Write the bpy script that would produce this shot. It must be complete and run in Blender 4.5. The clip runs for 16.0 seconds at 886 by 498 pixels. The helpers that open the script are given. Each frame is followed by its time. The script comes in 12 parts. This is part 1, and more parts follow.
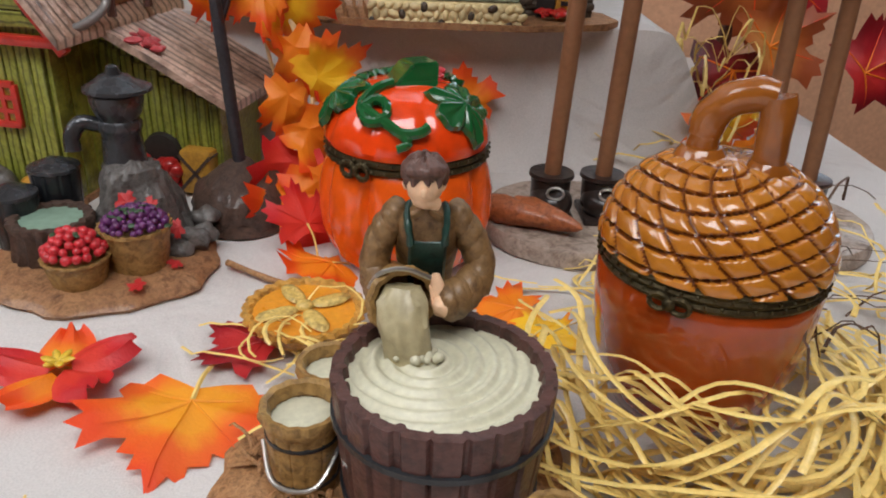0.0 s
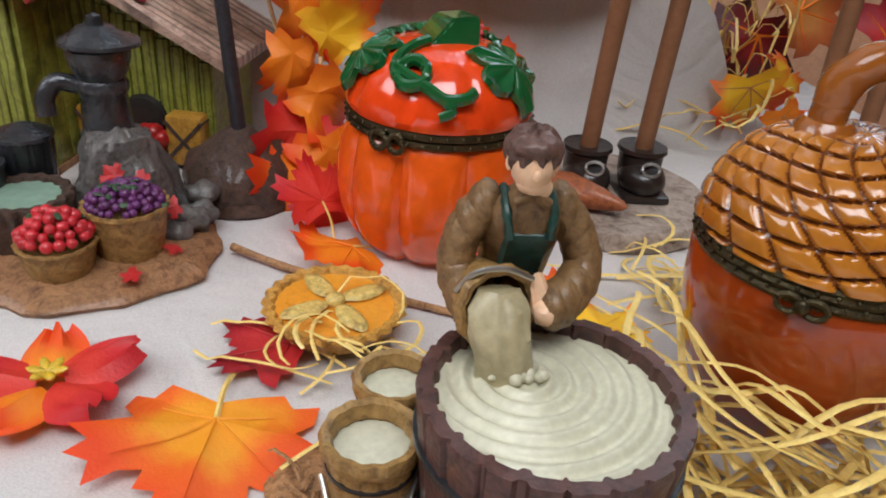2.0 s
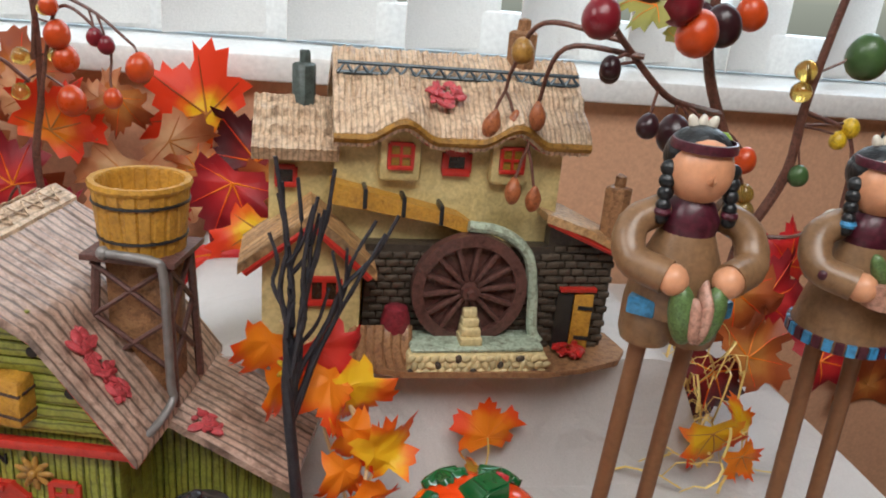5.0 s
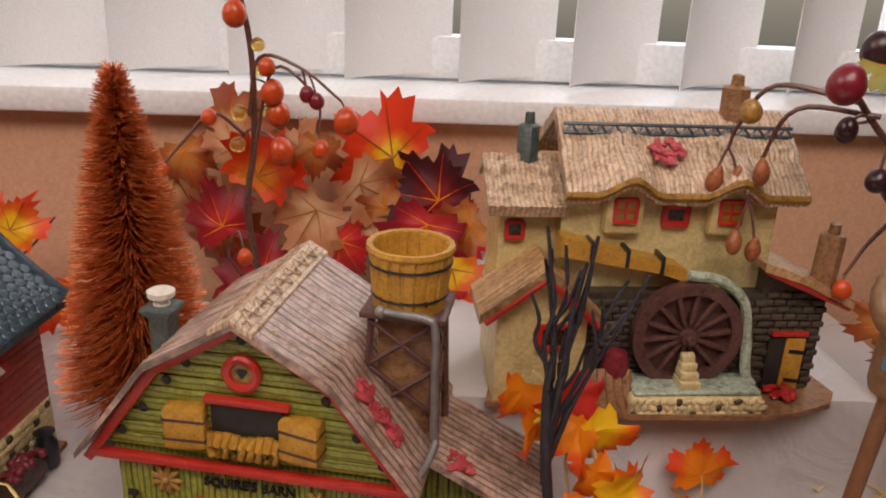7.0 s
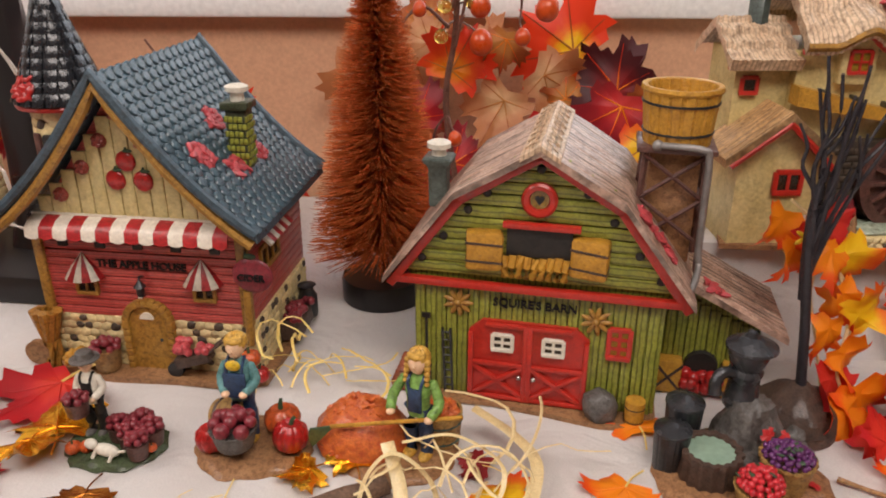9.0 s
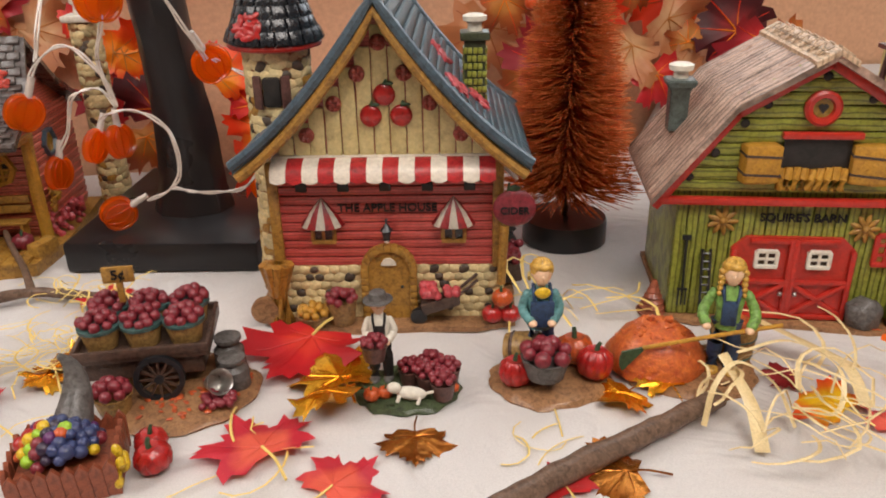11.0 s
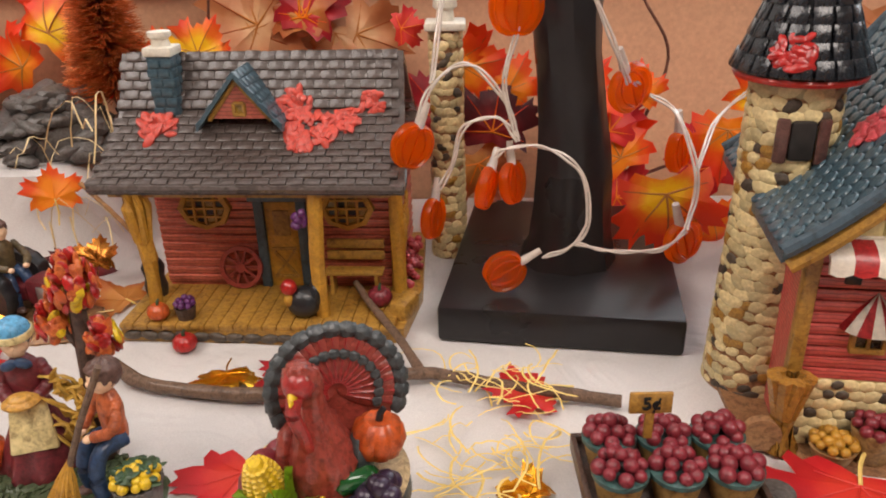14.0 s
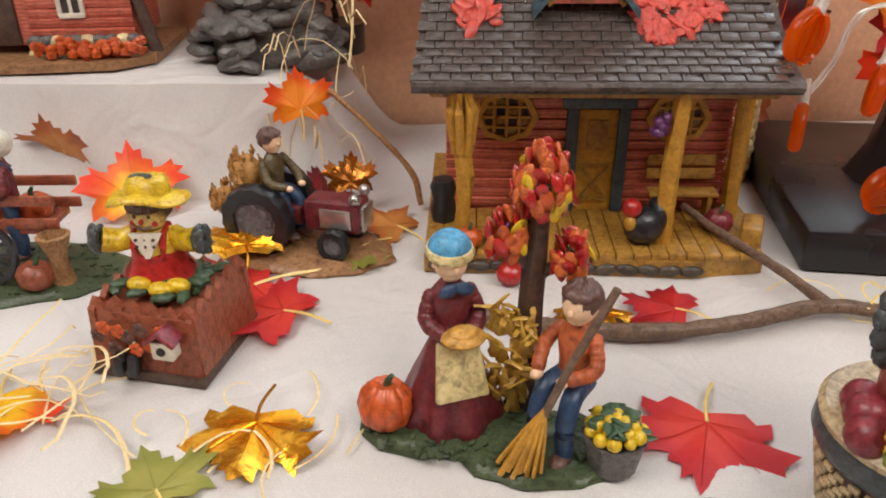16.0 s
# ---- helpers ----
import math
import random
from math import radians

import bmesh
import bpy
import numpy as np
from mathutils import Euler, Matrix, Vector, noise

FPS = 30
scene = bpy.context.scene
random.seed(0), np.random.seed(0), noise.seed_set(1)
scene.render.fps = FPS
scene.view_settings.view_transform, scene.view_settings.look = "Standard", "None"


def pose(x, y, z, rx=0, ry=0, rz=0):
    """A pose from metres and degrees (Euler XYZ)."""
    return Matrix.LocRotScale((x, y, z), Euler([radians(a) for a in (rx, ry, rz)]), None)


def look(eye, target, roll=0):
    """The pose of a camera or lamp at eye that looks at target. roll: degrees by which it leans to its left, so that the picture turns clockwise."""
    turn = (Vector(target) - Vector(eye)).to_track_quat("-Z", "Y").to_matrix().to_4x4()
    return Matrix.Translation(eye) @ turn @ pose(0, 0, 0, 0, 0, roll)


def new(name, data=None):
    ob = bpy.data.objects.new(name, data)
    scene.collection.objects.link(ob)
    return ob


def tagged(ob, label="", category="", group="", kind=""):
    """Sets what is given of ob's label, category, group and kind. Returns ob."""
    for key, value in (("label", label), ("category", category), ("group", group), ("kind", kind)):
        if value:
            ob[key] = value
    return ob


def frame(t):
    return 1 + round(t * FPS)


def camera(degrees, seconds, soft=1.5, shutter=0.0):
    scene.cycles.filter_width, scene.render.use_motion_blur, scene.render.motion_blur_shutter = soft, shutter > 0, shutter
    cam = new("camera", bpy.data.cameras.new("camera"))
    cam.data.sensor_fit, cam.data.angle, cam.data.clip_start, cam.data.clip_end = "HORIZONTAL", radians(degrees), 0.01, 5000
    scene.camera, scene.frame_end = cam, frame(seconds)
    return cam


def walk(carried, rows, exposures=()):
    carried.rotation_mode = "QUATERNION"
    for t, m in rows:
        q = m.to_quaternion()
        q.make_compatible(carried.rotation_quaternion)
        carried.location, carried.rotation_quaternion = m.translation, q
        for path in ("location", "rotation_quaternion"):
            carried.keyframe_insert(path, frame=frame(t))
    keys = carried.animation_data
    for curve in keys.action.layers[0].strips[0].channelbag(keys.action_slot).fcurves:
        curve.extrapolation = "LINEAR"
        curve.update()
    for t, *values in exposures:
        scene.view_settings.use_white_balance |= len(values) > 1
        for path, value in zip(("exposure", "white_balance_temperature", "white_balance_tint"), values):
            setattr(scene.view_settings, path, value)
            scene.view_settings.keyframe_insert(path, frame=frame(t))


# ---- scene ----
cam = camera(60.2, 16.0, soft=1.9)
PATH = [
    (0, (0.057, 0.075, 0.143), (0.15, 1.861, -0.752), 2.8),
    (0.5, (0.033, 0.11, 0.15), (0.119, 1.909, -0.719), 2.4),
    (1, (0.017, 0.129, 0.147), (0.125, 1.923, -0.73), 2.7),
    (1.5, (0.026, 0.122, 0.134), (0.2, 1.89, -0.783), 3.8),
    (2, (0.029, 0.109, 0.131), (0.256, 1.847, -0.834), 4.9),
    (2.5, (0.027, 0.103, 0.139), (0.306, 1.822, -0.846), 5.8),
    (3, (0.028, 0.076, 0.149), (0.344, 1.787, -0.836), 6.2),
    (3.5, (0.026, 0.069, 0.167), (0.36, 1.802, -0.775), 6.2),
    (4, (0.014, 0.095, 0.202), (0.367, 1.868, -0.652), 6.1),
    (4.5, (0.014, 0.099, 0.231), (0.366, 1.913, -0.534), 5.7),
    (5, (-0.014, 0.109, 0.268), (0.327, 1.958, -0.412), 5.2),
    (5.2, (-0.028, 0.113, 0.284), (0.305, 1.976, -0.363), 5.0),
    (7.3, (-0.092, 0.093, 0.295), (-0.019, 1.968, -0.399), 2.0),
    (7.5, (-0.086, 0.085, 0.293), (-0.051, 1.958, -0.409), 1.7),
    (8, (-0.081, 0.068, 0.279), (-0.167, 1.925, -0.458), 0.3),
    (8.5, (-0.142, 0.055, 0.26), (-0.244, 1.896, -0.516), -0.3),
    (8.7, (-0.169, 0.041, 0.258), (-0.24, 1.875, -0.535), -0.1),
    (10.8, (-0.377, 0.033, 0.223), (-0.171, 1.851, -0.583), -1.0),
    (11, (-0.393, 0.043, 0.22), (-0.193, 1.86, -0.591), -1.1),
    (11.5, (-0.44, 0.051, 0.223), (-0.264, 1.872, -0.585), -0.6),
    (12, (-0.48, 0.069, 0.22), (-0.356, 1.893, -0.589), -0.5),
    (12.5, (-0.521, 0.077, 0.219), (-0.448, 1.905, -0.588), -0.5),
    (13, (-0.56, 0.113, 0.217), (-0.536, 1.942, -0.59), -0.6),
    (13.5, (-0.577, 0.141, 0.213), (-0.601, 1.967, -0.601), -1.1),
    (14, (-0.576, 0.173, 0.221), (-0.644, 1.992, -0.609), -1.5),
    (14.5, (-0.593, 0.193, 0.213), (-0.683, 2.006, -0.627), -1.5),
    (15, (-0.642, 0.202, 0.194), (-0.717, 2.0, -0.678), -1.4),
    (15.5, (-0.717, 0.226, 0.194), (-0.751, 2.009, -0.713), -1.0),
    (16, (-0.763, 0.221, 0.18), (-0.758, 1.989, -0.756), -0.4),
]
walk(cam, [(t, look(eye, target, roll)) for t, eye, target, roll in PATH],
     [(0, -0.13, 6000, 8), (0.5, -0.05, 5850, 6), (2.5, -0.10, 5800, 7), (3.5, -0.06, 5850, 6), (4.5, 0.03, 5950, 5), (5, -0.02, 6050, 6), (7.5, -0.42, 7050, 22), (8.5, -0.20, 6900, 18), (11, -0.04, 6700, 12), (14, 0.05, 6900, 15), (16, 0.0, 6600, 10)])
# ---- world and light ----
world = bpy.data.worlds.new("world")
scene.world = world
world.use_nodes = True
wn = world.node_tree
sky = wn.nodes.new("ShaderNodeTexSky")
sky.sky_type = "NISHITA"
sky.sun_disc = False
sky.sun_elevation, sky.sun_rotation = radians(38), radians(160)
wn.nodes["Background"].inputs["Strength"].default_value = 0.12
wn.links.new(sky.outputs["Color"], wn.nodes["Background"].inputs["Color"])


def area_light(name, eye, target, w, h, watts, colour):
    data = bpy.data.lights.new(name, "AREA")
    data.shape, data.size, data.size_y, data.energy, data.color = "RECTANGLE", w, h, watts, colour
    ob = new(name, data)
    ob.matrix_world = look(eye, target)
    return ob


# daylight through the window behind the blinds, and through a side window
area_light("daylight_behind_blinds", (-0.35, 1.05, 0.80), (-0.35, 0.0, 0.30), 2.6, 1.0, 36, (0.84, 0.93, 1.0))
area_light("daylight_side_window", (-1.35, 0.10, 1.10), (-0.8, 0.35, 0.0), 0.8, 0.7, 11, (1.0, 0.96, 0.92))
# added overhead fill, stands in for daylight bounced off the ceiling; no window here
area_light("overhead_bounce_fill", (-0.05, -0.30, 1.15), (-0.12, 0.18, 0.0), 1.0, 0.5, 14.5, (1.0, 0.95, 0.90))
scene.view_settings.exposure = 0.0

# ---- materials ----
def mat(name, c1, c2=None, rough=0.6, metal=0.0, scale=60.0, fine=500.0, bump=0.25, coat=0.0, mix=0.8, spec=0.5, vary=0.0, trans=0.0, ior=1.45, sheen=0.0, lines=None, wash=0.0):
    """A paint, glaze, cloth or metal: two tones in broad patches, a fine grain, and relief."""
    m = bpy.data.materials.new(name)
    m.use_nodes = True
    nt = m.node_tree
    b = nt.nodes["Principled BSDF"]
    c2 = c2 or tuple(v * 0.72 for v in c1)
    co = nt.nodes.new("ShaderNodeTexCoord")
    n1 = nt.nodes.new("ShaderNodeTexNoise")
    n1.inputs["Scale"].default_value, n1.inputs["Detail"].default_value = scale, 6
    n2 = nt.nodes.new("ShaderNodeTexNoise")
    n2.inputs["Scale"].default_value, n2.inputs["Detail"].default_value = fine, 3
    for n in (n1, n2):
        nt.links.new(co.outputs["Object"], n.inputs["Vector"])
    ramp = nt.nodes.new("ShaderNodeMapRange")
    ramp.inputs["From Min"].default_value, ramp.inputs["From Max"].default_value = 0.5 - mix * 0.4, 0.5 + mix * 0.4
    nt.links.new(n1.outputs["Fac"], ramp.inputs["Value"])
    mx = nt.nodes.new("ShaderNodeMix")
    mx.data_type = "RGBA"
    mx.inputs["A"].default_value, mx.inputs["B"].default_value = (*c2, 1), (*c1, 1)
    nt.links.new(ramp.outputs["Result"], mx.inputs["Factor"])
    hsv = nt.nodes.new("ShaderNodeHueSaturation")
    val = nt.nodes.new("ShaderNodeMapRange")
    val.inputs["To Min"].default_value, val.inputs["To Max"].default_value = 0.8 - 0.25 * wash, 1.2 + 0.15 * wash
    nt.links.new(n2.outputs["Fac"], val.inputs["Value"])
    nt.links.new(mx.outputs["Result"], hsv.inputs["Color"])
    if wash:
        # a thin dark antiquing wash left in streaky patches
        n3 = nt.nodes.new("ShaderNodeTexNoise")
        n3.inputs["Scale"].default_value, n3.inputs["Detail"].default_value, n3.inputs["Roughness"].default_value = scale * 2.6, 7, 0.72
        n3.inputs["Distortion"].default_value = 0.6
        nt.links.new(co.outputs["Object"], n3.inputs["Vector"])
        wr = nt.nodes.new("ShaderNodeMapRange")
        wr.inputs["From Min"].default_value, wr.inputs["From Max"].default_value = 0.46, 0.68
        wr.inputs["To Min"].default_value, wr.inputs["To Max"].default_value = 0.0, wash
        nt.links.new(n3.outputs["Fac"], wr.inputs["Value"])
        wm = nt.nodes.new("ShaderNodeMix")
        wm.data_type, wm.blend_type = "RGBA", "MULTIPLY"
        wm.inputs["B"].default_value = (0.19, 0.125, 0.09, 1)
        nt.links.new(wr.outputs["Result"], wm.inputs["Factor"])
        nt.links.new(mx.outputs["Result"], wm.inputs["A"])
        nt.links.new(wm.outputs["Result"], hsv.inputs["Color"])
    if vary:
        ob = nt.nodes.new("ShaderNodeObjectInfo")
        mr = nt.nodes.new("ShaderNodeMapRange")
        mr.inputs["To Min"].default_value, mr.inputs["To Max"].default_value = 1 - vary, 1 + vary
        nt.links.new(ob.outputs["Random"], mr.inputs["Value"])
        mul = nt.nodes.new("ShaderNodeMath")
        mul.operation = "MULTIPLY"
        nt.links.new(mr.outputs["Result"], mul.inputs[0])
        nt.links.new(val.outputs["Result"], mul.inputs[1])
        nt.links.new(mul.outputs["Value"], hsv.inputs["Value"])
    else:
        nt.links.new(val.outputs["Result"], hsv.inputs["Value"])
    nt.links.new(hsv.outputs["Color"], b.inputs["Base Color"])
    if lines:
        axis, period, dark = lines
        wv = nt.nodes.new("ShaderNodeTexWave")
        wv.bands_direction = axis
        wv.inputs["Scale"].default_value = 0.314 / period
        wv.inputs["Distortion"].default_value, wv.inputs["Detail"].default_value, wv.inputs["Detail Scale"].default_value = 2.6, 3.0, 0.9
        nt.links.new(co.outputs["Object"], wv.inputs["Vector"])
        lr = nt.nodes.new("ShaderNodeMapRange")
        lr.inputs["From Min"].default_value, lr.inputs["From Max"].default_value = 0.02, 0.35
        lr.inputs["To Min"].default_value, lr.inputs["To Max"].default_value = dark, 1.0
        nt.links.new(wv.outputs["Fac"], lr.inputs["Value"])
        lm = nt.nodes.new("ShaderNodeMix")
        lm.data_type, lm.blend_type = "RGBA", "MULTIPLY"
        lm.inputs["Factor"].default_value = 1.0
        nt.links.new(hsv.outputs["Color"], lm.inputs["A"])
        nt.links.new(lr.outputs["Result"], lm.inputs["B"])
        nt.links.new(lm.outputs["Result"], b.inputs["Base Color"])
    rr = nt.nodes.new("ShaderNodeMapRange")
    rr.inputs["To Min"].default_value, rr.inputs["To Max"].default_value = max(0.03, rough - 0.1), min(1, rough + 0.1)
    nt.links.new(n1.outputs["Fac"], rr.inputs["Value"])
    nt.links.new(rr.outputs["Result"], b.inputs["Roughness"])
    b.inputs["Metallic"].default_value = metal
    b.inputs["Specular IOR Level"].default_value = spec
    b.inputs["Coat Weight"].default_value = coat
    b.inputs["Coat Roughness"].default_value = 0.06 if coat > 0.5 else 0.16
    b.inputs["Transmission Weight"].default_value = trans
    b.inputs["IOR"].default_value = ior
    b.inputs["Sheen Weight"].default_value = sheen
    if bump:
        bp = nt.nodes.new("ShaderNodeBump")
        bp.inputs["Strength"].default_value, bp.inputs["Distance"].default_value = bump, 0.0008
        add = nt.nodes.new("ShaderNodeMath")
        nt.links.new(n1.outputs["Fac"], add.inputs[0])
        nt.links.new(n2.outputs["Fac"], add.inputs[1])
        nt.links.new(add.outputs["Value"], bp.inputs["Height"])
        nt.links.new(bp.outputs["Normal"], b.inputs["Normal"])
    return m


def srgb(h):
    v = [int(h[i:i + 2], 16) / 255 for i in (0, 2, 4)]
    return tuple(c / 12.92 if c < 0.04045 else ((c + 0.055) / 1.055) ** 2.4 for c in v)


def paint(name, h, h2=None, **k):
    """Painted resin or ceramic: an uneven antiqued coat under a thin varnish, unless told otherwise."""
    c = srgb(h)
    if k.get("scale", 60) >= 60 and not k.get("metal") and not k.get("coat"):
        k.setdefault("wash", 0.75)
        k["coat"] = 0.32
    return mat(name, c, tuple(0.25 * a + 0.75 * b for a, b in zip(c, srgb(h2))) if h2 else None, **k)


M = {
    "acorn_stem": paint("brown_streaked_glaze", "a8621c", "5a2c0c", rough=0.2, scale=55, fine=300, bump=0.3, coat=0.7),
    "acorn_groove": paint("dark_brown_pooled_glaze", "7c4214", "5c2c0c", rough=0.2, scale=70, fine=300, bump=0.1, coat=0.7),
    "pumpkin_body": paint("bright_orange_glaze", "ee600f", "d84f0a", rough=0.2, scale=50, fine=260, bump=0.1, coat=0.7),
    "cloth": paint("white_cotton", "d0cbc8", "c4bfbb", rough=0.9, scale=9, fine=1500, bump=0.3, sheen=0.2, mix=1),
    "wall": paint("beige_wall_paint", "d4a685", "cd9d7b", rough=0.85, scale=4, fine=300, bump=0.1, mix=1),
    "white": paint("white_gloss_paint", "f0f0ee", "e8e8e6", rough=0.4, scale=20, fine=200, bump=0.05),
    "blind": paint("white_blind_fabric", "efedea", "e6e4e0", rough=0.7, scale=10, fine=700, bump=0.15),
    "orange_glaze": paint("orange_glaze", "ee4a0c", "d8380a", rough=0.16, scale=50, fine=260, bump=0.12, coat=0.8),
    "green_glaze": paint("green_glaze", "1c5f2f", "0e4522", rough=0.15, scale=80, fine=300, bump=0.2, coat=0.8),
    "acorn_glaze": paint("amber_glaze", "bd7a24", "96530f", rough=0.2, scale=70, fine=300, bump=0.25, coat=0.8),
    "acorn_base": paint("russet_glaze", "a8440f", "7c2c0a", rough=0.14, scale=30, fine=200, bump=0.12, coat=0.8),
    "brass_dark": paint("tarnished_brass", "5c523a", "262117", rough=0.42, metal=0.8, scale=120, fine=700, bump=0.6),
    "barrel": paint("brown_stained_barrel", "64413a", "3c231d", rough=0.55, scale=90, fine=600, bump=0.5),
    "grain": paint("pale_mash", "d2cfb6", "c0bba0", rough=0.4, scale=80, fine=500, bump=0.15, wash=0.08),
    "iron": paint("black_iron", "23262a", "14161a", rough=0.42, scale=110, fine=600, bump=0.4, spec=0.6),
    "soil": paint("tan_resin_ground", "ab7f55", "86593a", rough=0.75, scale=120, fine=900, bump=0.9),
    "barn_green": paint("moss_green_boards", "a4a846", "727a2c", rough=0.36, wash=0.45, scale=120, fine=600, bump=0.6, lines=("X", 0.0030, 0.42)),
    "barn_green_flat": paint("moss_green_level_boards", "a4a846", "727a2c", rough=0.36, wash=0.45, scale=120, fine=600, bump=0.6, lines=("Z", 0.0032, 0.42)),
    "barn_red": paint("barn_red_gloss", "c83428", "a0231b", rough=0.32, wash=0.3, scale=90, fine=500, bump=0.3),
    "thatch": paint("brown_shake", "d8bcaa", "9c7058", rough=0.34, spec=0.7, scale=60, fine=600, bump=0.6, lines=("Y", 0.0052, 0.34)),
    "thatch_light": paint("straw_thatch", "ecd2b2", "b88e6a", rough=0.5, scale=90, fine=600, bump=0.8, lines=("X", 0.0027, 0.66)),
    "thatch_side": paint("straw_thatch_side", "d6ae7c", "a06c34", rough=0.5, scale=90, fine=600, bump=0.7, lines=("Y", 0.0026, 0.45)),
    "slate": paint("blue_grey_slate", "4c6874", "2a3c46", rough=0.3, scale=140, fine=500, bump=0.4),
    "shingle": paint("charcoal_shingle", "635853", "3a312e", rough=0.28, scale=120, fine=500, bump=0.5),
    "cream": paint("cream_stucco", "dccb92", "b8a060", rough=0.5, wash=0.35, scale=60, fine=500, bump=0.5),
    "house_red": paint("brick_red_boards", "d05e56", "ac3c38", rough=0.34, wash=0.3, scale=100, fine=500, bump=0.5, lines=("Z", 0.0019, 0.5)),
    "ochre": paint("ochre_timber", "b88a3c", "8d6222", rough=0.5, scale=110, fine=500, bump=0.6),
    "stone": paint("pale_field_stone", "e0d0a0", "b89c62", rough=0.45, scale=90, fine=500, bump=0.5, vary=0.3, wash=0.35),
    "black_wood": paint("black_lacquered_wood", "262324", "1b191a", rough=0.3, scale=20, fine=300, bump=0.08, spec=0.5),
    "copper_bristle": paint("copper_bristle", "e6824a", "b2521f", rough=0.26, scale=150, fine=900, bump=0.2, metal=0.5),
    "pole": paint("brown_painted_dowel", "8c6244", "7a5238", rough=0.5, scale=50, fine=400, bump=0.25),
    "basket": paint("tan_wicker", "b08a58", "6b4a2b", rough=0.6, scale=160, fine=500, bump=0.8),
    "turkey": paint("turkey_plumage", "a84a3c", "7c2a24", rough=0.4, scale=130, fine=400, bump=0.7),
    "apple": paint("dark_red_apple", "92303a", "6c1c28", rough=0.45, scale=150, fine=500, bump=0.3),
    "terracotta": paint("terracotta_brown", "a5593c", "7f3f29", rough=0.55, scale=110, fine=500, bump=0.5),
    "rock": paint("grey_resin_rock", "6f6a66", "474442", rough=0.6, scale=110, fine=600, bump=0.9),
    "wood": paint("weathered_twig", "7f6350", "54402f", rough=0.75, scale=120, fine=700, bump=0.9),
}

# the blinds' thin vinyl lets some daylight through
bn = M["blind"].node_tree
tl = bn.nodes.new("ShaderNodeBsdfTranslucent")
tl.inputs["Color"].default_value = (0.86, 0.86, 0.85, 1)
ms = bn.nodes.new("ShaderNodeMixShader")
ms.inputs["Fac"].default_value = 0.12
bn.links.new(bn.nodes["Principled BSDF"].outputs["BSDF"], ms.inputs[1])
bn.links.new(tl.outputs["BSDF"], ms.inputs[2])
bn.links.new(ms.outputs["Shader"], bn.nodes["Material Output"].inputs["Surface"])

# soft creases pressed into the tablecloth
cn = M["cloth"].node_tree
tc, w1 = cn.nodes.new("ShaderNodeTexCoord"), cn.nodes.new("ShaderNodeTexNoise")
w1.inputs["Scale"].default_value, w1.inputs["Detail"].default_value, w1.inputs["Distortion"].default_value = 16, 3, 1.2
cn.links.new(tc.outputs["Object"], w1.inputs["Vector"])
b2 = cn.nodes.new("ShaderNodeBump")
b2.inputs["Strength"].default_value, b2.inputs["Distance"].default_value = 0.6, 0.012
cn.links.new(w1.outputs["Fac"], b2.inputs["Height"])
cn.links.new(cn.nodes["Bump"].outputs["Normal"], b2.inputs["Normal"])
cn.links.new(b2.outputs["Normal"], cn.nodes["Principled BSDF"].inputs["Normal"])


# ---- geometry helpers ----
def thing(name, x, y, z=0.0, rz=0.0, label="", category="", group="", kind="", rx=0, ry=0):
    ob = new(name)
    ob.empty_display_size = 0.01
    ob.matrix_basis = pose(x, y, z, rx, ry, rz)
    return tagged(ob, label, category, group, kind)


def part(name, bm, material, parent=None, label="", smooth=True, at=None):
    me = bpy.data.meshes.new(name)
    bm.normal_update()
    bm.to_mesh(me)
    bm.free()
    for m in (material if isinstance(material, (list, tuple)) else [material]):
        me.materials.append(M[m] if isinstance(m, str) else m)
    if smooth:
        me.shade_smooth()
        me.set_sharp_from_angle(angle=radians(40))
    ob = new(name, me)
    if parent:
        ob.parent = parent
    if at is not None:
        ob.matrix_basis = at
    if label:
        ob["label"] = label
    return ob


def single(name, bm, material, m=None, label="", category="", group="", kind="", smooth=True):
    ob = part(name, bm, material, None, "", smooth, m)
    return tagged(ob, label, category, group, kind)


def shared(name, me, parent, m):
    ob = new(name, me)
    ob.parent = parent
    ob.matrix_basis = m
    return ob


def B():
    return bmesh.new()


def _place(bm, vs, m):
    bmesh.ops.transform(bm, matrix=m, verts=vs)
    return vs


def box(bm, sx, sy, sz, x=0, y=0, z=0, rx=0, ry=0, rz=0, bevel=0.0, mi=0):
    """A box of those sizes round (x, y, z)."""
    g = bmesh.ops.create_cube(bm, size=1)
    vs = g["verts"]
    bmesh.ops.scale(bm, vec=(sx, sy, sz), verts=vs)
    if bevel:
        es = list({e for v in vs for e in v.link_edges})
        r = bmesh.ops.bevel(bm, geom=es, offset=bevel, segments=2, profile=0.5, affect="EDGES")
        vs = list({v for f in r["faces"] for v in f.verts} | {v for v in vs if v.is_valid})
    for f in {f for v in vs for f in v.link_faces}:
        f.material_index = mi
    return _place(bm, vs, pose(x, y, z, rx, ry, rz))


def cyl(bm, r1, r2, h, x=0, y=0, z=0, n=20, rx=0, ry=0, rz=0, mi=0, cap=True):
    """A tapered cylinder that stands on (x, y, z)."""
    vs = bmesh.ops.create_cone(bm, cap_ends=cap, segments=n, radius1=r1, radius2=r2, depth=h)["verts"]
    for f in {f for v in vs for f in v.link_faces}:
        f.material_index = mi
    return _place(bm, vs, pose(x, y, z, rx, ry, rz) @ pose(0, 0, h / 2))


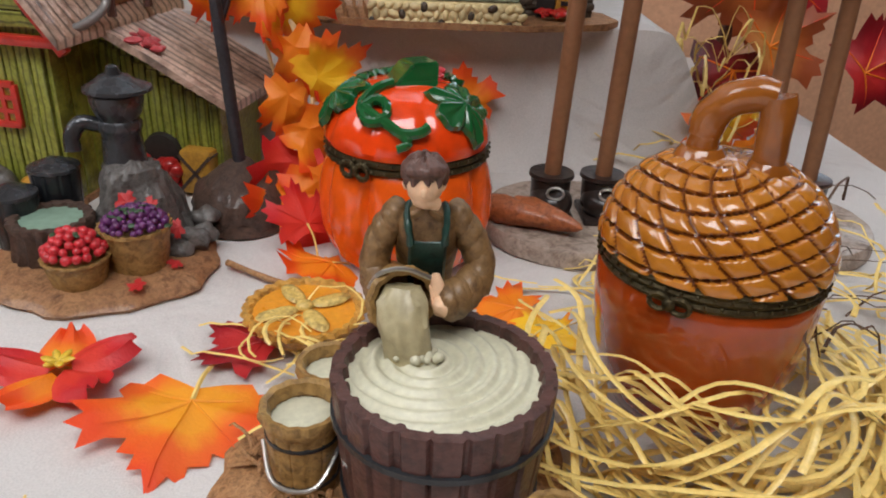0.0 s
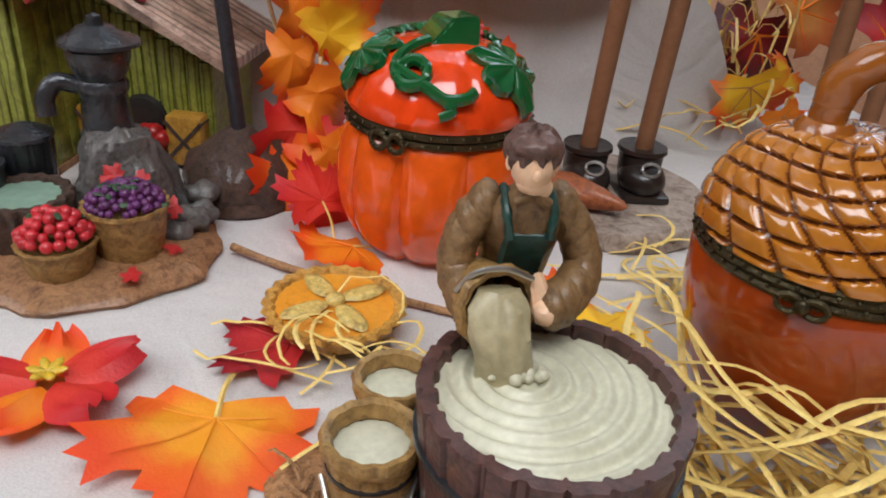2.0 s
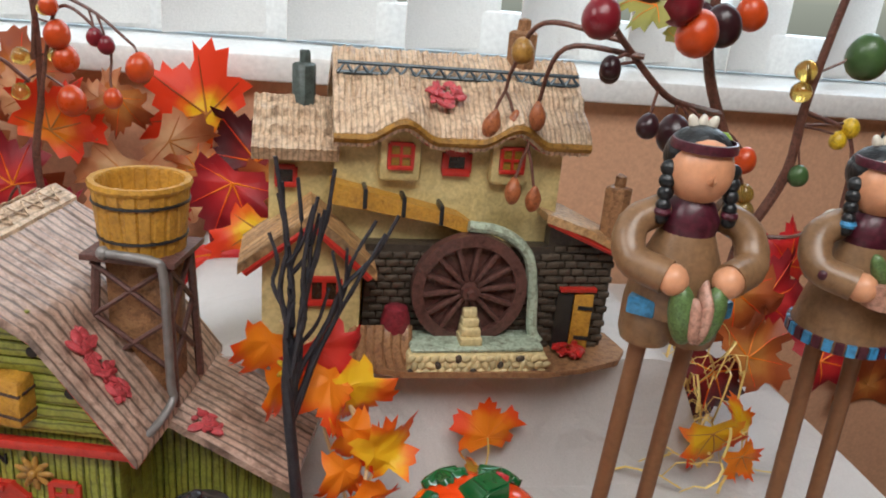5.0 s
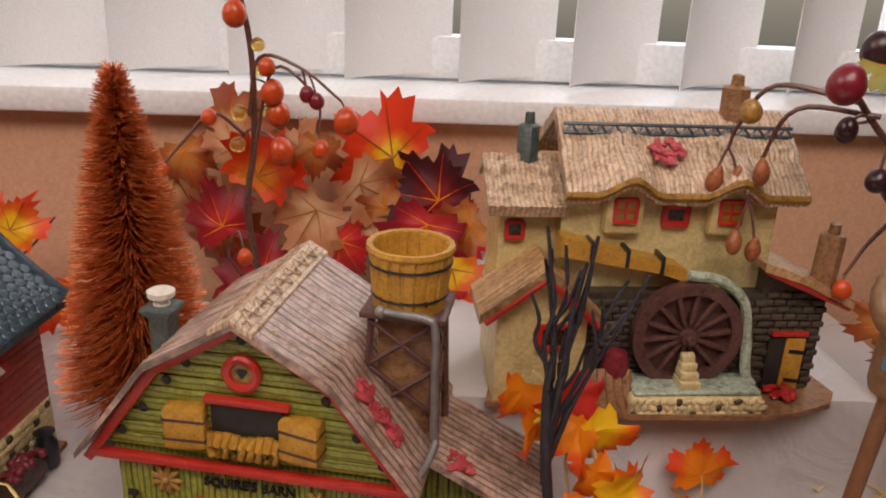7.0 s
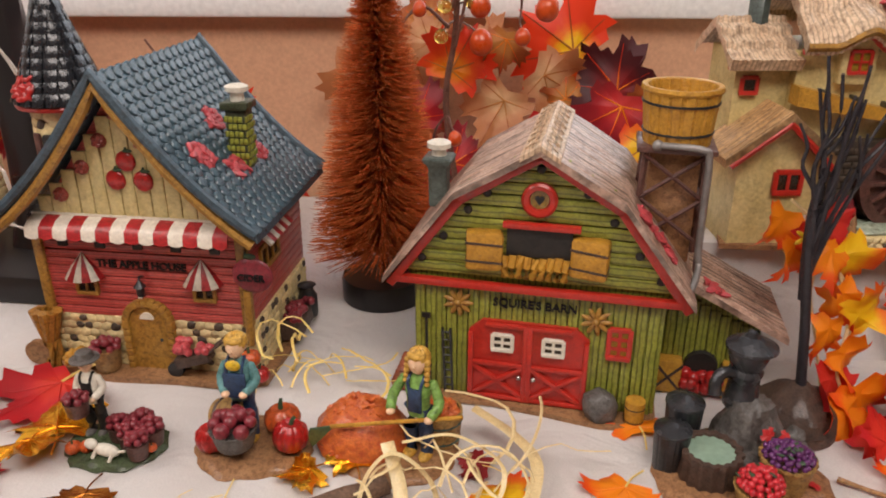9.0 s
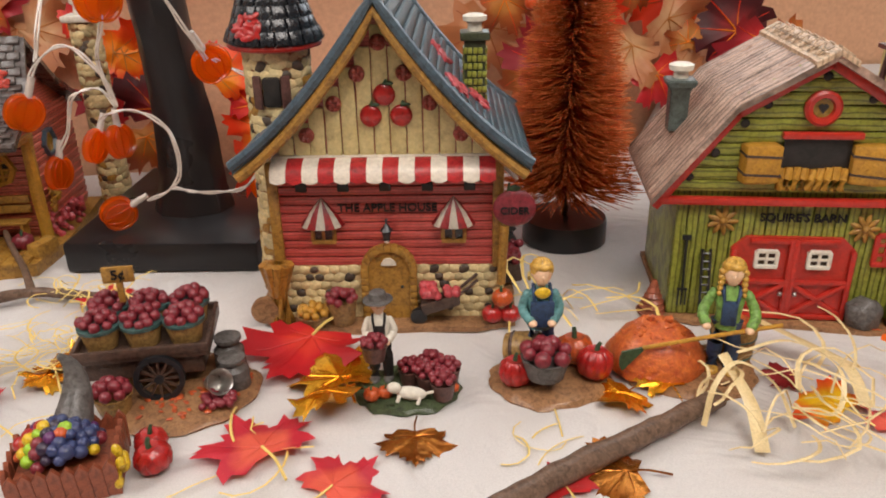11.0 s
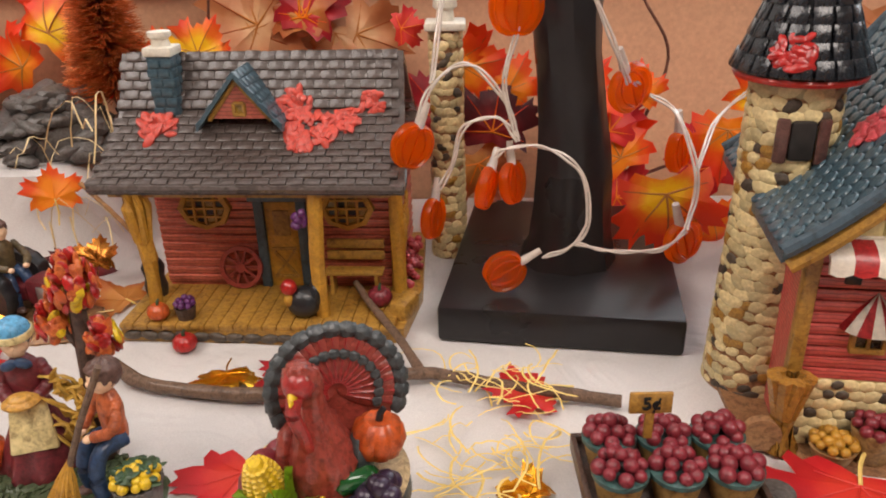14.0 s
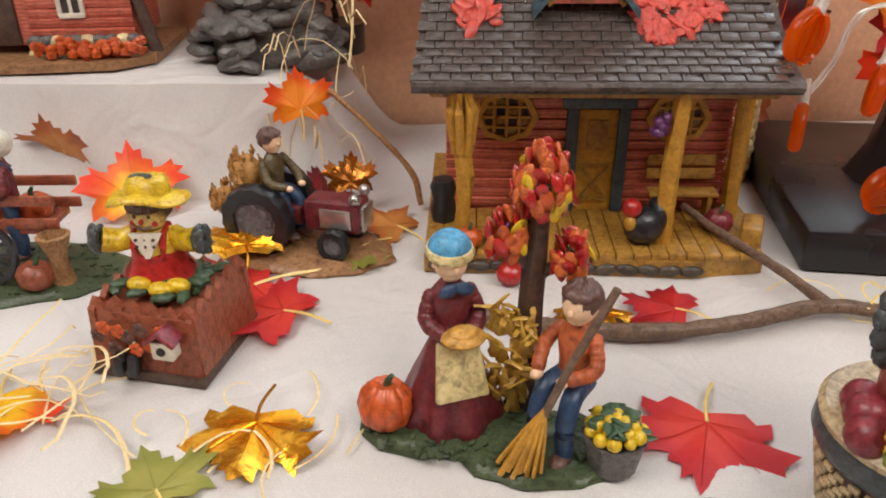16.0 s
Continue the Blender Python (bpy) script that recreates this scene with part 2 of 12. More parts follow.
def ball(bm, r, x=0, y=0, z=0, sx=1, sy=1, sz=1, u=12, v=8, rx=0, ry=0, rz=0, mi=0):
    vs = bmesh.ops.create_uvsphere(bm, u_segments=u, v_segments=v, radius=r)["verts"]
    for f in {f for w in vs for f in w.link_faces}:
        f.material_index = mi
    return _place(bm, vs, pose(x, y, z, rx, ry, rz) @ Matrix.Diagonal((sx, sy, sz, 1)))


def ico(bm, r, x=0, y=0, z=0, sx=1, sy=1, sz=1, d=1, mi=0, rot=(0, 0, 0)):
    vs = bmesh.ops.create_icosphere(bm, subdivisions=d, radius=r)["verts"]
    for f in {f for w in vs for f in w.link_faces}:
        f.material_index = mi
    return _place(bm, vs, pose(x, y, z, *rot) @ Matrix.Diagonal((sx, sy, sz, 1)))


def lathe(bm, prof, n=32, x=0, y=0, z=0, wob=None, mi=0, close=True):
    """Turn a profile of (radius, height) round the z axis. wob(angle, height) scales the radius."""
    rings = []
    for r, h in prof:
        ring = []
        for i in range(n):
            a = 2 * math.pi * i / n
            k = wob(a, h) if wob else 1
            ring.append(bm.verts.new((x + r * k * math.cos(a), y + r * k * math.sin(a), z + h)))
        rings.append(ring)
    for p, q in zip(rings, rings[1:]):
        for i in range(n):
            f = bm.faces.new((p[i], p[(i + 1) % n], q[(i + 1) % n], q[i]))
            f.material_index = mi
    if close:
        for ring, rev in ((rings[0], True), (rings[-1], False)):
            f = bm.faces.new(list(reversed(ring)) if rev else ring)
            f.material_index = mi
    return [v for ring in rings for v in ring]


def tube(bm, pts, r, n=8, mi=0, r2=None, flat=1.0):
    """A round rod through the points, tapering from r to r2. flat squeezes it in height."""
    pts = [Vector(p) for p in pts]
    rings = []
    up = Vector((0.03, 0.05, 1)).normalized()
    for i, p in enumerate(pts):
        d = (pts[min(i + 1, len(pts) - 1)] - pts[max(i - 1, 0)]).normalized()
        s = d.cross(up)
        if s.length < 1e-4:
            s = d.cross(Vector((1, 0, 0)))
        s.normalize()
        u = s.cross(d).normalized()
        rr = r if r2 is None else r + (r2 - r) * i / (len(pts) - 1)
        rings.append([bm.verts.new(p + (s * math.cos(2 * math.pi * k / n) + u * flat * math.sin(2 * math.pi * k / n)) * rr) for k in range(n)])
    for a, b in zip(rings, rings[1:]):
        for k in range(n):
            f = bm.faces.new((a[k], a[(k + 1) % n], b[(k + 1) % n], b[k]))
            f.material_index = mi
    for ring in (list(reversed(rings[0])), rings[-1]):
        f = bm.faces.new(ring)
        f.material_index = mi
    return [v for ring in rings for v in ring]


def loft(bm, rings, n=20, mi=0, wob=None):
    """A closed skin over level ellipses (x, y, z, half width, half depth)."""
    R = [[bm.verts.new((x + a * math.cos(2 * math.pi * k / n) * (wob(2 * math.pi * k / n, z) if wob else 1), y + b * math.sin(2 * math.pi * k / n) * (wob(2 * math.pi * k / n, z) if wob else 1), z)) for k in range(n)] for x, y, z, a, b in rings]
    for p, q in zip(R, R[1:]):
        for k in range(n):
            bm.faces.new((p[k], p[(k + 1) % n], q[(k + 1) % n], q[k])).material_index = mi
    bm.faces.new(list(reversed(R[0]))).material_index = mi
    bm.faces.new(R[-1]).material_index = mi
    return [v for r in R for v in r]


def spline(pts, n=8):
    """A smooth line through the points (Catmull-Rom)."""
    P = [Vector(p) for p in pts]
    P = [P[0] * 2 - P[1]] + P + [P[-1] * 2 - P[-2]]
    out = []
    for i in range(1, len(P) - 2):
        a, b, c, d = P[i - 1:i + 3]
        for k in range(n):
            t = k / n
            out.append(0.5 * ((2 * b) + (c - a) * t + (2 * a - 5 * b + 4 * c - d) * t * t + (3 * b - a - 3 * c + d) * t ** 3))
    out.append(P[-2])
    return out


def prism(bm, poly, h, mi=0, m=None):
    """A polygon in x and y, raised by h along z, then moved by m."""
    lo = [bm.verts.new((p[0], p[1], 0)) for p in poly]
    hi = [bm.verts.new((p[0], p[1], h)) for p in poly]
    fs = [bm.faces.new(list(reversed(lo))), bm.faces.new(hi)]
    n = len(poly)
    for i in range(n):
        fs.append(bm.faces.new((lo[i], lo[(i + 1) % n], hi[(i + 1) % n], hi[i])))
    for f in fs:
        f.material_index = mi
    bmesh.ops.recalc_face_normals(bm, faces=fs)
    if m is not None:
        _place(bm, lo + hi, m)
    return lo + hi


UPRIGHT = pose(0, 0, 0, 90, 0, 0)  # turns x, y, depth into x, z, towards +y reversed


def wall_poly(bm, poly, thick, y=0.0, mi=0):
    """A polygon in x and z whose front is at y, and which is thick towards +y."""
    return prism(bm, poly, thick, mi, pose(0, y + thick, 0, 90, 0, 0))


def rough_up(bm, amount, scale, seed=0.0, verts=None):
    """Push the vertices in and out along their normals by smooth noise."""
    bm.normal_update()
    for v in (verts or bm.verts):
        v.co += v.normal * amount * noise.noise(v.co * scale + Vector((seed, seed * 1.7, seed * 0.3)))


def rnd(a, b):
    return random.uniform(a, b)

# ---- the room and the table ----
TABLE_R, TABLE_L, WALL_Y, SILL_Z = 0.325, -1.35, 0.765, 0.172


def cloth_height(x, y):
    """The cloth lies in soft ripples, and is drawn up over a stand under the mill and one under the cottage at the back."""
    h = 0.0012 * noise.noise(Vector((x * 14, y * 14, 0.3))) + 0.0006 * noise.noise(Vector((x * 45, y * 30, 2.0)))
    def stand(x0, x1, y0, top, soft):
        fx = min(1, max(0, (x - x0) / soft)) * min(1, max(0, (x1 - x) / soft))
        fy = min(1, max(0, (y - y0) / (soft * 0.22)))
        k = fx * fx * (3 - 2 * fx) * fy * fy * (3 - 2 * fy)
        return top * k
    return h + stand(-0.13, 0.235, 0.458, 0.073, 0.05) + stand(-1.4, -0.79, 0.625, 0.064, 0.06)


bm = B()
NX, NY = 210, 130
xs = [TABLE_L + (TABLE_R - TABLE_L) * i / NX for i in range(NX + 1)]
ys = [-0.25 + (WALL_Y - 0.01 + 0.25) * j / NY for j in range(NY + 1)]
grid = [[bm.verts.new((x, y, cloth_height(x, y))) for x in xs] for y in ys]
for j in range(NY):
    for i in range(NX):
        bm.faces.new((grid[j][i], grid[j][i + 1], grid[j + 1][i + 1], grid[j + 1][i]))
# the hem that hangs over the table's right end
last = [row[-1] for row in grid]
for k in range(1, 12):
    row = []
    for j, v in enumerate(last if k == 1 else row_prev):
        d = 0.03 * k
        base = grid[j][-1].co
        row.append(bm.verts.new((TABLE_R + 0.012 * (1 - math.exp(-k)) + 0.006 * math.sin(j * 0.35) * min(1, k / 4), ys[j], base.z - d)))
    prev = last if k == 1 else row_prev
    for j in range(NY):
        bm.faces.new((prev[j], row[j], row[j + 1], prev[j + 1]))
    row_prev = row
single("tablecloth", bm, "cloth", label="white cotton cloth spread over the table and its stands", category="tablecloth")

bm = B()
box(bm, TABLE_R - TABLE_L - 0.02, 1.0, 0.03, (TABLE_L + TABLE_R) / 2, 0.25, -0.022, bevel=0.004)
tbl = thing("table", 0, 0, label="wooden table hidden under a white cloth", category="table")
part("tabletop", bm, "wood", tbl)
for lx in (TABLE_L + 0.08, TABLE_R - 0.08):
    for ly in (-0.18, 0.68):
        bm = B()
        box(bm, 0.06, 0.06, 0.713, lx, ly, -0.3935, bevel=0.004)
        part("leg", bm, "wood", tbl)

FLOOR_Z = -0.75
bm = B()
box(bm, 5.4, 3.2, 0.05, -0.3, -0.4, FLOOR_Z - 0.025)
tagged(part("floor", bm, "wood"), "brown wooden floor", "floor", kind="structure")
bm = B()
box(bm, 5.4, 3.2, 0.05, -0.3, -0.4, 1.75)
tagged(part("ceiling", bm, "white"), "white ceiling", "ceiling", kind="structure")
WIN_L, WIN_R, WIN_T = -1.75, 1.05, 1.35
bm = B()
box(bm, 5.4, 0.12, SILL_Z - FLOOR_Z, -0.3, WALL_Y + 0.06, (SILL_Z + FLOOR_Z) / 2)
box(bm, 5.4, 0.12, 1.725 - WIN_T, -0.3, WALL_Y + 0.06, (1.725 + WIN_T) / 2)
box(bm, WIN_L + 3.0, 0.12, WIN_T - SILL_Z, (WIN_L - 3.0) / 2, WALL_Y + 0.06, (WIN_T + SILL_Z) / 2)
box(bm, 2.4 - WIN_R, 0.12, WIN_T - SILL_Z, (WIN_R + 2.4) / 2, WALL_Y + 0.06, (WIN_T + SILL_Z) / 2)
tagged(part("wall_north", bm, "wall", smooth=False), "plain beige wall under a wide window", "wall", kind="structure")
for nm, sx, sy, x, y in (("wall_west", 0.1, 3.2, -3.05, -0.4), ("wall_east", 0.1, 3.2, 2.45, -0.4), ("wall_south", 5.6, 0.1, -0.3, -2.05)):
    bm = B()
    box(bm, sx, sy, 2.5, x, y, 0.5)
    tagged(part(nm, bm, "wall"), "plain beige wall", "wall", kind="structure")
win = thing("window_1", 0, 0, label="wide window with a white sill and open vertical blinds", category="window", kind="structure")
bm = B()
box(bm, WIN_R - WIN_L + 0.04, 0.17, 0.022, (WIN_L + WIN_R) / 2, WALL_Y + 0.065, SILL_Z + 0.0115, bevel=0.004)
part("window_sill", bm, "white", win)
bm = B()
for zz in (SILL_Z + 0.045, WIN_T - 0.02):
    box(bm, WIN_R - WIN_L, 0.03, 0.04, (WIN_L + WIN_R) / 2, WALL_Y + 0.10, zz, bevel=0.003)
for xx in (WIN_L + 0.02, -0.9, 0.41, WIN_R - 0.02):
    box(bm, 0.04, 0.03, WIN_T - SILL_Z - 0.11, xx, WALL_Y + 0.10, (WIN_T + SILL_Z) / 2 + 0.012, bevel=0.003)
part("window_frame", bm, "white", win)
sb = B()
hs = (WIN_T - SILL_Z - 0.05) / 2
arc = [(-0.060 + 0.0060 * i, 0.013 * (1 - ((i - 10) / 10) ** 2)) for i in range(21)]
loop = arc + [(x, y + 0.0012) for x, y in reversed(arc)]
vv = [[sb.verts.new((x, y, z)) for x, y in loop] for z in (-hs, hs)]
for i in range(42):
    sb.faces.new((vv[0][i], vv[0][(i + 1) % 42], vv[1][(i + 1) % 42], vv[1][i]))
for a in range(20):
    sb.faces.new((vv[0][a], vv[0][41 - a], vv[0][40 - a], vv[0][a + 1]))
bmesh.ops.recalc_face_normals(sb, faces=sb.faces[:])
sme = bpy.data.meshes.new("slat")
sb.to_mesh(sme)
sb.free()
sme.materials.append(M["blind"])
sme.shade_smooth()
sme.set_sharp_from_angle(angle=radians(40))
k = 0
x = WIN_L + 0.06
while x < WIN_R - 0.05:
    shared("slat", sme, win, pose(x, WALL_Y + 0.055, (WIN_T + SILL_Z) / 2 + 0.005, 0, 0, 36))
    x += 0.100

# ---- maple leaves, raffia and other loose makings ----
LEAF = [(0.0, 1.0), (0.09, 0.80), (0.20, 0.84), (0.20, 0.66), (0.34, 0.64), (0.33, 0.50), (0.46, 0.54), (0.64, 0.68), (0.63, 0.54), (0.80, 0.52), (0.72, 0.38), (0.90, 0.26), (0.68, 0.16), (0.55, 0.08),
        (0.66, -0.06), (0.66, -0.26), (0.50, -0.20), (0.40, -0.32), (0.20, -0.24), (0.04, -0.18)]


def leaf_mat(name, edge, mid, heart, rough=0.5, metal=0.0, gloss=0.0, size=0.03):
    """A dyed leaf: the heart's colour runs out into the edge's, with darker veins and a woven grain."""
    m = bpy.data.materials.new(name)
    m.use_nodes = True
    nt = m.node_tree
    b = nt.nodes["Principled BSDF"]
    co = nt.nodes.new("ShaderNodeTexCoord")
    ln = nt.nodes.new("ShaderNodeVectorMath")
    ln.operation = "LENGTH"
    nt.links.new(co.outputs["Object"], ln.inputs[0])
    nz = nt.nodes.new("ShaderNodeTexNoise")
    nz.inputs["Scale"].default_value, nz.inputs["Detail"].default_value = 1.6 / size, 4
    nt.links.new(co.outputs["Object"], nz.inputs["Vector"])
    ma = nt.nodes.new("ShaderNodeMath")
    ma.operation = "MULTIPLY_ADD"
    ma.inputs[1].default_value, ma.inputs[2].default_value = 1 / size, -0.52
    nt.links.new(ln.outputs["Value"], ma.inputs[0])
    ad = nt.nodes.new("ShaderNodeMath")
    nt.links.new(ma.outputs["Value"], ad.inputs[0])
    nt.links.new(nz.outputs["Fac"], ad.inputs[1])
    cr = nt.nodes.new("ShaderNodeValToRGB")
    cr.color_ramp.elements[0].position, cr.color_ramp.elements[0].color = 0.28, (*srgb(heart), 1)
    cr.color_ramp.elements[1].position, cr.color_ramp.elements[1].color = 0.85, (*srgb(edge), 1)
    e = cr.color_ramp.elements.new(0.52)
    e.color = (*srgb(mid), 1)
    nt.links.new(ad.outputs["Value"], cr.inputs["Fac"])
    nt.links.new(cr.outputs["Color"], b.inputs["Base Color"])
    b.inputs["Roughness"].default_value, b.inputs["Metallic"].default_value = rough, metal
    b.inputs["Coat Weight"].default_value = gloss
    fine = nt.nodes.new("ShaderNodeTexNoise")
    fine.inputs["Scale"].default_value = 900 if not metal else 260
    nt.links.new(co.outputs["Object"], fine.inputs["Vector"])
    bp = nt.nodes.new("ShaderNodeBump")
    bp.inputs["Strength"].default_value, bp.inputs["Distance"].default_value = (0.35 if not metal else 0.9), 0.0006
    nt.links.new(fine.outputs["Fac"], bp.inputs["Height"])
    nt.links.new(bp.outputs["Normal"], b.inputs["Normal"])
    if not metal:
        tl = nt.nodes.new("ShaderNodeBsdfTranslucent")
        nt.links.new(cr.outputs["Color"], tl.inputs["Color"])
        mx = nt.nodes.new("ShaderNodeMixShader")
        mx.inputs["Fac"].default_value = 0.18
        nt.links.new(b.outputs["BSDF"], mx.inputs[1])
        nt.links.new(tl.outputs["BSDF"], mx.inputs[2])
        nt.links.new(mx.outputs["Shader"], nt.nodes["Material Output"].inputs["Surface"])
    return m


M["leaf_orange"] = leaf_mat("orange_silk_leaf", "e8380f", "f05a12", "f58a16")
M["leaf_flame"] = leaf_mat("yellow_centred_silk_leaf", "ea3f1a", "f4791b", "fbc81e")
M["leaf_bigflame"] = leaf_mat("large_orange_silk_leaf", "ea4a12", "f26a14", "f8a41c", size=0.034)
M["leaf_red"] = leaf_mat("red_silk_leaf", "b81a22", "cb2226", "dc3a2c")
M["leaf_crimson"] = leaf_mat("crimson_silk_leaf", "8c1420", "a81a24", "c22a2a")
M["leaf_rose"] = leaf_mat("rose_red_paper_leaf", "cf2f3c", "c4283a", "e5604a")
M["leaf_wine"] = leaf_mat("dark_wine_leaf", "4a1016", "6a141a", "8c1e22")
M["leaf_tan"] = leaf_mat("faded_tan_leaf", "b9764a", "cf9468", "dcae80")
M["leaf_rust"] = leaf_mat("rusty_brown_leaf", "9c4a22", "b5632c", "c88440")
M["leaf_green"] = leaf_mat("dull_green_leaf", "7d7a34", "8c8c3e", "a09a4c")
M["foil_gold"] = leaf_mat("gold_foil", "e8a02a", "f0b43c", "e89a20", rough=0.22, metal=0.85)
M["foil_copper"] = leaf_mat("copper_foil", "b06a2a", "a55f24", "c07a34", rough=0.25, metal=0.85)
M["raffia"] = paint("pale_yellow_raffia", "f4da86", "deb75a", rough=0.4, scale=200, fine=900, bump=0.3, wash=0.05)
M["raffia_pale"] = paint("cream_ribbon_raffia", "eedaa8", "dabb80", rough=0.45, scale=120, fine=900, bump=0.4, wash=0.15)
M["sprig"] = paint("dry_brown_sprig", "6b5140", "4a3527", rough=0.8, scale=200, fine=900, bump=0.5)


def leaf_mesh(bm, s, curl=0.25, seed=0.0, cup=0.0, droop=0.0):
    """A five-lobed maple leaf of half-length s round the origin, stalk towards -y, with folded veins and lifted tips."""
    out = LEAF + [(-x, y) for x, y in reversed(LEAF[1:-1])] 
    out = [(x * (1 + 0.10 * noise.noise(Vector((i * 0.7, seed, 1)))), y * (1 + 0.08 * noise.noise(Vector((i * 0.7, seed, 5))))) for i, (x, y) in enumerate(out)]
    def zz(x, y):
        r = math.hypot(x, y)
        a = math.atan2(x, y)
        fold = -0.13 * abs(math.sin(2.5 * a)) * r + 0.02 * math.sin(9 * a) * r * r
        lift = curl * r * r * noise.noise(Vector((x * 1.3 + seed, y * 1.3, seed * 2.1)))
        return (fold + lift + cup * r * r - droop * max(0, y) ** 2) * s
    rings = [[bm.verts.new((x * k * s, y * k * s, zz(x * k, y * k))) for x, y in out] for k in (1.0, 0.75, 0.5, 0.25)]
    c = bm.verts.new((0, 0, 0))
    n = len(out)
    for a, b in zip(rings, rings[1:]):
        for i in range(n):
            bm.faces.new((a[i], a[(i + 1) % n], b[(i + 1) % n], b[i]))
    for i in range(n):
        bm.faces.new((rings[-1][i], rings[-1][(i + 1) % n], c))
    return zz


def leaf(kind, x, y, z, s, rz, label, rx=0, ry=0, curl=0.25, stalk=True, name="maple_leaf", cup=0.0):
    bm = B()
    seed = x * 37 + y * 91
    leaf_mesh(bm, s, curl, seed, cup)
    t = thing(name, x, y, z + (0.0035 if z < 0.004 else 0), rz, label, "leaf", "scattered maple leaves", rx=rx, ry=ry)
    part("blade", bm, kind, t)
    bm = B()
    for a, L in ((0, 0.9), (48, 0.72), (-48, 0.72), (100, 0.4), (-100, 0.4)):
        d = (math.sin(radians(a)), math.cos(radians(a)))
        pts = []
        for k in range(7):
            q = k / 6 * L
            xx, yy = d[0] * q, d[1] * q
            r = math.hypot(xx, yy)
            lift = curl * r * r * noise.noise(Vector((xx * 1.3 + seed, yy * 1.3, seed * 2.1))) + cup * r * r - 0.09 * abs(math.sin(2.5 * math.atan2(xx, yy))) * r + 0.02 * math.sin(9 * math.atan2(xx, yy)) * r * r
            pts.append((xx * s, yy * s, lift * s + 0.0001))
        tube(bm, pts, s * 0.012, 4, r2=s * 0.004)
    part("vein", bm, kind, t)
    if stalk:
        bm = B()
        tube(bm, spline([(0, 0, 0.0002), (s * 0.03, -s * 0.35, 0.0), (-s * 0.02, -s * 0.75, -0.001)], 4), s * 0.022, 5)
        part("stalk", bm, "raffia" if "foil" not in kind else kind, t)
    return t


def strands(bm, n, x0, x1, y0, y1, z0, z1, L, r, curl=1.0, seed=1):
    """Loose curling strands dropped over a patch."""
    R = random.Random(seed)
    for _ in range(n):
        x, y, z = R.uniform(x0, x1), R.uniform(y0, y1), R.uniform(z0, z1)
        a, l = R.uniform(0, 2 * math.pi), L * R.uniform(0.45, 1.3)
        bend = curl * R.uniform(-4.5, 4.5)
        pts, k = [], 9
        climb = R.uniform(0.1, 0.5) * (z1 - z0)
        for i in range(k):
            pts.append((x, y, max(0.0008, z + climb * math.sin(i / (k - 1) * math.pi * R.uniform(0.8, 1.2)))))
            x += math.cos(a) * l / k
            y += math.sin(a) * l / k
            a += bend / k * R.uniform(0.4, 1.6)
        tube(bm, pts, r * R.uniform(0.7, 1.3), 4, flat=0.45)


# ---- pumpkin box ----
M["berry_red"] = paint("bright_red_berry_paint", "d8323c", "b32028", rough=0.4, scale=150, fine=500, bump=0.3)


def ivy_patch(bm, x, y, z, r, n, seed, m=None, s=0.0032):
    """A moulded patch of small overlapping pointed leaves."""
    R = random.Random(seed)
    for _ in range(n):
        a, d = R.uniform(0, 6.28), r * math.sqrt(R.random())
        vs = ball(bm, s * R.uniform(0.7, 1.2), 0, 0, 0, sx=1.2, sy=0.6, sz=0.35, u=8, v=5)
        _place(bm, vs, (m or Matrix()) @ pose(x + d * math.cos(a), y + d * math.sin(a), z + R.uniform(0, 0.0012), R.uniform(-25, 25), R.uniform(-25, 25), R.uniform(0, 360)))


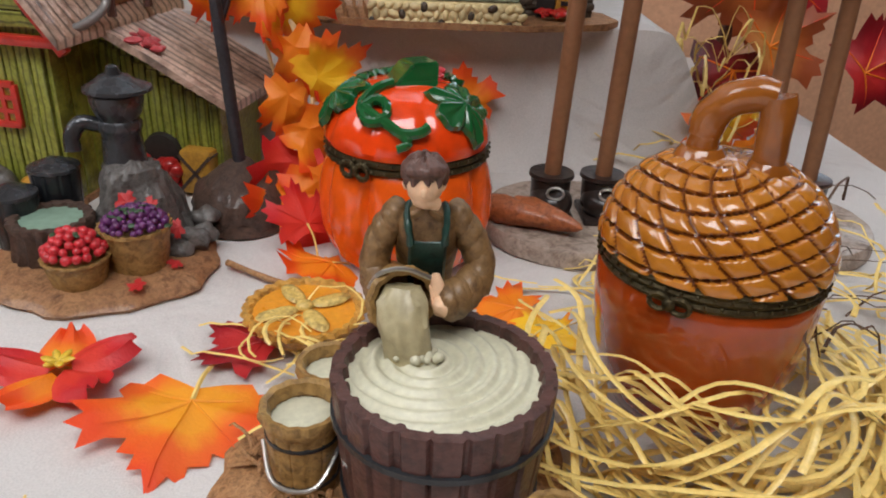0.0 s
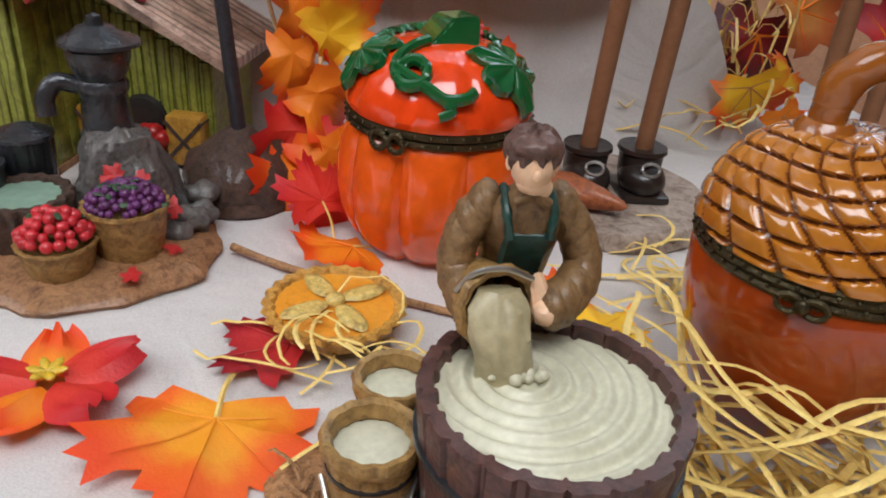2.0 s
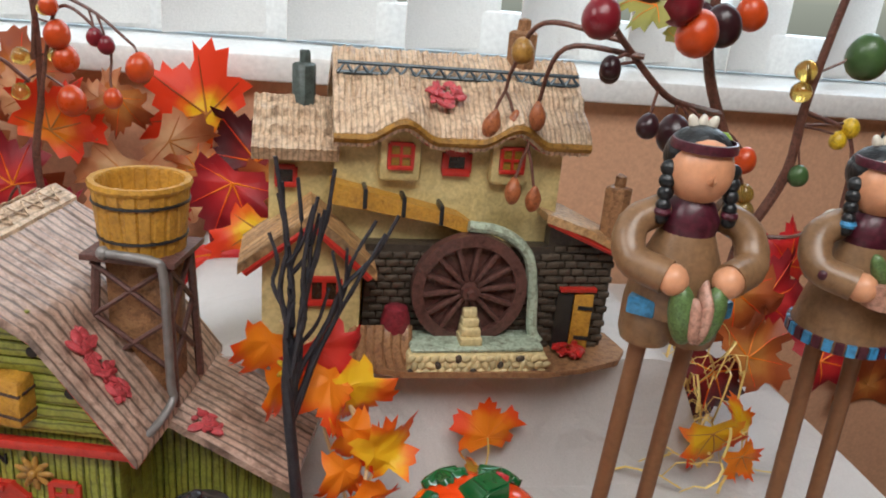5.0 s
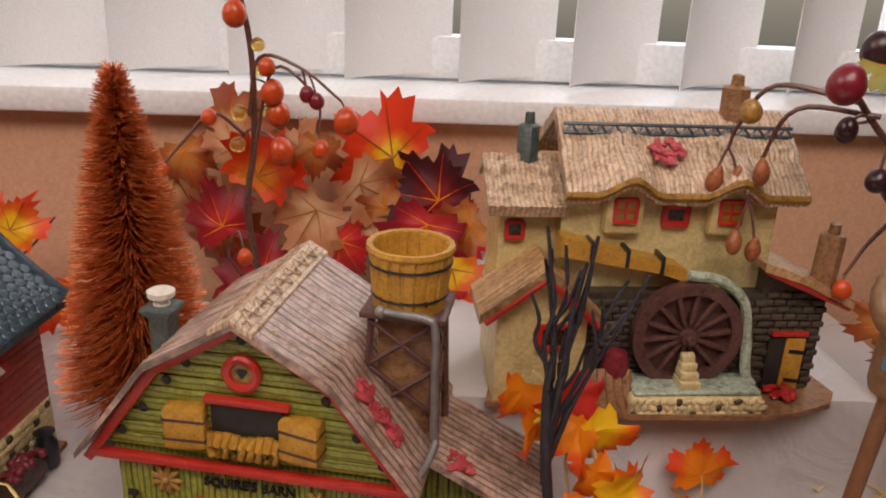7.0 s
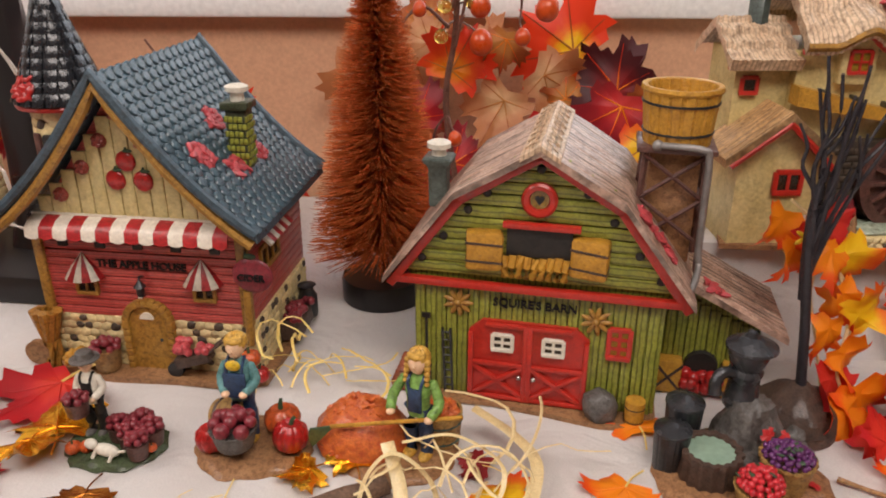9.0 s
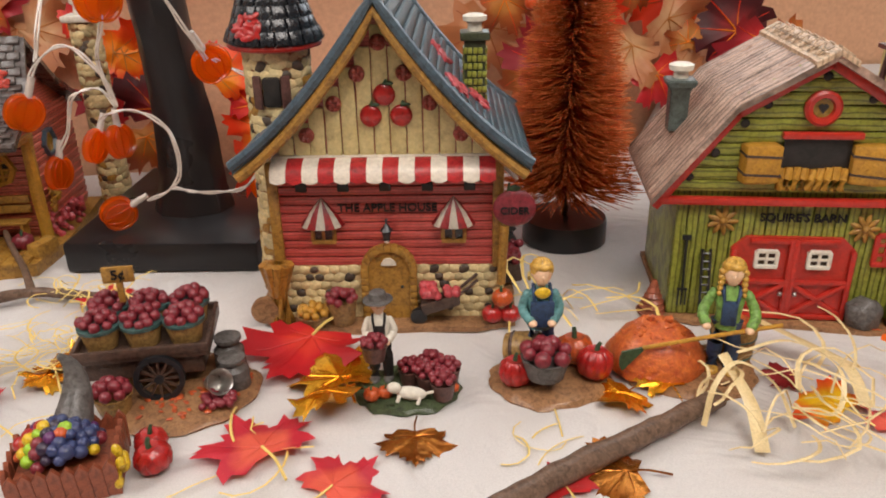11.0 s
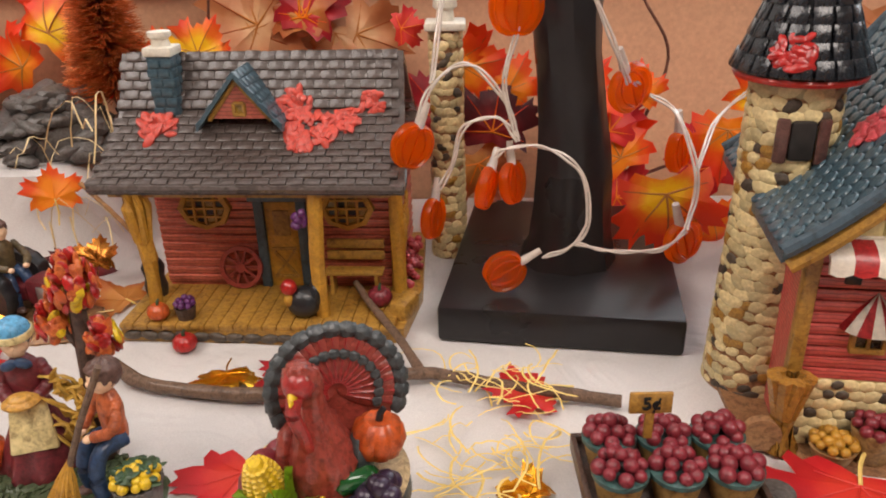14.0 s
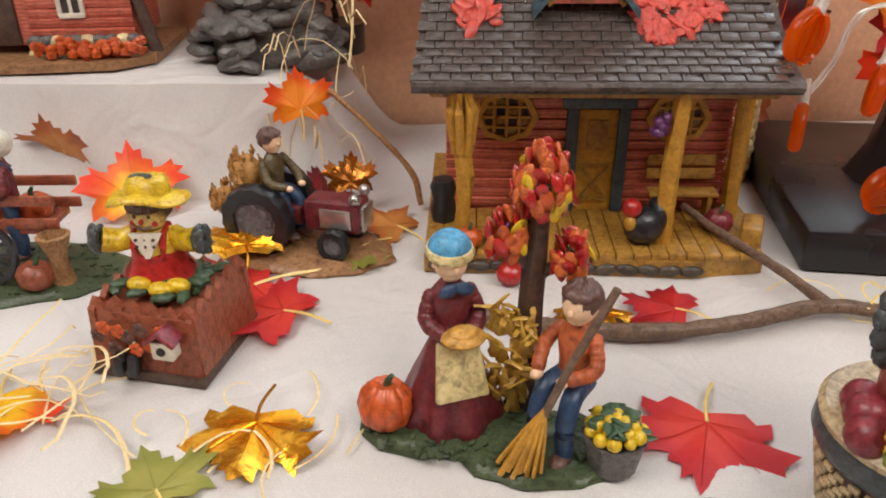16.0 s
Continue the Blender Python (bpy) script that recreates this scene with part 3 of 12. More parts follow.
def pumpkin_box(x, y, rz):
    t = thing("pumpkin_trinket_box", x, y, 0, rz, "glazed orange porcelain pumpkin box with green leaves and brass clasp", "trinket box")
    lobes = 9
    def wob(a, h):
        return 1 - 0.105 * (1 - abs(math.sin(a * lobes / 2))) ** 2.2 * min(1, (0.045 - h) / 0.012 if h < 0.045 else 0)
    bm = B()
    lathe(bm, [(0.022, 0.0), (0.0275, 0.001), (0.0325, 0.006), (0.0358, 0.013), (0.0370, 0.021), (0.0366, 0.029), (0.0346, 0.036), (0.0328, 0.0395), (0.0315, 0.0405)], 108, wob=wob)
    part("body", bm, "pumpkin_body", t)
    def wob2(a, h):
        return 1 - 0.05 * (1 - abs(math.sin(a * lobes / 2))) ** 2 * (1 if h > 0.047 else 0.2)
    bm = B()
    lathe(bm, [(0.0315, 0.0445), (0.0334, 0.0450), (0.0342, 0.0470), (0.0330, 0.0515), (0.0300, 0.0565), (0.0240, 0.0610), (0.0160, 0.0640), (0.0070, 0.0650), (0.0005, 0.0645)], 108, wob=wob2)
    part("lid", bm, "orange_glaze", t)
    bm = B()
    for zz in (0.0413, 0.0437):
        lathe(bm, [(0.0325, zz - 0.0011), (0.0337, zz - 0.0009), (0.0340, zz), (0.0337, zz + 0.0009), (0.0325, zz + 0.0011)], 72)
    for i in range(80):
        a = 2 * math.pi * i / 80
        ico(bm, 0.0007, 0.034 * math.cos(a), 0.034 * math.sin(a), 0.0438 if i % 2 else 0.0412)
    part("band", bm, "brass_dark", t, "tarnished beaded metal band")
    bm = B()
    for s in (-1, 1):
        for q in range(14):
            a = 2 * math.pi * q / 14
            ico(bm, 0.0011, s * 0.0034 + 0.0028 * math.cos(a), -0.0348 - 0.0006, 0.0412 + 0.0024 * math.sin(a))
    ball(bm, 0.0018, 0, -0.0355, 0.0412, sy=0.7)
    tagged(part("clasp", bm, "brass_dark", t, "tarnished bow-shaped clasp", at=pose(0, 0, 0, 0, 0, -38)), kind="stuff")
    # stalk, square and twisted
    bm = B()
    rings = []
    for k in range(7):
        q = k / 6
        r = 0.0140 * (1 - 0.40 * q) + 0.006 * max(0, 0.25 - q)
        rings.append([bm.verts.new((r * math.cos(radians(45 + 90 * i + 25 * q)) + 0.004 * q, r * math.sin(radians(45 + 90 * i + 25 * q)), 0.0620 + 0.0095 * q)) for i in range(4)])
    for a, b in zip(rings, rings[1:]):
        for i in range(4):
            bm.faces.new((a[i], a[(i + 1) % 4], b[(i + 1) % 4], b[i]))
    bm.faces.new(rings[-1])
    bm.faces.new(list(reversed(rings[0])))
    bmesh.ops.bevel(bm, geom=bm.edges[:], offset=0.0009, segments=2, affect="EDGES")
    part("stem", bm, "green_glaze", t)
    def on_lid(a, d, lift=0.0):
        """A point on the lid at angle a, d metres out from the middle."""
        prof = [(0.0005, 0.0645), (0.007, 0.065), (0.016, 0.064), (0.024, 0.061), (0.030, 0.0565), (0.0338, 0.0515), (0.0352, 0.047), (0.0357, 0.043), (0.0365, 0.037)]
        arc = 0
        for (r0, z0), (r1, z1) in zip(prof, prof[1:]):
            s = math.hypot(r1 - r0, z1 - z0)
            if arc + s >= d:
                k = (d - arc) / s
                r, z = r0 + (r1 - r0) * k, z0 + (z1 - z0) * k
                break
            arc += s
        else:
            r, z = prof[-1]
        k = 1 + lift / max(r, 0.004)
        return (r * k * math.cos(a), r * k * math.sin(a), z + lift * 0.8)
    # lobed ivy leaves moulded onto the lid, each with a raised edge and pressed veins
    for a0, d0, size, turn in ((radians(-44), 0.0265, 0.0150, 0), (radians(186), 0.0270, 0.0135, 0.2), (radians(52), 0.0230, 0.0120, 0), (radians(120), 0.0240, 0.0120, 0.1)):
        bm = B()
        rings, n = [], 60
        for k in (1.0, 0.94, 0.78, 0.58, 0.36, 0.16, 0.0):
            ring = []
            for i in range(n):
                b = 2 * math.pi * i / n
                lobe = abs(math.cos(2.5 * b)) ** 1.2
                rr = size * k * (0.66 + 0.34 * lobe * (0.75 + 0.4 * math.cos(b / 2) ** 2))
                u, v = rr * math.cos(b + turn), rr * math.sin(b + turn) * 0.95
                d = max(0.002, d0 + u)
                vein = 0.0011 * math.exp(-((1 - lobe) / 0.10)) * min(1, 2.5 * k) * (k < 0.9)
                lift = 0.0003 + (0.0016 if k < 0.97 else 0) + 0.0010 * (1 - k) - vein + 0.0005 * math.sin(13 * b) * k
                ring.append(bm.verts.new(on_lid(a0 + v / max(0.012, d), d, lift)))
            rings.append(ring)
        for p, q in zip(rings, rings[1:]):
            for i in range(n):
                bm.faces.new((p[i], p[(i + 1) % n], q[(i + 1) % n], q[i]))
        bmesh.ops.remove_doubles(bm, verts=bm.verts[:], dist=1e-6)
        part("leaf", bm, "green_glaze", t)
    # the tendril: down from the stem, once round in a curl, and away to a hooked tail
    tend = [(-128, 0.0100), (-134, 0.0150), (-138, 0.0205), (-136, 0.0260), (-129, 0.0300)]
    path = [on_lid(radians(a), d, 0.0010) for a, d in tend]
    for k in range(15):
        w = radians(150 + 390 * k / 14)
        q = 0.0052 - 0.0012 * abs(k - 7) / 7
        path.append(on_lid(radians(-121) + q * math.cos(w) / 0.027, 0.0275 - q * math.sin(w), 0.0010 + 0.0004 * (k > 9)))
    path += [on_lid(radians(a), d, 0.0011) for a, d in ((-106, 0.0325), (-97, 0.0350), (-86, 0.0345), (-80, 0.0325))]
    bm = B()
    tube(bm, spline(path, 4), 0.0019, 8)
    part("vine", bm, "green_glaze", t)
    bm = B()
    tube(bm, spline([on_lid(radians(a), d, 0.0010) for a, d in ((-98, 0.0345), (-93, 0.0380), (-100, 0.0400))], 4), 0.0020, 8, r2=0.0014)
    part("vine", bm, "green_glaze", t)
    # two red berry leaves behind the stem
    bm = B()
    ivy_patch(bm, 0, 0, 0, 0.0050, 12, 5, s=0.0030)
    part("red_leaf", bm, "berry_red", t, at=pose(0.0105, 0.0060, 0.0650, 10, 20, 0))
    return t


pbox = pumpkin_box(0.0560, 0.3560, 4)
pbox.scale = (0.925, 0.925, 1.11)


# ---- acorn box ----
def acorn_box(x, y, rz):
    t = thing("acorn_trinket_box", x, y, 0, rz, "glazed brown porcelain acorn box with netted cap and arched stem", "trinket box")
    bm = B()
    lathe(bm, [(0.012, 0.0), (0.019, 0.0008), (0.0225, 0.003), (0.0272, 0.011), (0.0312, 0.024), (0.0334, 0.038), (0.0337, 0.050), (0.0326, 0.0518)], 72)
    part("cup", bm, "acorn_base", t)
    # the cap's netted tiles in relief, the brown glaze pooled in their grooves
    bm = B()
    n, m = 300, 84
    rings, groove = [], {}
    for j in range(m + 1):
        q = j / m
        ang = q * math.pi / 2
        r0, z0 = 0.0340 * math.cos(ang * 0.985) ** 0.80, 0.0568 + 0.0265 * math.sin(ang)
        ring = []
        for i in range(n):
            a = 2 * math.pi * i / n
            u = (a / (2 * math.pi) * 16 + q * 2.6 + 0.35 * math.sin(q * 5 + a)) % 1
            v = (-a / (2 * math.pi) * 5 + q * 7.2 + 0.22 * math.sin(a * 3)) % 1
            g = min(min(u, 1 - u), min(v, 1 - v))
            h = min(1, g / 0.15)
            h = h * h * (3 - 2 * h) + 0.25 * min(1, g / 0.45)
            if j in (0, m):
                h = 0.3
            d = 0.0016 * (h - 0.6) * min(1, (1 - q) * 5)
            vert = bm.verts.new(((r0 + d) * math.cos(a), (r0 + d) * math.sin(a), z0 + d * math.sin(ang) * 0.7))
            groove[vert] = g < 0.045 and 0 < j < m - 6
            ring.append(vert)
        rings.append(ring)
    for p, k in zip(rings, rings[1:]):
        for i in range(n):
            f = bm.faces.new((p[i], p[(i + 1) % n], k[(i + 1) % n], k[i]))
            f.material_index = 1 if sum(groove[v] for v in f.verts) >= 2 else 0
    bm.faces.new(list(reversed(rings[0])))
    bm.faces.new(rings[-1])
    part("cap", bm, ["acorn_glaze", "acorn_groove"], t)
    bm = B()
    for zz in (0.0525, 0.0549, 0.0567):
        lathe(bm, [(0.0318, zz - 0.0012), (0.0336, zz - 0.0010), (0.0341, zz), (0.0336, zz + 0.0010), (0.0318, zz + 0.0012)], 72)
    for i in range(96):
        a = 2 * math.pi * i / 96
        ico(bm, 0.0007, 0.0340 * math.cos(a), 0.0340 * math.sin(a), 0.0535 if i % 2 else 0.0557)
    part("band", bm, "brass_dark", t, "tarnished beaded metal band")
    bm = B()
    for s in (-1, 1):
        lathe_pts = [(s * 0.0030 + 0.0028 * math.cos(k / 12 * 6.283), -0.0352, 0.0523 + 0.0022 * math.sin(k / 12 * 6.283)) for k in range(13)]
        tube(bm, lathe_pts, 0.0008, 6)
    ball(bm, 0.0019, 0, -0.0358, 0.0523, sy=0.7)
    part("clasp", bm, "brass_dark", t, "tarnished bow-shaped clasp", at=pose(0, 0, 0, 0, 0, -4))
    bm = B()
    # a bent twig for a handle: a knotted foot at one end, the cut end square and lifted
    pts = spline([(-0.0090, 0.001, 0.0690), (-0.0090, 0.001, 0.0830), (-0.0050, 0.0, 0.0895), (0.0020, 0, 0.0930), (0.0085, 0, 0.0932)], 8)
    tube(bm, pts, 0.0052, 16, r2=0.0046)
    tube(bm, spline([(0.0082, 0, 0.0935), (0.0092, 0.0, 0.0880), (0.0096, 0, 0.0690)], 6), 0.0050, 16, r2=0.0046)
    lathe(bm, [(0.0085, 0.0710), (0.0075, 0.0745), (0.0055, 0.0765)], 18, x=-0.0092)
    lathe(bm, [(0.0075, 0.0710), (0.0066, 0.0740), (0.0048, 0.0762)], 18, x=0.0096)
    rough_up(bm, 0.0008, 160)
    part("stem", bm, "acorn_stem", t, at=pose(0, 0, 0.0085))
    return t


acorn = acorn_box(0.1405, 0.2600, -33)
acorn.scale = (0.900, 0.900, 0.945)

# ---- cider tub figurine ----
M["skin"] = paint("painted_skin_tone", "efcaa6", "e2b48c", rough=0.5, scale=90, fine=400, bump=0.15, wash=0.12)
M["hair_brown"] = paint("painted_brown_hair", "6e4f45", "513a33", rough=0.6, scale=160, fine=500, bump=0.8)
M["shirt_tan"] = paint("tan_painted_cloth", "8a6a42", "6d502e", rough=0.6, scale=120, fine=500, bump=0.5)
M["overall_green"] = paint("dark_green_painted_cloth", "23493f", "16352e", rough=0.55, scale=120, fine=500, bump=0.4)
M["silver"] = paint("silver_wire", "c9c7c2", "9c9a96", rough=0.3, metal=0.9, scale=90, fine=400, bump=0.2)
M["bucket_tan"] = paint("tan_staved_wood", "b08c52", "87642f", rough=0.6, scale=130, fine=500, bump=0.6)
M["straw_ground"] = paint("straw_strewn_ground", "b88a5c", "94683e", rough=0.75, scale=160, fine=900, bump=1.0)


def person(bm, x, y, z, h, face=0, shirt=0, legs=1, skin=2, hair=3, arms=None, skirt=False, hat=None, sit=False, hatmi=4, apron=None, long_hair=False, bulk=1.0, head=1.0):
    """A small plain doll of height h: legs or skirt, body, arms, head and hair, facing -y turned by face."""
    vs = []
    s = h
    if skirt:
        vs += lathe(bm, [(0.26 * s, 0), (0.265 * s, 0.02 * s), (0.235 * s, 0.10 * s), (0.19 * s, 0.22 * s), (0.14 * s, 0.34 * s), (0.098 * s, 0.44 * s), (0.080 * s, 0.48 * s)], 72, wob=lambda a, q: 1 + 0.085 * math.sin(a * 8 + 0.6 * math.sin(a * 3)) * max(0, 1 - q / (0.46 * s)), mi=legs)
    elif sit:
        for k in (-1, 1):
            vs += tube(bm, spline([(k * 0.06 * s, 0.02 * s, 0.40 * s), (k * 0.080 * s, -0.15 * s, 0.39 * s), (k * 0.088 * s, -0.22 * s, 0.24 * s), (k * 0.088 * s, -0.21 * s, 0.06 * s)], 4), 0.062 * s, 12, mi=legs, r2=0.050 * s)
            vs += ball(bm, 0.055 * s, k * 0.09 * s, -0.245 * s, 0.035 * s, sy=1.6, sz=0.7, mi=hair)
    else:
        for k in (-1, 1):
            vs += tube(bm, [(k * 0.058 * s, 0.004 * s, 0.46 * s), (k * 0.064 * s, -0.012 * s, 0.28 * s), (k * 0.066 * s, 0.006 * s, 0.15 * s), (k * 0.068 * s, 0, 0.04 * s)], 0.066 * s, 12, mi=legs, r2=0.050 * s)
            vs += ball(bm, 0.055 * s, k * 0.070 * s, -0.030 * s, 0.028 * s, sy=1.6, sz=0.65, mi=hair)
    w = 0.5 + 0.5 * bulk
    vs += loft(bm, [(0, 0, 0.40 * s, 0.090 * s * w, 0.074 * s * w), (0, 0, 0.46 * s, 0.094 * s * w, 0.078 * s * w), (0, -0.004 * s, 0.54 * s, 0.092 * s * w, 0.078 * s * w), (0, -0.004 * s, 0.63 * s, 0.108 * s * w, 0.080 * s * w), (0, 0, 0.695 * s, 0.108 * s * w, 0.068 * s * w), (0, 0.004 * s, 0.735 * s, 0.070 * s * w, 0.052 * s * w), (0, 0.004 * s, 0.765 * s, 0.040 * s, 0.040 * s)], 28, mi=shirt, wob=lambda a, q: 1 + 0.025 * math.sin(a * 7 + q * 40 / s))
    vs += tube(bm, [(0, 0.002 * s, 0.74 * s), (0, -0.004 * s, 0.81 * s)], 0.034 * s, 12, mi=skin)
    if apron is not None:
        bib = box(bm, 0.115 * s, 0.022 * s, 0.21 * s, 0, -0.082 * s, 0.555 * s, bevel=0.008 * s, mi=apron)
        for v in bib:
            v.co.y += 2.2 / s * v.co.x * v.co.x
        vs += bib
        for k in (-1, 1):
            vs += tube(bm, spline([(k * 0.046 * s, -0.084 * s, 0.65 * s), (k * 0.058 * s, -0.066 * s, 0.715 * s), (k * 0.058 * s, 0.0, 0.752 * s), (k * 0.045 * s, 0.070 * s, 0.68 * s)], 4), 0.013 * s, 8, mi=apron)
    arms = arms or [((-0.104, 0, 0.69), (-0.136, -0.02, 0.57), (-0.072, -0.130, 0.50)), ((0.104, 0, 0.69), (0.136, -0.02, 0.57), (0.072, -0.130, 0.50))]
    for arm in arms:
        P = spline(arm, 7)
        for k, p in enumerate(P[:-2]):
            q = k / len(P)
            vs += ball(bm, (0.036 + 0.006 * math.sin(q * 3.1) + 0.0020 * math.sin(k * 2.3)) * s * w, p[0] * s, p[1] * s, p[2] * s, u=12, v=8, mi=shirt)
        e = arm[-1]
        vs += ball(bm, 0.032 * s, e[0] * s, e[1] * s, e[2] * s, sx=1.1, sy=1.2, sz=0.85, mi=skin, u=10, v=8)
    hz = 0.868 * s
    r = 0.080 * s * head
    vs += ball(bm, r, 0, -0.008 * s, hz, sx=0.94, sy=0.98, sz=1.12, mi=skin, u=20, v=14)
    vs += ball(bm, r * 0.62, 0, -0.030 * s, hz - r * 0.66, sx=1.0, sy=0.9, sz=0.75, mi=skin, u=14, v=10)
    vs += ball(bm, r * 0.17, 0, -0.008 * s - r, hz - r * 0.12, sz=1.3, mi=skin, u=8, v=6)
    for k in (-1, 1):
        vs += ball(bm, r * 0.22, k * r * 0.93, 0, hz - r * 0.08, sx=0.5, sz=1.3, mi=skin, u=8, v=6)
    top = ball(bm, r * 1.12, 0, 0.016 * s, hz + r * 0.30, sx=1.0, sz=0.98, mi=hair, u=36, v=18)
    fringe = ball(bm, r * 0.92, 0, -0.020 * s, hz + r * 0.74, sx=1.08, sy=0.92, sz=0.50, mi=hair, u=28, v=10)
    for v in top + fringe:
        d = v.co - Vector((0, 0.016 * s, hz))
        v.co += d.normalized() * 0.055 * r * math.sin(10 * math.atan2(d.x, d.y) + 5 * d.z / r)
    vs += top + fringe
    if long_hair:
        for k in (-1, 1):
            for j in range(5):
                vs += ball(bm, (0.032 - 0.003 * j) * s, k * (0.078 + 0.003 * j) * s, -0.012 * s - 0.008 * s * j, (0.87 - 0.042 * j) * s, u=10, v=8, mi=hair)
    if hat == "cap":
        vs += ball(bm, r * 1.20, 0, 0.004 * s, hz + r * 0.62, sz=0.92, mi=hatmi, u=24, v=14)
        band = lathe(bm, [(r * 1.10, hz + r * 0.30), (r * 1.30, hz + r * 0.36), (r * 1.34, hz + r * 0.58), (r * 1.26, hz + r * 0.80), (r * 1.08, hz + r * 0.84)], 36, mi=hatmi + 1, wob=lambda a, q: 1 + 0.02 * math.sin(a * 14))
        for v in band:
            v.co.z += 0.10 * v.co.y
        vs += band
    if hat == "brim":
        vs += lathe(bm, [(r * 0.3, hz + r * 0.52), (r * 1.85, hz + r * 0.50), (r * 1.80, hz + r * 0.64), (r * 1.12, hz + r * 0.74), (r * 0.98, hz + r * 1.55), (r * 0.80, hz + r * 1.68), (r * 0.2, hz + r * 1.70)], 28, mi=hatmi, wob=lambda a, q: 1 + 0.03 * math.sin(a * 2))
    if hat == "bonnet":
        bon = ball(bm, r * 1.30, 0, 0.024 * s, hz + r * 0.22, sz=1.02, mi=hatmi, u=30, v=16)
        for v in bon:
            v.co.z += 0.03 * r * math.sin(9 * math.atan2(v.co.x, v.co.z - hz))
        vs += bon
    _place(bm, vs, pose(x, y, z, 0, 0, face))
    return vs


def staved(bm_list_parent, name, x, y, z, r1, r2, h, n, wood, hoop, fill=None, fill_h=0.8, label="", tilt=None):
    """An open tub of n staves with iron hoops."""
    ob = part(name, _tub(r1, r2, h, n), wood, bm_list_parent, label, at=pose(x, y, z) if tilt is None else tilt)
    if hoop:
        for q in (0.22, 0.74):
            bm = B()
            r = r1 + (r2 - r1) * q
            lathe(bm, [(r * 0.98, h * q - h * 0.022), (r * 1.035, h * q - h * 0.018), (r * 1.035, h * q + h * 0.018), (r * 0.98, h * q + h * 0.022)], 36, close=False)
            part("hoop", bm, hoop, ob)
    if fill:
        bm = B()
        r = (r1 + (r2 - r1) * fill_h) * 0.90
        lathe(bm, [(r, h * fill_h - 0.001), (r, h * fill_h), (r * 0.5, h * fill_h + 0.0004), (0.0002, h * fill_h + 0.0004)], 30)
        part("filling", bm, fill, ob)
    return ob


def _tub(r1, r2, h, n):
    bm = B()
    w = lambda a, q: 1 - 0.035 * (1 if abs(((a * n / (2 * math.pi)) % 1) - 0.5) > 0.40 else 0) + 0.012 * noise.noise(Vector((a * 9, q * 300, r1 * 900)))
    k = 0.87
    lathe(bm, [(r1 * 0.5, 0), (r1, 0.0), (r1 + (r2 - r1) * 0.35, h * 0.35), (r1 + (r2 - r1) * 0.7, h * 0.7), (r2 * 0.995, h * 0.97), (r2 * 0.985, h), (r2 * k * 1.01, h), (r2 * k, h * 0.98), (r1 * k, h * 0.2), (r1 * 0.3, h * 0.2)], n * 10, wob=w)
    return bm


def mound(bm, x, y, rx, ry, h, seed=0, n=40, mi=0):
    """A low uneven resin ground."""
    vs = lathe(bm, [(1.0, 0), (1.02, h * 0.25), (0.95, h * 0.7), (0.8, h * 0.95), (0.5, h), (0.2, h * 1.03), (0.01, h * 1.03)], n, wob=lambda a, q: 1 + 0.10 * noise.noise(Vector((math.cos(a) * 1.4 + seed, math.sin(a) * 1.4, seed))) + 0.03 * math.sin(a * 11 + seed), mi=mi)
    for v in vs:
        v.co.z += h * 0.25 * noise.noise(Vector((v.co.x * 3, v.co.y * 3, seed))) if v.co.z > h * 0.5 else 0
    _place(bm, vs, pose(x, y, 0) @ Matrix.Diagonal((rx, ry, 1, 1)))
    return vs


def tufts(bm, x, y, rx, ry, z, n, seed):
    """Little leafy lumps over a mossy ground."""
    R = random.Random(seed)
    for _ in range(n):
        a, d = R.uniform(0, 6.28), math.sqrt(R.random())
        ico(bm, R.uniform(0.0008, 0.0016), x + rx * d * math.cos(a), y + ry * d * math.sin(a), z + R.uniform(-0.001, 0.0006), sx=1.4, sy=0.8, sz=0.7, d=1, rot=(0, 0, R.uniform(0, 180)))


M["mash_tan"] = paint("wet_tan_mash", "b9ae8a", "9c8f6a", rough=0.4, scale=120, fine=500, bump=0.3, wash=0.15)
cider = thing("cider_tub_figurine", 0.0660, 0.2165, 0, 0, "resin figurine of a man pouring mash into a brown tub", "figurine")
bm = B()
mound(bm, -0.010, 0.004, 0.046, 0.040, 0.005, 3)
rough_up(bm, 0.0014, 260)
part("ground", bm, "straw_ground", cider)
bm = B()
strands(bm, 170, -0.048, 0.0, -0.032, 0.015, 0.004, 0.0075, 0.011, 0.0007, 0.3, 5)
tagged(part("ground_straw", bm, "straw_ground", cider), kind="stuff")
tub = staved(cider, "tub", 0, 0, 0.003, 0.0222, 0.0258, 0.0395, 22, "barrel", "iron")
bm = B()
lathe(bm, [(0.0235, 0.0325)] + [(0.0232 - 0.0232 * i / 80, 0.0335) for i in range(80)] + [(0.0001, 0.0335)], 110)
for v in bm.verts:
    d = math.hypot(v.co.x + 0.004, v.co.y - 0.007)
    v.co.z += 0.00062 * math.sin(d * 1650) * min(1, max(0, (0.0225 - math.hypot(v.co.x, v.co.y)) / 0.003)) * min(1, d / 0.004)
for i in range(40):
    a, d = rnd(0, 6.28), rnd(0, 0.0070)
    ico(bm, rnd(0.0008, 0.0014), -0.0068 + d * math.cos(a), 0.0080 + d * math.sin(a) * 0.6, 0.0342 + rnd(0, 0.001), d=2)
part("mash", bm, "grain", tub, "pale mash in rippled rings", at=pose(0, 0, 0.003))
tilt = pose(-0.0135, 0.0262, 0.0490, 80, 0, 16)
pb = staved(cider, "pouring_bucket", 0, 0, 0, 0.0060, 0.0078, 0.0135, 12, "bucket_tan", None, tilt=tilt)
bm = B()
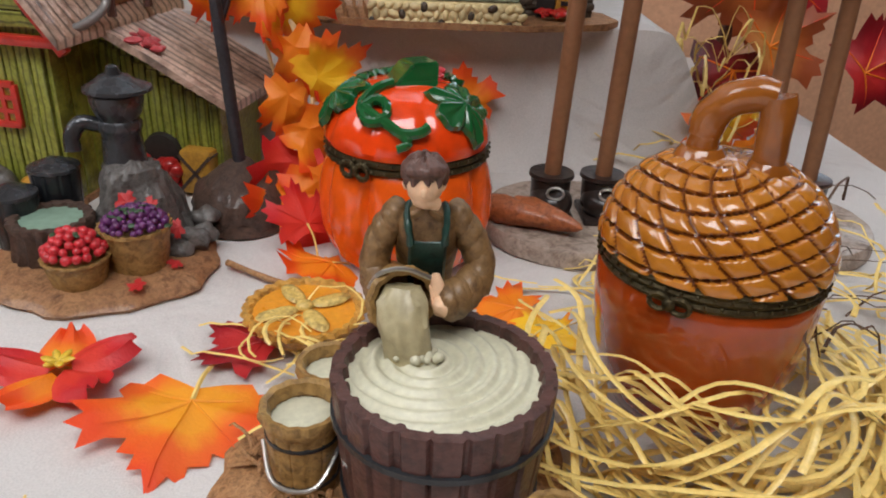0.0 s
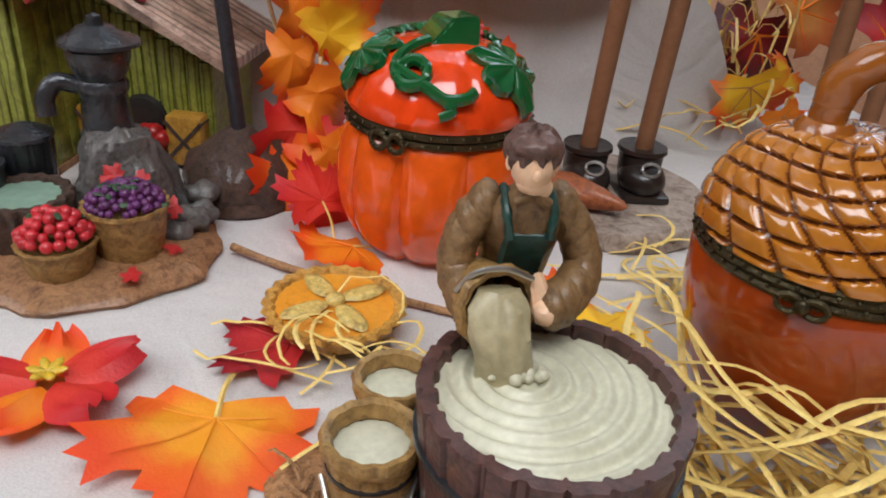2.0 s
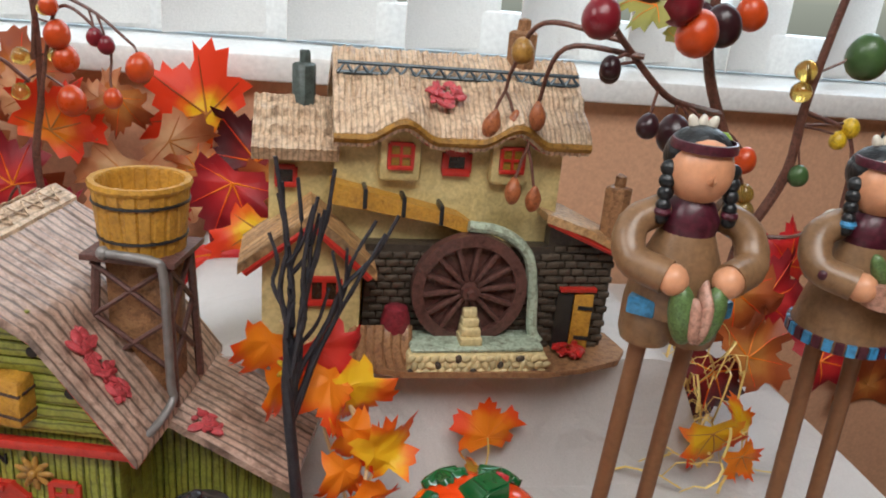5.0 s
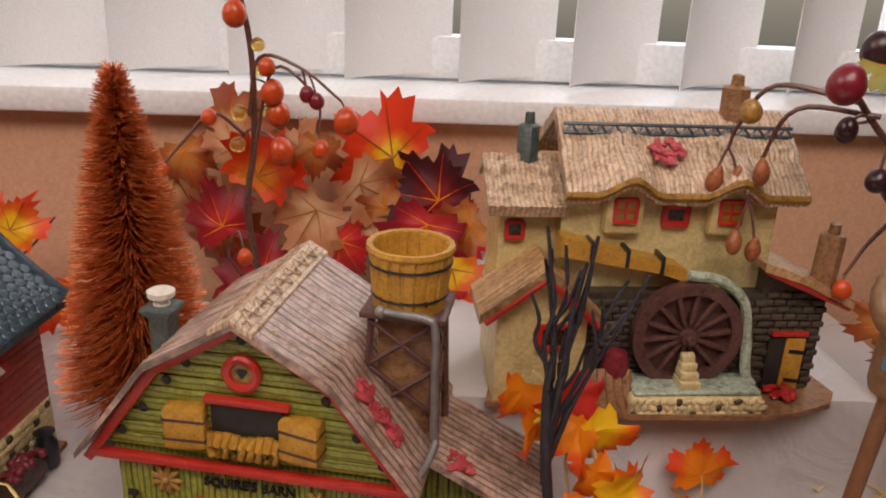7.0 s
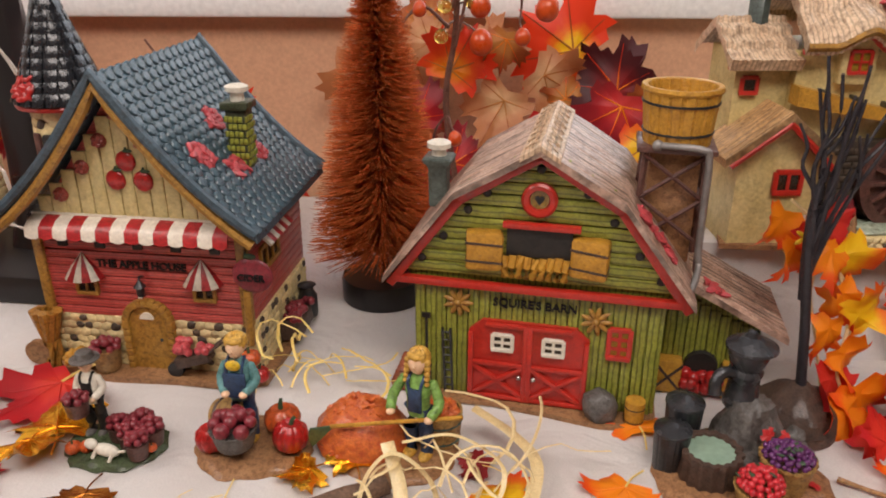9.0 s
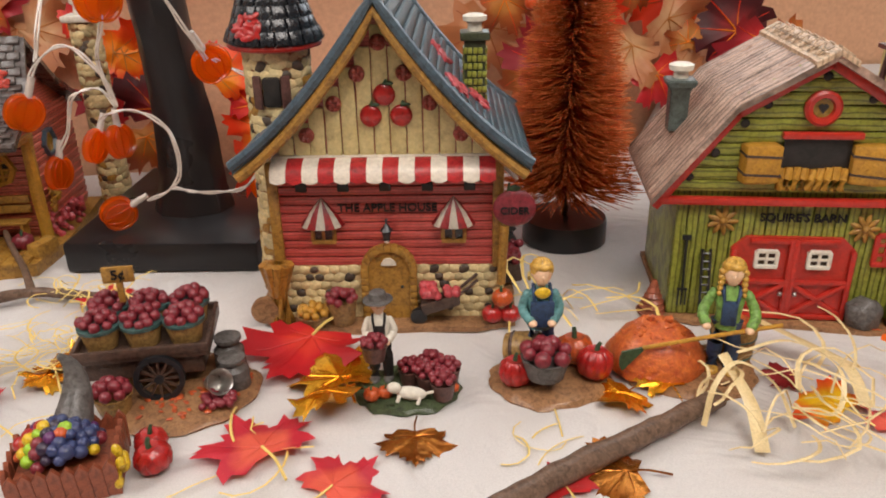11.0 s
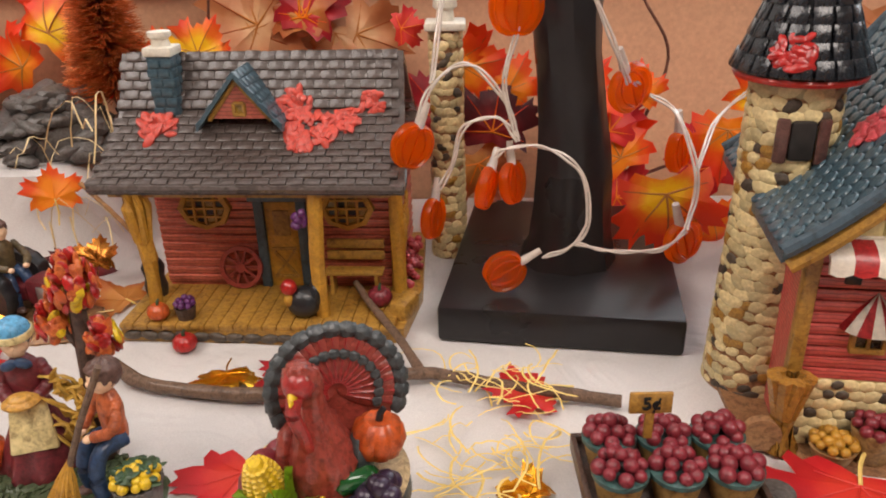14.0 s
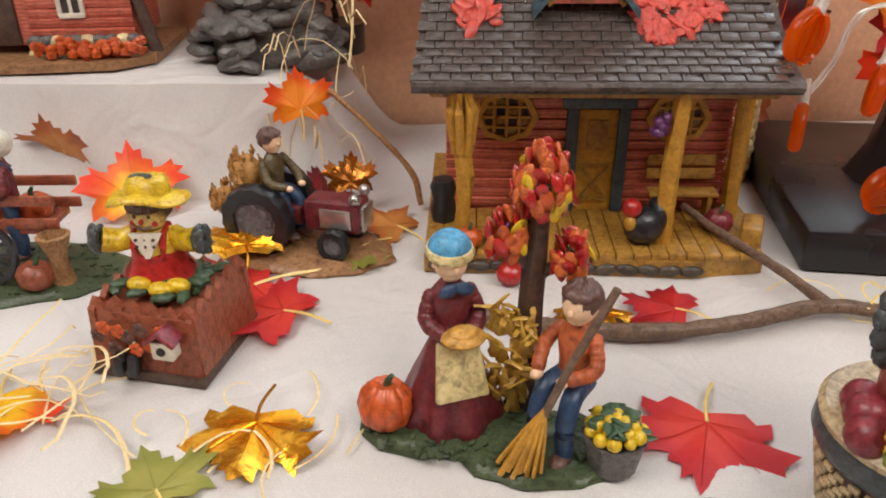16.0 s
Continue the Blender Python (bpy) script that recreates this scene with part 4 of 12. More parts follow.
lathe(bm, [(0.0066, 0.0118), (0.0082, 0.0118), (0.0088, 0.0132), (0.0080, 0.0145), (0.0066, 0.0138)], 40, wob=lambda a, q: 1 + 0.03 * math.sin(a * 11), close=False)
part("rim", bm, "bucket_tan", pb)
bm = B()
tube(bm, spline([(-0.0178, 0.0150, 0.0540), (-0.0150, 0.0130, 0.0590), (-0.0095, 0.0125, 0.0605), (-0.0035, 0.0140, 0.0575)], 7), 0.0006, 8)
part("bucket_handle", bm, "silver", cider)
bm = B()
loft(bm, [(-0.0098, 0.0135, 0.0555, 0.0040, 0.0020), (-0.0098, 0.0118, 0.0525, 0.0060, 0.0032), (-0.0096, 0.0092, 0.0480, 0.0060, 0.0036), (-0.0088, 0.0080, 0.0440, 0.0056, 0.0036), (-0.0080, 0.0078, 0.0400, 0.0057, 0.0036), (-0.0072, 0.0080, 0.0372, 0.0066, 0.0044), (-0.0070, 0.0080, 0.0355, 0.0074, 0.0054)], 26, wob=lambda a, z: 1 + 0.06 * math.sin(a * 7 + z * 900))
bmesh.ops.subdivide_edges(bm, edges=bm.edges[:], cuts=1, use_grid_fill=True)
rough_up(bm, 0.0007, 420)
part("poured_mash", bm, "mash_tan", cider)


def stooping_man():
    """A man bent over a tub with a bucket before him; 0 shirt, 1 bib overall, 2 skin, 3 hair, 4 trousers."""
    bm = B()
    for k in (-1, 1):
        tube(bm, [(-0.004 + k * 0.0052, 0.0350, 0.044), (-0.004 + k * 0.0056, 0.0352, 0.022), (-0.004 + k * 0.0056, 0.0360, 0.004)], 0.0058, 12, mi=4, r2=0.0046)
    loft(bm, [(-0.0040, 0.0352, 0.0405, 0.0098, 0.0072), (-0.0040, 0.0348, 0.0440, 0.0102, 0.0078)], 24, mi=1)
    fold = lambda a, z: 1 + 0.035 * math.sin(a * 6 + z * 1500)
    loft(bm, [(-0.0040, 0.0345, 0.0430, 0.0096, 0.0074), (-0.0041, 0.0325, 0.0500, 0.0100, 0.0080), (-0.0042, 0.0295, 0.0580, 0.0112, 0.0084), (-0.0044, 0.0265, 0.0640, 0.0122, 0.0080), (-0.0046, 0.0245, 0.0684, 0.0108, 0.0068), (-0.0049, 0.0225, 0.0712, 0.0060, 0.0050), (-0.0050, 0.0212, 0.0735, 0.0036, 0.0036)], 30, mi=0, wob=fold)
    # bib, straps and collar
    vs = box(bm, 0.0132, 0.0026, 0.0185, 0, 0, 0, bevel=0.0010, mi=1)
    for v in vs:
        v.co.y += 40 * v.co.x * v.co.x
    _place(bm, vs, pose(-0.0042, 0.0216, 0.0560, 23, 0, 0))
    for k in (-1, 1):
        tube(bm, spline([(-0.0042 + k * 0.0056, 0.0178, 0.0640), (-0.0046 + k * 0.0064, 0.0190, 0.0690), (-0.0046 + k * 0.0062, 0.0245, 0.0712), (-0.0044 + k * 0.0050, 0.0310, 0.0660)], 5), 0.0013, 8, mi=1)
        vs = box(bm, 0.0046, 0.0012, 0.0026, 0, 0, 0, bevel=0.0005, mi=0)
        _place(bm, vs, pose(-0.0050 + k * 0.0027, 0.0176, 0.0722, 30, k * 24, 0))
    # puffed sleeves, rolled at the wrist
    for pts in ([(-0.0150, 0.0260, 0.0680), (-0.0205, 0.0262, 0.0610), (-0.0222, 0.0250, 0.0535), (-0.0190, 0.0190, 0.0490), (-0.0165, 0.0160, 0.0480)],
                [(0.0060, 0.0260, 0.0680), (0.0122, 0.0255, 0.0610), (0.0145, 0.0230, 0.0545), (0.0078, 0.0170, 0.0515), (0.0020, 0.0145, 0.0505)]):
        P = spline(pts, 6)
        for k, p in enumerate(P[:-2]):
            q = k / (len(P) - 1)
            ball(bm, 0.0044 + 0.0010 * math.sin(q * 3.0) + 0.0003 * math.sin(k * 2.1), p[0], p[1], p[2], u=14, v=10, mi=0)
        e = P[-1]
        ball(bm, 0.0036, e[0], e[1] - 0.001, e[2], sx=1.3, sy=0.9, sz=0.8, u=12, v=8, mi=2)
    for v in bm.verts:
        v.co.x = -0.0045 + (v.co.x + 0.0045) * 0.70
    shoulders = len(bm.verts)
    # head bowed over the bucket, with a thick mop of hair
    hc = (-0.0052, 0.0188, 0.0792)
    ball(bm, 0.0056, hc[0], hc[1], hc[2], sx=0.95, sy=1.0, sz=1.16, u=20, v=14, mi=2)
    ball(bm, 0.0038, hc[0], hc[1] - 0.0012, hc[2] - 0.0042, sx=1.0, sy=0.9, sz=0.8, u=14, v=10, mi=2)
    ball(bm, 0.0012, hc[0], hc[1] - 0.0058, hc[2] - 0.0008, sz=1.3, u=10, v=8, mi=2)
    for k in (-1, 1):
        ball(bm, 0.0014, hc[0] + k * 0.0054, hc[1] + 0.0004, hc[2] - 0.0004, sx=0.6, sz=1.3, u=8, v=6, mi=2)
    cap = ball(bm, 0.0066, hc[0], hc[1] + 0.0014, hc[2] + 0.0026, sx=1.0, sy=1.02, sz=0.92, u=40, v=20, mi=3)
    for v in cap:
        d = v.co - Vector((hc[0], hc[1] + 0.0014, hc[2] + 0.0026))
        v.co += d.normalized() * 0.0005 * math.sin(9 * math.atan2(d.x, d.y + 0.001) + 300 * d.z)
    fr = ball(bm, 0.0054, hc[0], hc[1] - 0.0012, hc[2] + 0.0046, sx=1.12, sy=0.95, sz=0.56, u=30, v=12, mi=3)
    for v in fr:
        v.co.z += 0.0004 * math.sin(v.co.x * 2600)
    bm.verts.ensure_lookup_table()
    for v in bm.verts[shoulders:]:
        v.co = Vector((-0.0055, 0.0185, 0.0802)) + (v.co - Vector((-0.0052, 0.0188, 0.0805))) * 0.80
    rough_up(bm, 0.0004, 520)
    return bm


part("figure", stooping_man(), ["shirt_tan", "overall_green", "skin", "hair_brown", "iron"], cider)
for bx, by, r, h in ((-0.0330, 0.0050, 0.0099, 0.0245), (-0.0280, 0.0235, 0.0088, 0.0240), (0.0235, -0.0270, 0.0080, 0.0215)):
    bk = staved(cider, "bucket", bx, by, 0.003, r * 0.80, r * 0.94, h - 0.001, 14, "bucket_tan", "iron", "grain", 0.88, "tan wooden bucket full of mash")
    bm = B()
    lathe(bm, [(r * 0.78, h - 0.004), (r * 0.98, h - 0.0036), (r * 1.06, h - 0.0014), (r * 1.0, h + 0.0004), (r * 0.84, h), (r * 0.76, h - 0.003)], 56, wob=lambda a, q: 1 + 0.022 * math.sin(a * 13) + 0.02 * noise.noise(Vector((a * 3, q * 200, r * 500))), close=False)
    part("rim", bm, "bucket_tan", bk)
    bm = B()
    tube(bm, spline([(-r, 0, h * 0.55), (-r * 0.6, -r * 0.95, h * 0.34), (r * 0.4, -r * 1.12, h * 0.36), (r, 0, h * 0.62)], 6), 0.0006, 8)
    part("handle", bm, "silver", bk, "silver wire handle")

# ---- pumpkin pie ----
M["pie_fill"] = paint("glossy_orange_filling", "e8a12e", "d4821c", rough=0.3, scale=90, fine=500, bump=0.3, coat=0.4)
M["crust"] = paint("golden_pie_crust", "dba94e", "b67b2c", rough=0.5, scale=120, fine=600, bump=0.6)
M["pastry"] = paint("yellow_pastry", "e8cf7c", "c79f44", rough=0.5, scale=120, fine=600, bump=0.5)
pie = thing("pumpkin_pie", 0.0235, 0.2935, 0.003, 10, "miniature pumpkin pie with fluted crust and pastry leaves", "pie")
bm = B()
lathe(bm, [(0.013, 0), (0.0155, 0.0005), (0.0190, 0.0055), (0.0203, 0.0068), (0.0196, 0.0082), (0.0176, 0.0078), (0.0165, 0.0060), (0.004, 0.0058)], 120, wob=lambda a, q: 1 + 0.035 * math.sin(a * 26) * (1 if q > 0.005 else 0.2))
part("crust", bm, "crust", pie)
bm = B()
lathe(bm, [(0.0172, 0.0058), (0.0168, 0.0068), (0.0001, 0.0071)], 36)
part("filling", bm, "pie_fill", pie)
for a in (20, 110, 200, 290):
    bm = B()
    vs = ball(bm, 0.0055, 0, 0, 0, sx=1.35, sy=0.62, sz=0.22, u=14, v=8)
    for v in vs:
        v.co.z += 0.0004 * abs(math.sin(v.co.x * 900)) - 0.0003 * (abs(v.co.y) < 0.0004)
    part("pastry_leaf", bm, "pastry", pie, at=pose(0.0095 * math.cos(radians(a)), 0.0095 * math.sin(radians(a)), 0.0076, 0, 0, a))
bm = B()
ball(bm, 0.0030, 0, 0, 0.0082, sz=0.7)
part("pastry_knob", bm, "pastry", pie)

# ---- well and pump figurine ----
M["pewter"] = paint("dark_pewter", "5a5c60", "17181b", rough=0.26, metal=0.6, scale=110, fine=500, bump=0.5)
M["bark"] = paint("brown_bark", "5c463a", "3b2b24", rough=0.7, scale=150, fine=700, bump=1.0)
M["water"] = paint("pale_green_painted_water", "93ab98", "7a9684", rough=0.2, scale=60, fine=300, bump=0.25, coat=0.3)
M["grape"] = paint("purple_grape_paint", "6d2f6e", "4c1f52", rough=0.45, scale=150, fine=500, bump=0.3)
M["leafgreen"] = paint("dark_green_painted_leaf", "3e5a3a", "2a4029", rough=0.55, scale=150, fine=600, bump=0.5)
well = thing("well_pump_figurine", -0.058, 0.333, 0, 0, "resin figurine of a hand pump beside a stump basin", "figurine")
bm = B()
mound(bm, 0.0, 0.006, 0.042, 0.038, 0.0055, 1)
rough_up(bm, 0.0013, 220)
part("ground", bm, "soil", well)
bm = B()
vs = lathe(bm, [(0.0210, 0.003), (0.0200, 0.010), (0.0160, 0.019), (0.0130, 0.028), (0.0105, 0.034), (0.004, 0.035), (0.0003, 0.035)], 64)
_place(bm, vs, pose(0.0080, 0.0260, 0, 0, 0, 20) @ Matrix.Diagonal((1.0, 0.85, 1, 1)))
bmesh.ops.subdivide_edges(bm, edges=bm.edges[:], cuts=1, use_grid_fill=True)
rough_up(bm, 0.0040, 110)
rough_up(bm, 0.0016, 420)
part("rock", bm, "rock", well)
for i in range(9):
    bm = B()
    a = -2.6 + 0.42 * i
    ico(bm, rnd(0.0045, 0.0062), 0.0145 + 0.0195 * math.cos(a), 0.0225 + 0.0165 * math.sin(a), 0.006 + rnd(0, 0.006), sx=1.15, sy=0.9, sz=0.8, d=3)
    rough_up(bm, 0.0018, 300)
    part("rock", bm, "rock", well)
for lx, ly, lz in ((0.010, 0.0080, 0.026), (0.019, 0.0085, 0.0240), (0.028, 0.0085, 0.016)):
    bm = B()
    leaf_mesh(bm, 0.0050, 0.4, lx * 90)
    part("red_leaf", bm, "leaf_crimson", well, at=pose(lx, ly, lz, 55, 0, 10) @ pose(0, 0, 0, 0, 0, lx * 4000))
pump = part("pump", (lambda b: (lathe(b, [(0.0088, 0.027), (0.0092, 0.030), (0.0082, 0.0315), (0.0074, 0.043), (0.0082, 0.0445), (0.0084, 0.0465), (0.0074, 0.0480), (0.0088, 0.0510), (0.0100, 0.0550), (0.0100, 0.0575), (0.0086, 0.0590)], 36), b)[1])(B()), "pewter", well, at=pose(0.0030, 0.0310, 0.0010) @ Matrix.Diagonal((1, 1, 1.04, 1)))
bm = B()
lathe(bm, [(0.0090, 0.0590), (0.0118, 0.0588), (0.0116, 0.0600), (0.0080, 0.0620), (0.0055, 0.0640), (0.0030, 0.0645), (0.0022, 0.0672), (0.0005, 0.0680)], 30, wob=lambda a, q: 1 + (0.16 * max(0, math.cos(a)) if q < 0.0605 else 0))
part("lid", bm, "pewter", pump)
bm = B()
tube(bm, spline([(-0.006, -0.002, 0.0455), (-0.013, -0.004, 0.0470), (-0.0165, -0.006, 0.0425), (-0.0165, -0.007, 0.0370)], 6), 0.0028, 10, r2=0.0033)
part("spout", bm, "pewter", pump)
bm = B()
lathe(bm, [(0.0135, 0.003), (0.0150, 0.006), (0.0140, 0.016), (0.0150, 0.0195), (0.0146, 0.0205), (0.0118, 0.0203), (0.0112, 0.018), (0.002, 0.017)], 90, wob=lambda a, q: 1 + 0.05 * math.sin(a * 17 + 40 * q) + 0.05 * noise.noise(Vector((math.cos(a) * 4, math.sin(a) * 4, q * 90))))
basin = part("stump_basin", bm, "bark", well, at=pose(-0.0180, 0.0060, 0))
bm = B()
lathe(bm, [(0.0122, 0.0175), (0.0120, 0.0190), (0.006, 0.0192), (0.0001, 0.0192)], 30)
part("water", bm, "water", basin)
for bx, by, r, h in ((-0.0350, 0.0140, 0.0090, 0.0230), (-0.0250, 0.0300, 0.0095, 0.0280)):
    bk = staved(well, "black_bucket", bx, by, 0.002, r * 0.85, r, h, 12, "iron", None)
    bm = B()
    lathe(bm, [(r * 0.9, h - 0.001), (r * 1.05, h), (r * 1.03, h + 0.0012), (r * 0.6, h + 0.003), (r * 0.2, h + 0.0045), (0.0004, h + 0.0048)], 22)
    part("lid", bm, "pewter", bk)


def fruit_basket(parent, x, y, z, r, h, wicker, fruit, fr, count, name="basket", rim=True, heap=0.9, leaves=0, seed=1, label=""):
    """A round woven basket heaped with fruit."""
    R = random.Random(seed)
    bm = B()
    lathe(bm, [(r * 0.35, 0), (r * 0.78, 0.0), (r * 0.9, h * 0.5), (r, h), (r * 1.05, h * 1.02), (r * 1.03, h * 1.10), (r * 0.92, h * 1.08), (r * 0.88, h * 0.85), (r * 0.2, h * 0.85)], 60, wob=lambda a, q: 1 + 0.025 * math.sin(a * 20) + 0.02 * math.sin(q / h * 24 + math.pi * (int(a * 20 / math.pi) % 2)))
    b = part(name, bm, wicker, parent, label, at=pose(x, y, z))
    bm = B()
    rr, turn = r * 0.90 - 0.35 * fr, 0.0
    while rr > -fr:
        k = max(1, int(2 * math.pi * max(rr, 0) / (2.02 * fr)))
        for i in range(k):
            a = 2 * math.pi * i / k + turn + R.uniform(-0.12, 0.12)
            q = max(0.0, rr) + R.uniform(-0.12, 0.12) * fr
            ico(bm, fr * R.uniform(0.86, 1.14), q * math.cos(a), q * math.sin(a), h + fr * 0.35 + heap * r * (1 - (q / r) ** 2) + R.uniform(-0.3, 0.3) * fr, d=3)
        turn += 0.7
        rr -= 1.66 * fr / math.sqrt(1 + (2 * heap * max(rr, 0) / r) ** 2)
    tagged(part("fruit", bm, fruit, b), kind="stuff")
    if leaves:
        bm = B()
        for i in range(leaves):
            a = R.uniform(0, 6.28)
            rr = r * R.uniform(0.2, 1.0)
            ball(bm, fr * 1.2, rr * math.cos(a), rr * math.sin(a), h + fr + heap * r * (1 - (rr / r) ** 2), sx=1.3, sy=0.7, sz=0.3, u=8, v=6, rz=R.uniform(0, 360), rx=R.uniform(-40, 40))
        tagged(part("foliage", bm, "leafgreen", b), kind="stuff")
    return b


fruit_basket(well, -0.0015, -0.0150, 0.004, 0.0112, 0.0105, "bucket_tan", "berry_red", 0.0017, 46, heap=0.85, leaves=5, seed=4, label="wicker basket heaped with red berries")
fruit_basket(well, 0.0155, -0.0020, 0.004, 0.0125, 0.0165, "bucket_tan", "grape", 0.0014, 70, heap=0.55, leaves=14, seed=5, label="wicker basket heaped with purple grapes")
for lx, ly in ((0.030, -0.004), (0.022, -0.022), (0.016, 0.0)):
    bm = B()
    leaf_mesh(bm, 0.005, 0.3, lx * 90)
    part("red_leaf", bm, "leaf_crimson", well, at=pose(lx, ly, 0.0075, 8, 0, lx * 4000))

# ---- houses ----
M["dark"] = paint("dark_hollow", "2a2420", "1a1613", rough=0.8, scale=60, fine=300, bump=0.1)
M["white_paint"] = paint("chalky_white_paint", "e6e0d2", "cfc6b2", rough=0.5, scale=80, fine=400, bump=0.3, wash=0.2)
M["yellow_bale"] = paint("yellow_straw_bale", "cf9a34", "9c6a1e", rough=0.6, scale=140, fine=600, bump=0.8, wash=0.4)
M["pink_leaf"] = paint("salmon_red_ivy", "d3545a", "b0383f", rough=0.5, scale=140, fine=500, bump=0.6)
M["ivy"] = paint("coral_red_ivy", "dd5342", "b93a30", rough=0.5, scale=140, fine=500, bump=0.6)
M["lettering"] = paint("black_lettering_paint", "0c0a0a", "060505", rough=0.7, scale=50, fine=300, bump=0.05)
M["glass_dark"] = paint("painted_dark_pane", "3a2c22", "221a15", rough=0.2, scale=60, fine=200, bump=0.1)
M["glass_yellow"] = paint("painted_yellow_pane", "a8842e", "6e5420", rough=0.25, scale=100, fine=300, bump=0.2)
M["mill_wheel"] = paint("brown_wheel_paint", "6a463e", "4a2d28", rough=0.5, scale=120, fine=500, bump=0.5)
M["dark_stone"] = paint("dark_brown_masonry", "574a3c", "352c24", rough=0.6, scale=130, fine=500, bump=0.8, vary=0.3)
M["pond"] = paint("pale_blue_green_water_paint", "b9c4ae", "9fae98", rough=0.25, scale=90, fine=400, bump=0.4)
M["pipe_pewter"] = paint("dull_pewter", "9b9794", "5f5a58", rough=0.45, metal=0.5, scale=90, fine=400, bump=0.5)
M["grey_brick"] = paint("grey_green_brick", "5f6b66", "3e4844", rough=0.5, scale=140, fine=500, bump=0.5, vary=0.2)
M["awning_red"] = paint("red_awning_paint", "c22f30", "a02226", rough=0.4, scale=90, fine=400, bump=0.25)
M["awning_white"] = paint("white_awning_paint", "e8dfd0", "d2c5b2", rough=0.45, scale=90, fine=400, bump=0.25, wash=0.2)
M["salmon"] = paint("salmon_clapboard", "dc7a64", "b8503e", rough=0.4, wash=0.4, scale=110, fine=500, bump=0.45, lines=("Z", 0.0022, 0.55))
M["blue_trim"] = paint("slate_blue_trim", "465a66", "32434d", rough=0.45, scale=110, fine=500, bump=0.4)
M["pumpkin"] = paint("painted_pumpkin_orange", "d5612a", "b3451b", rough=0.4, scale=110, fine=400, bump=0.4)
M["tomato"] = paint("painted_red_pumpkin", "c22a26", "9c1c1c", rough=0.3, scale=110, fine=400, bump=0.3)


def mesh_of(bm, material, smooth=True):
    me = bpy.data.meshes.new("piece")
    bm.normal_update()
    bm.to_mesh(me)
    bm.free()
    me.materials.append(M[material])
    if smooth:
        me.shade_smooth()
        me.set_sharp_from_angle(angle=radians(40))
    return me


def words(text, size, m, parent, material="lettering", name="lettering"):
    cu = bpy.data.curves.new(name, "FONT")
    cu.body, cu.size, cu.extrude, cu.align_x, cu.align_y, cu.offset = text, size, 0.0005, "CENTER", "CENTER", size * 0.014
    tmp = bpy.data.objects.new("t", cu)
    scene.collection.objects.link(tmp)
    me = bpy.data.meshes.new_from_object(tmp.evaluated_get(bpy.context.evaluated_depsgraph_get()))
    bpy.data.objects.remove(tmp)
    me.materials.clear()
    me.materials.append(M[material])
    ob = new(name, me)
    ob.parent = parent
    ob.matrix_basis = m
    return ob


def window(parent, x, y, z, w, h, frame, pane, nx=2, ny=2, bar=0.0011, name="window", rz=0, deep=0.0022):
    bm = B()
    box(bm, w, deep, bar * 1.5, 0, 0, h / 2, bevel=0.0003)
    box(bm, w + bar, deep * 1.3, bar * 1.6, 0, 0, -h / 2, bevel=0.0003)
    for s in (-1, 1):
        box(bm, bar * 1.5, deep, h, s * w / 2, 0, 0, bevel=0.0003)
    for i in range(1, nx):
        box(bm, bar, deep * 0.8, h, -w / 2 + w * i / nx, 0, 0)
    for j in range(1, ny):
        box(bm, w, deep * 0.7, bar, 0, 0, -h / 2 + h * j / ny)
    fr = part(name, bm, frame, parent, at=pose(x, y, z, 0, 0, rz))
    pm = None
    for i in range(nx):
        for j in range(ny):
            if pm is None:
                b = B()
                box(b, w / nx, 0.0006, h / ny)
                pm = mesh_of(b, pane)
            shared("pane", pm, fr, pose(-w / 2 + w * (i + 0.5) / nx, 0.0004, -h / 2 + h * (j + 0.5) / ny))
    return fr


def roof_sheet(bm, prof, y0, y1, thick, ny=14, nx=5, grain=0.0008, seed=0.0):
    """A roof skin that follows the profile (x, z) and runs from y0 to y1, thick downwards, its top combed like thatch or shake."""
    P = []
    for (x0, z0), (x1, z1) in zip(prof, prof[1:]):
        for k in range(nx):
            P.append((x0 + (x1 - x0) * k / nx, z0 + (z1 - z0) * k / nx))
    P.append(prof[-1])
    top, bot = [], []
    for j in range(ny + 1):
        y = y0 + (y1 - y0) * j / ny
        top.append([bm.verts.new((x, y, z + grain * (noise.noise(Vector((seed, y * 420, x * 30))) + 0.7 * noise.noise(Vector((seed + 9, y * 900, z * 60))) + 0.35 * noise.noise(Vector((x * 120, y * 200, seed)))))) for x, z in P])
        bot.append([bm.verts.new((x, y, z - thick)) for x, z in P])
    n = len(P)
    for j in range(ny):
        for i in range(n - 1):
            bm.faces.new((top[j][i], top[j][i + 1], top[j + 1][i + 1], top[j + 1][i]))
            bm.faces.new((bot[j][i], bot[j + 1][i], bot[j + 1][i + 1], bot[j][i + 1]))
        bm.faces.new((top[j][0], top[j + 1][0], bot[j + 1][0], bot[j][0]))
        bm.faces.new((top[j][n - 1], bot[j][n - 1], bot[j + 1][n - 1], top[j + 1][n - 1]))
    for i in range(n - 1):
        bm.faces.new((top[0][i], bot[0][i], bot[0][i + 1], top[0][i + 1]))
        bm.faces.new((top[ny][i], top[ny][i + 1], bot[ny][i + 1], bot[ny][i]))
    bmesh.ops.recalc_face_normals(bm, faces=bm.faces[:])


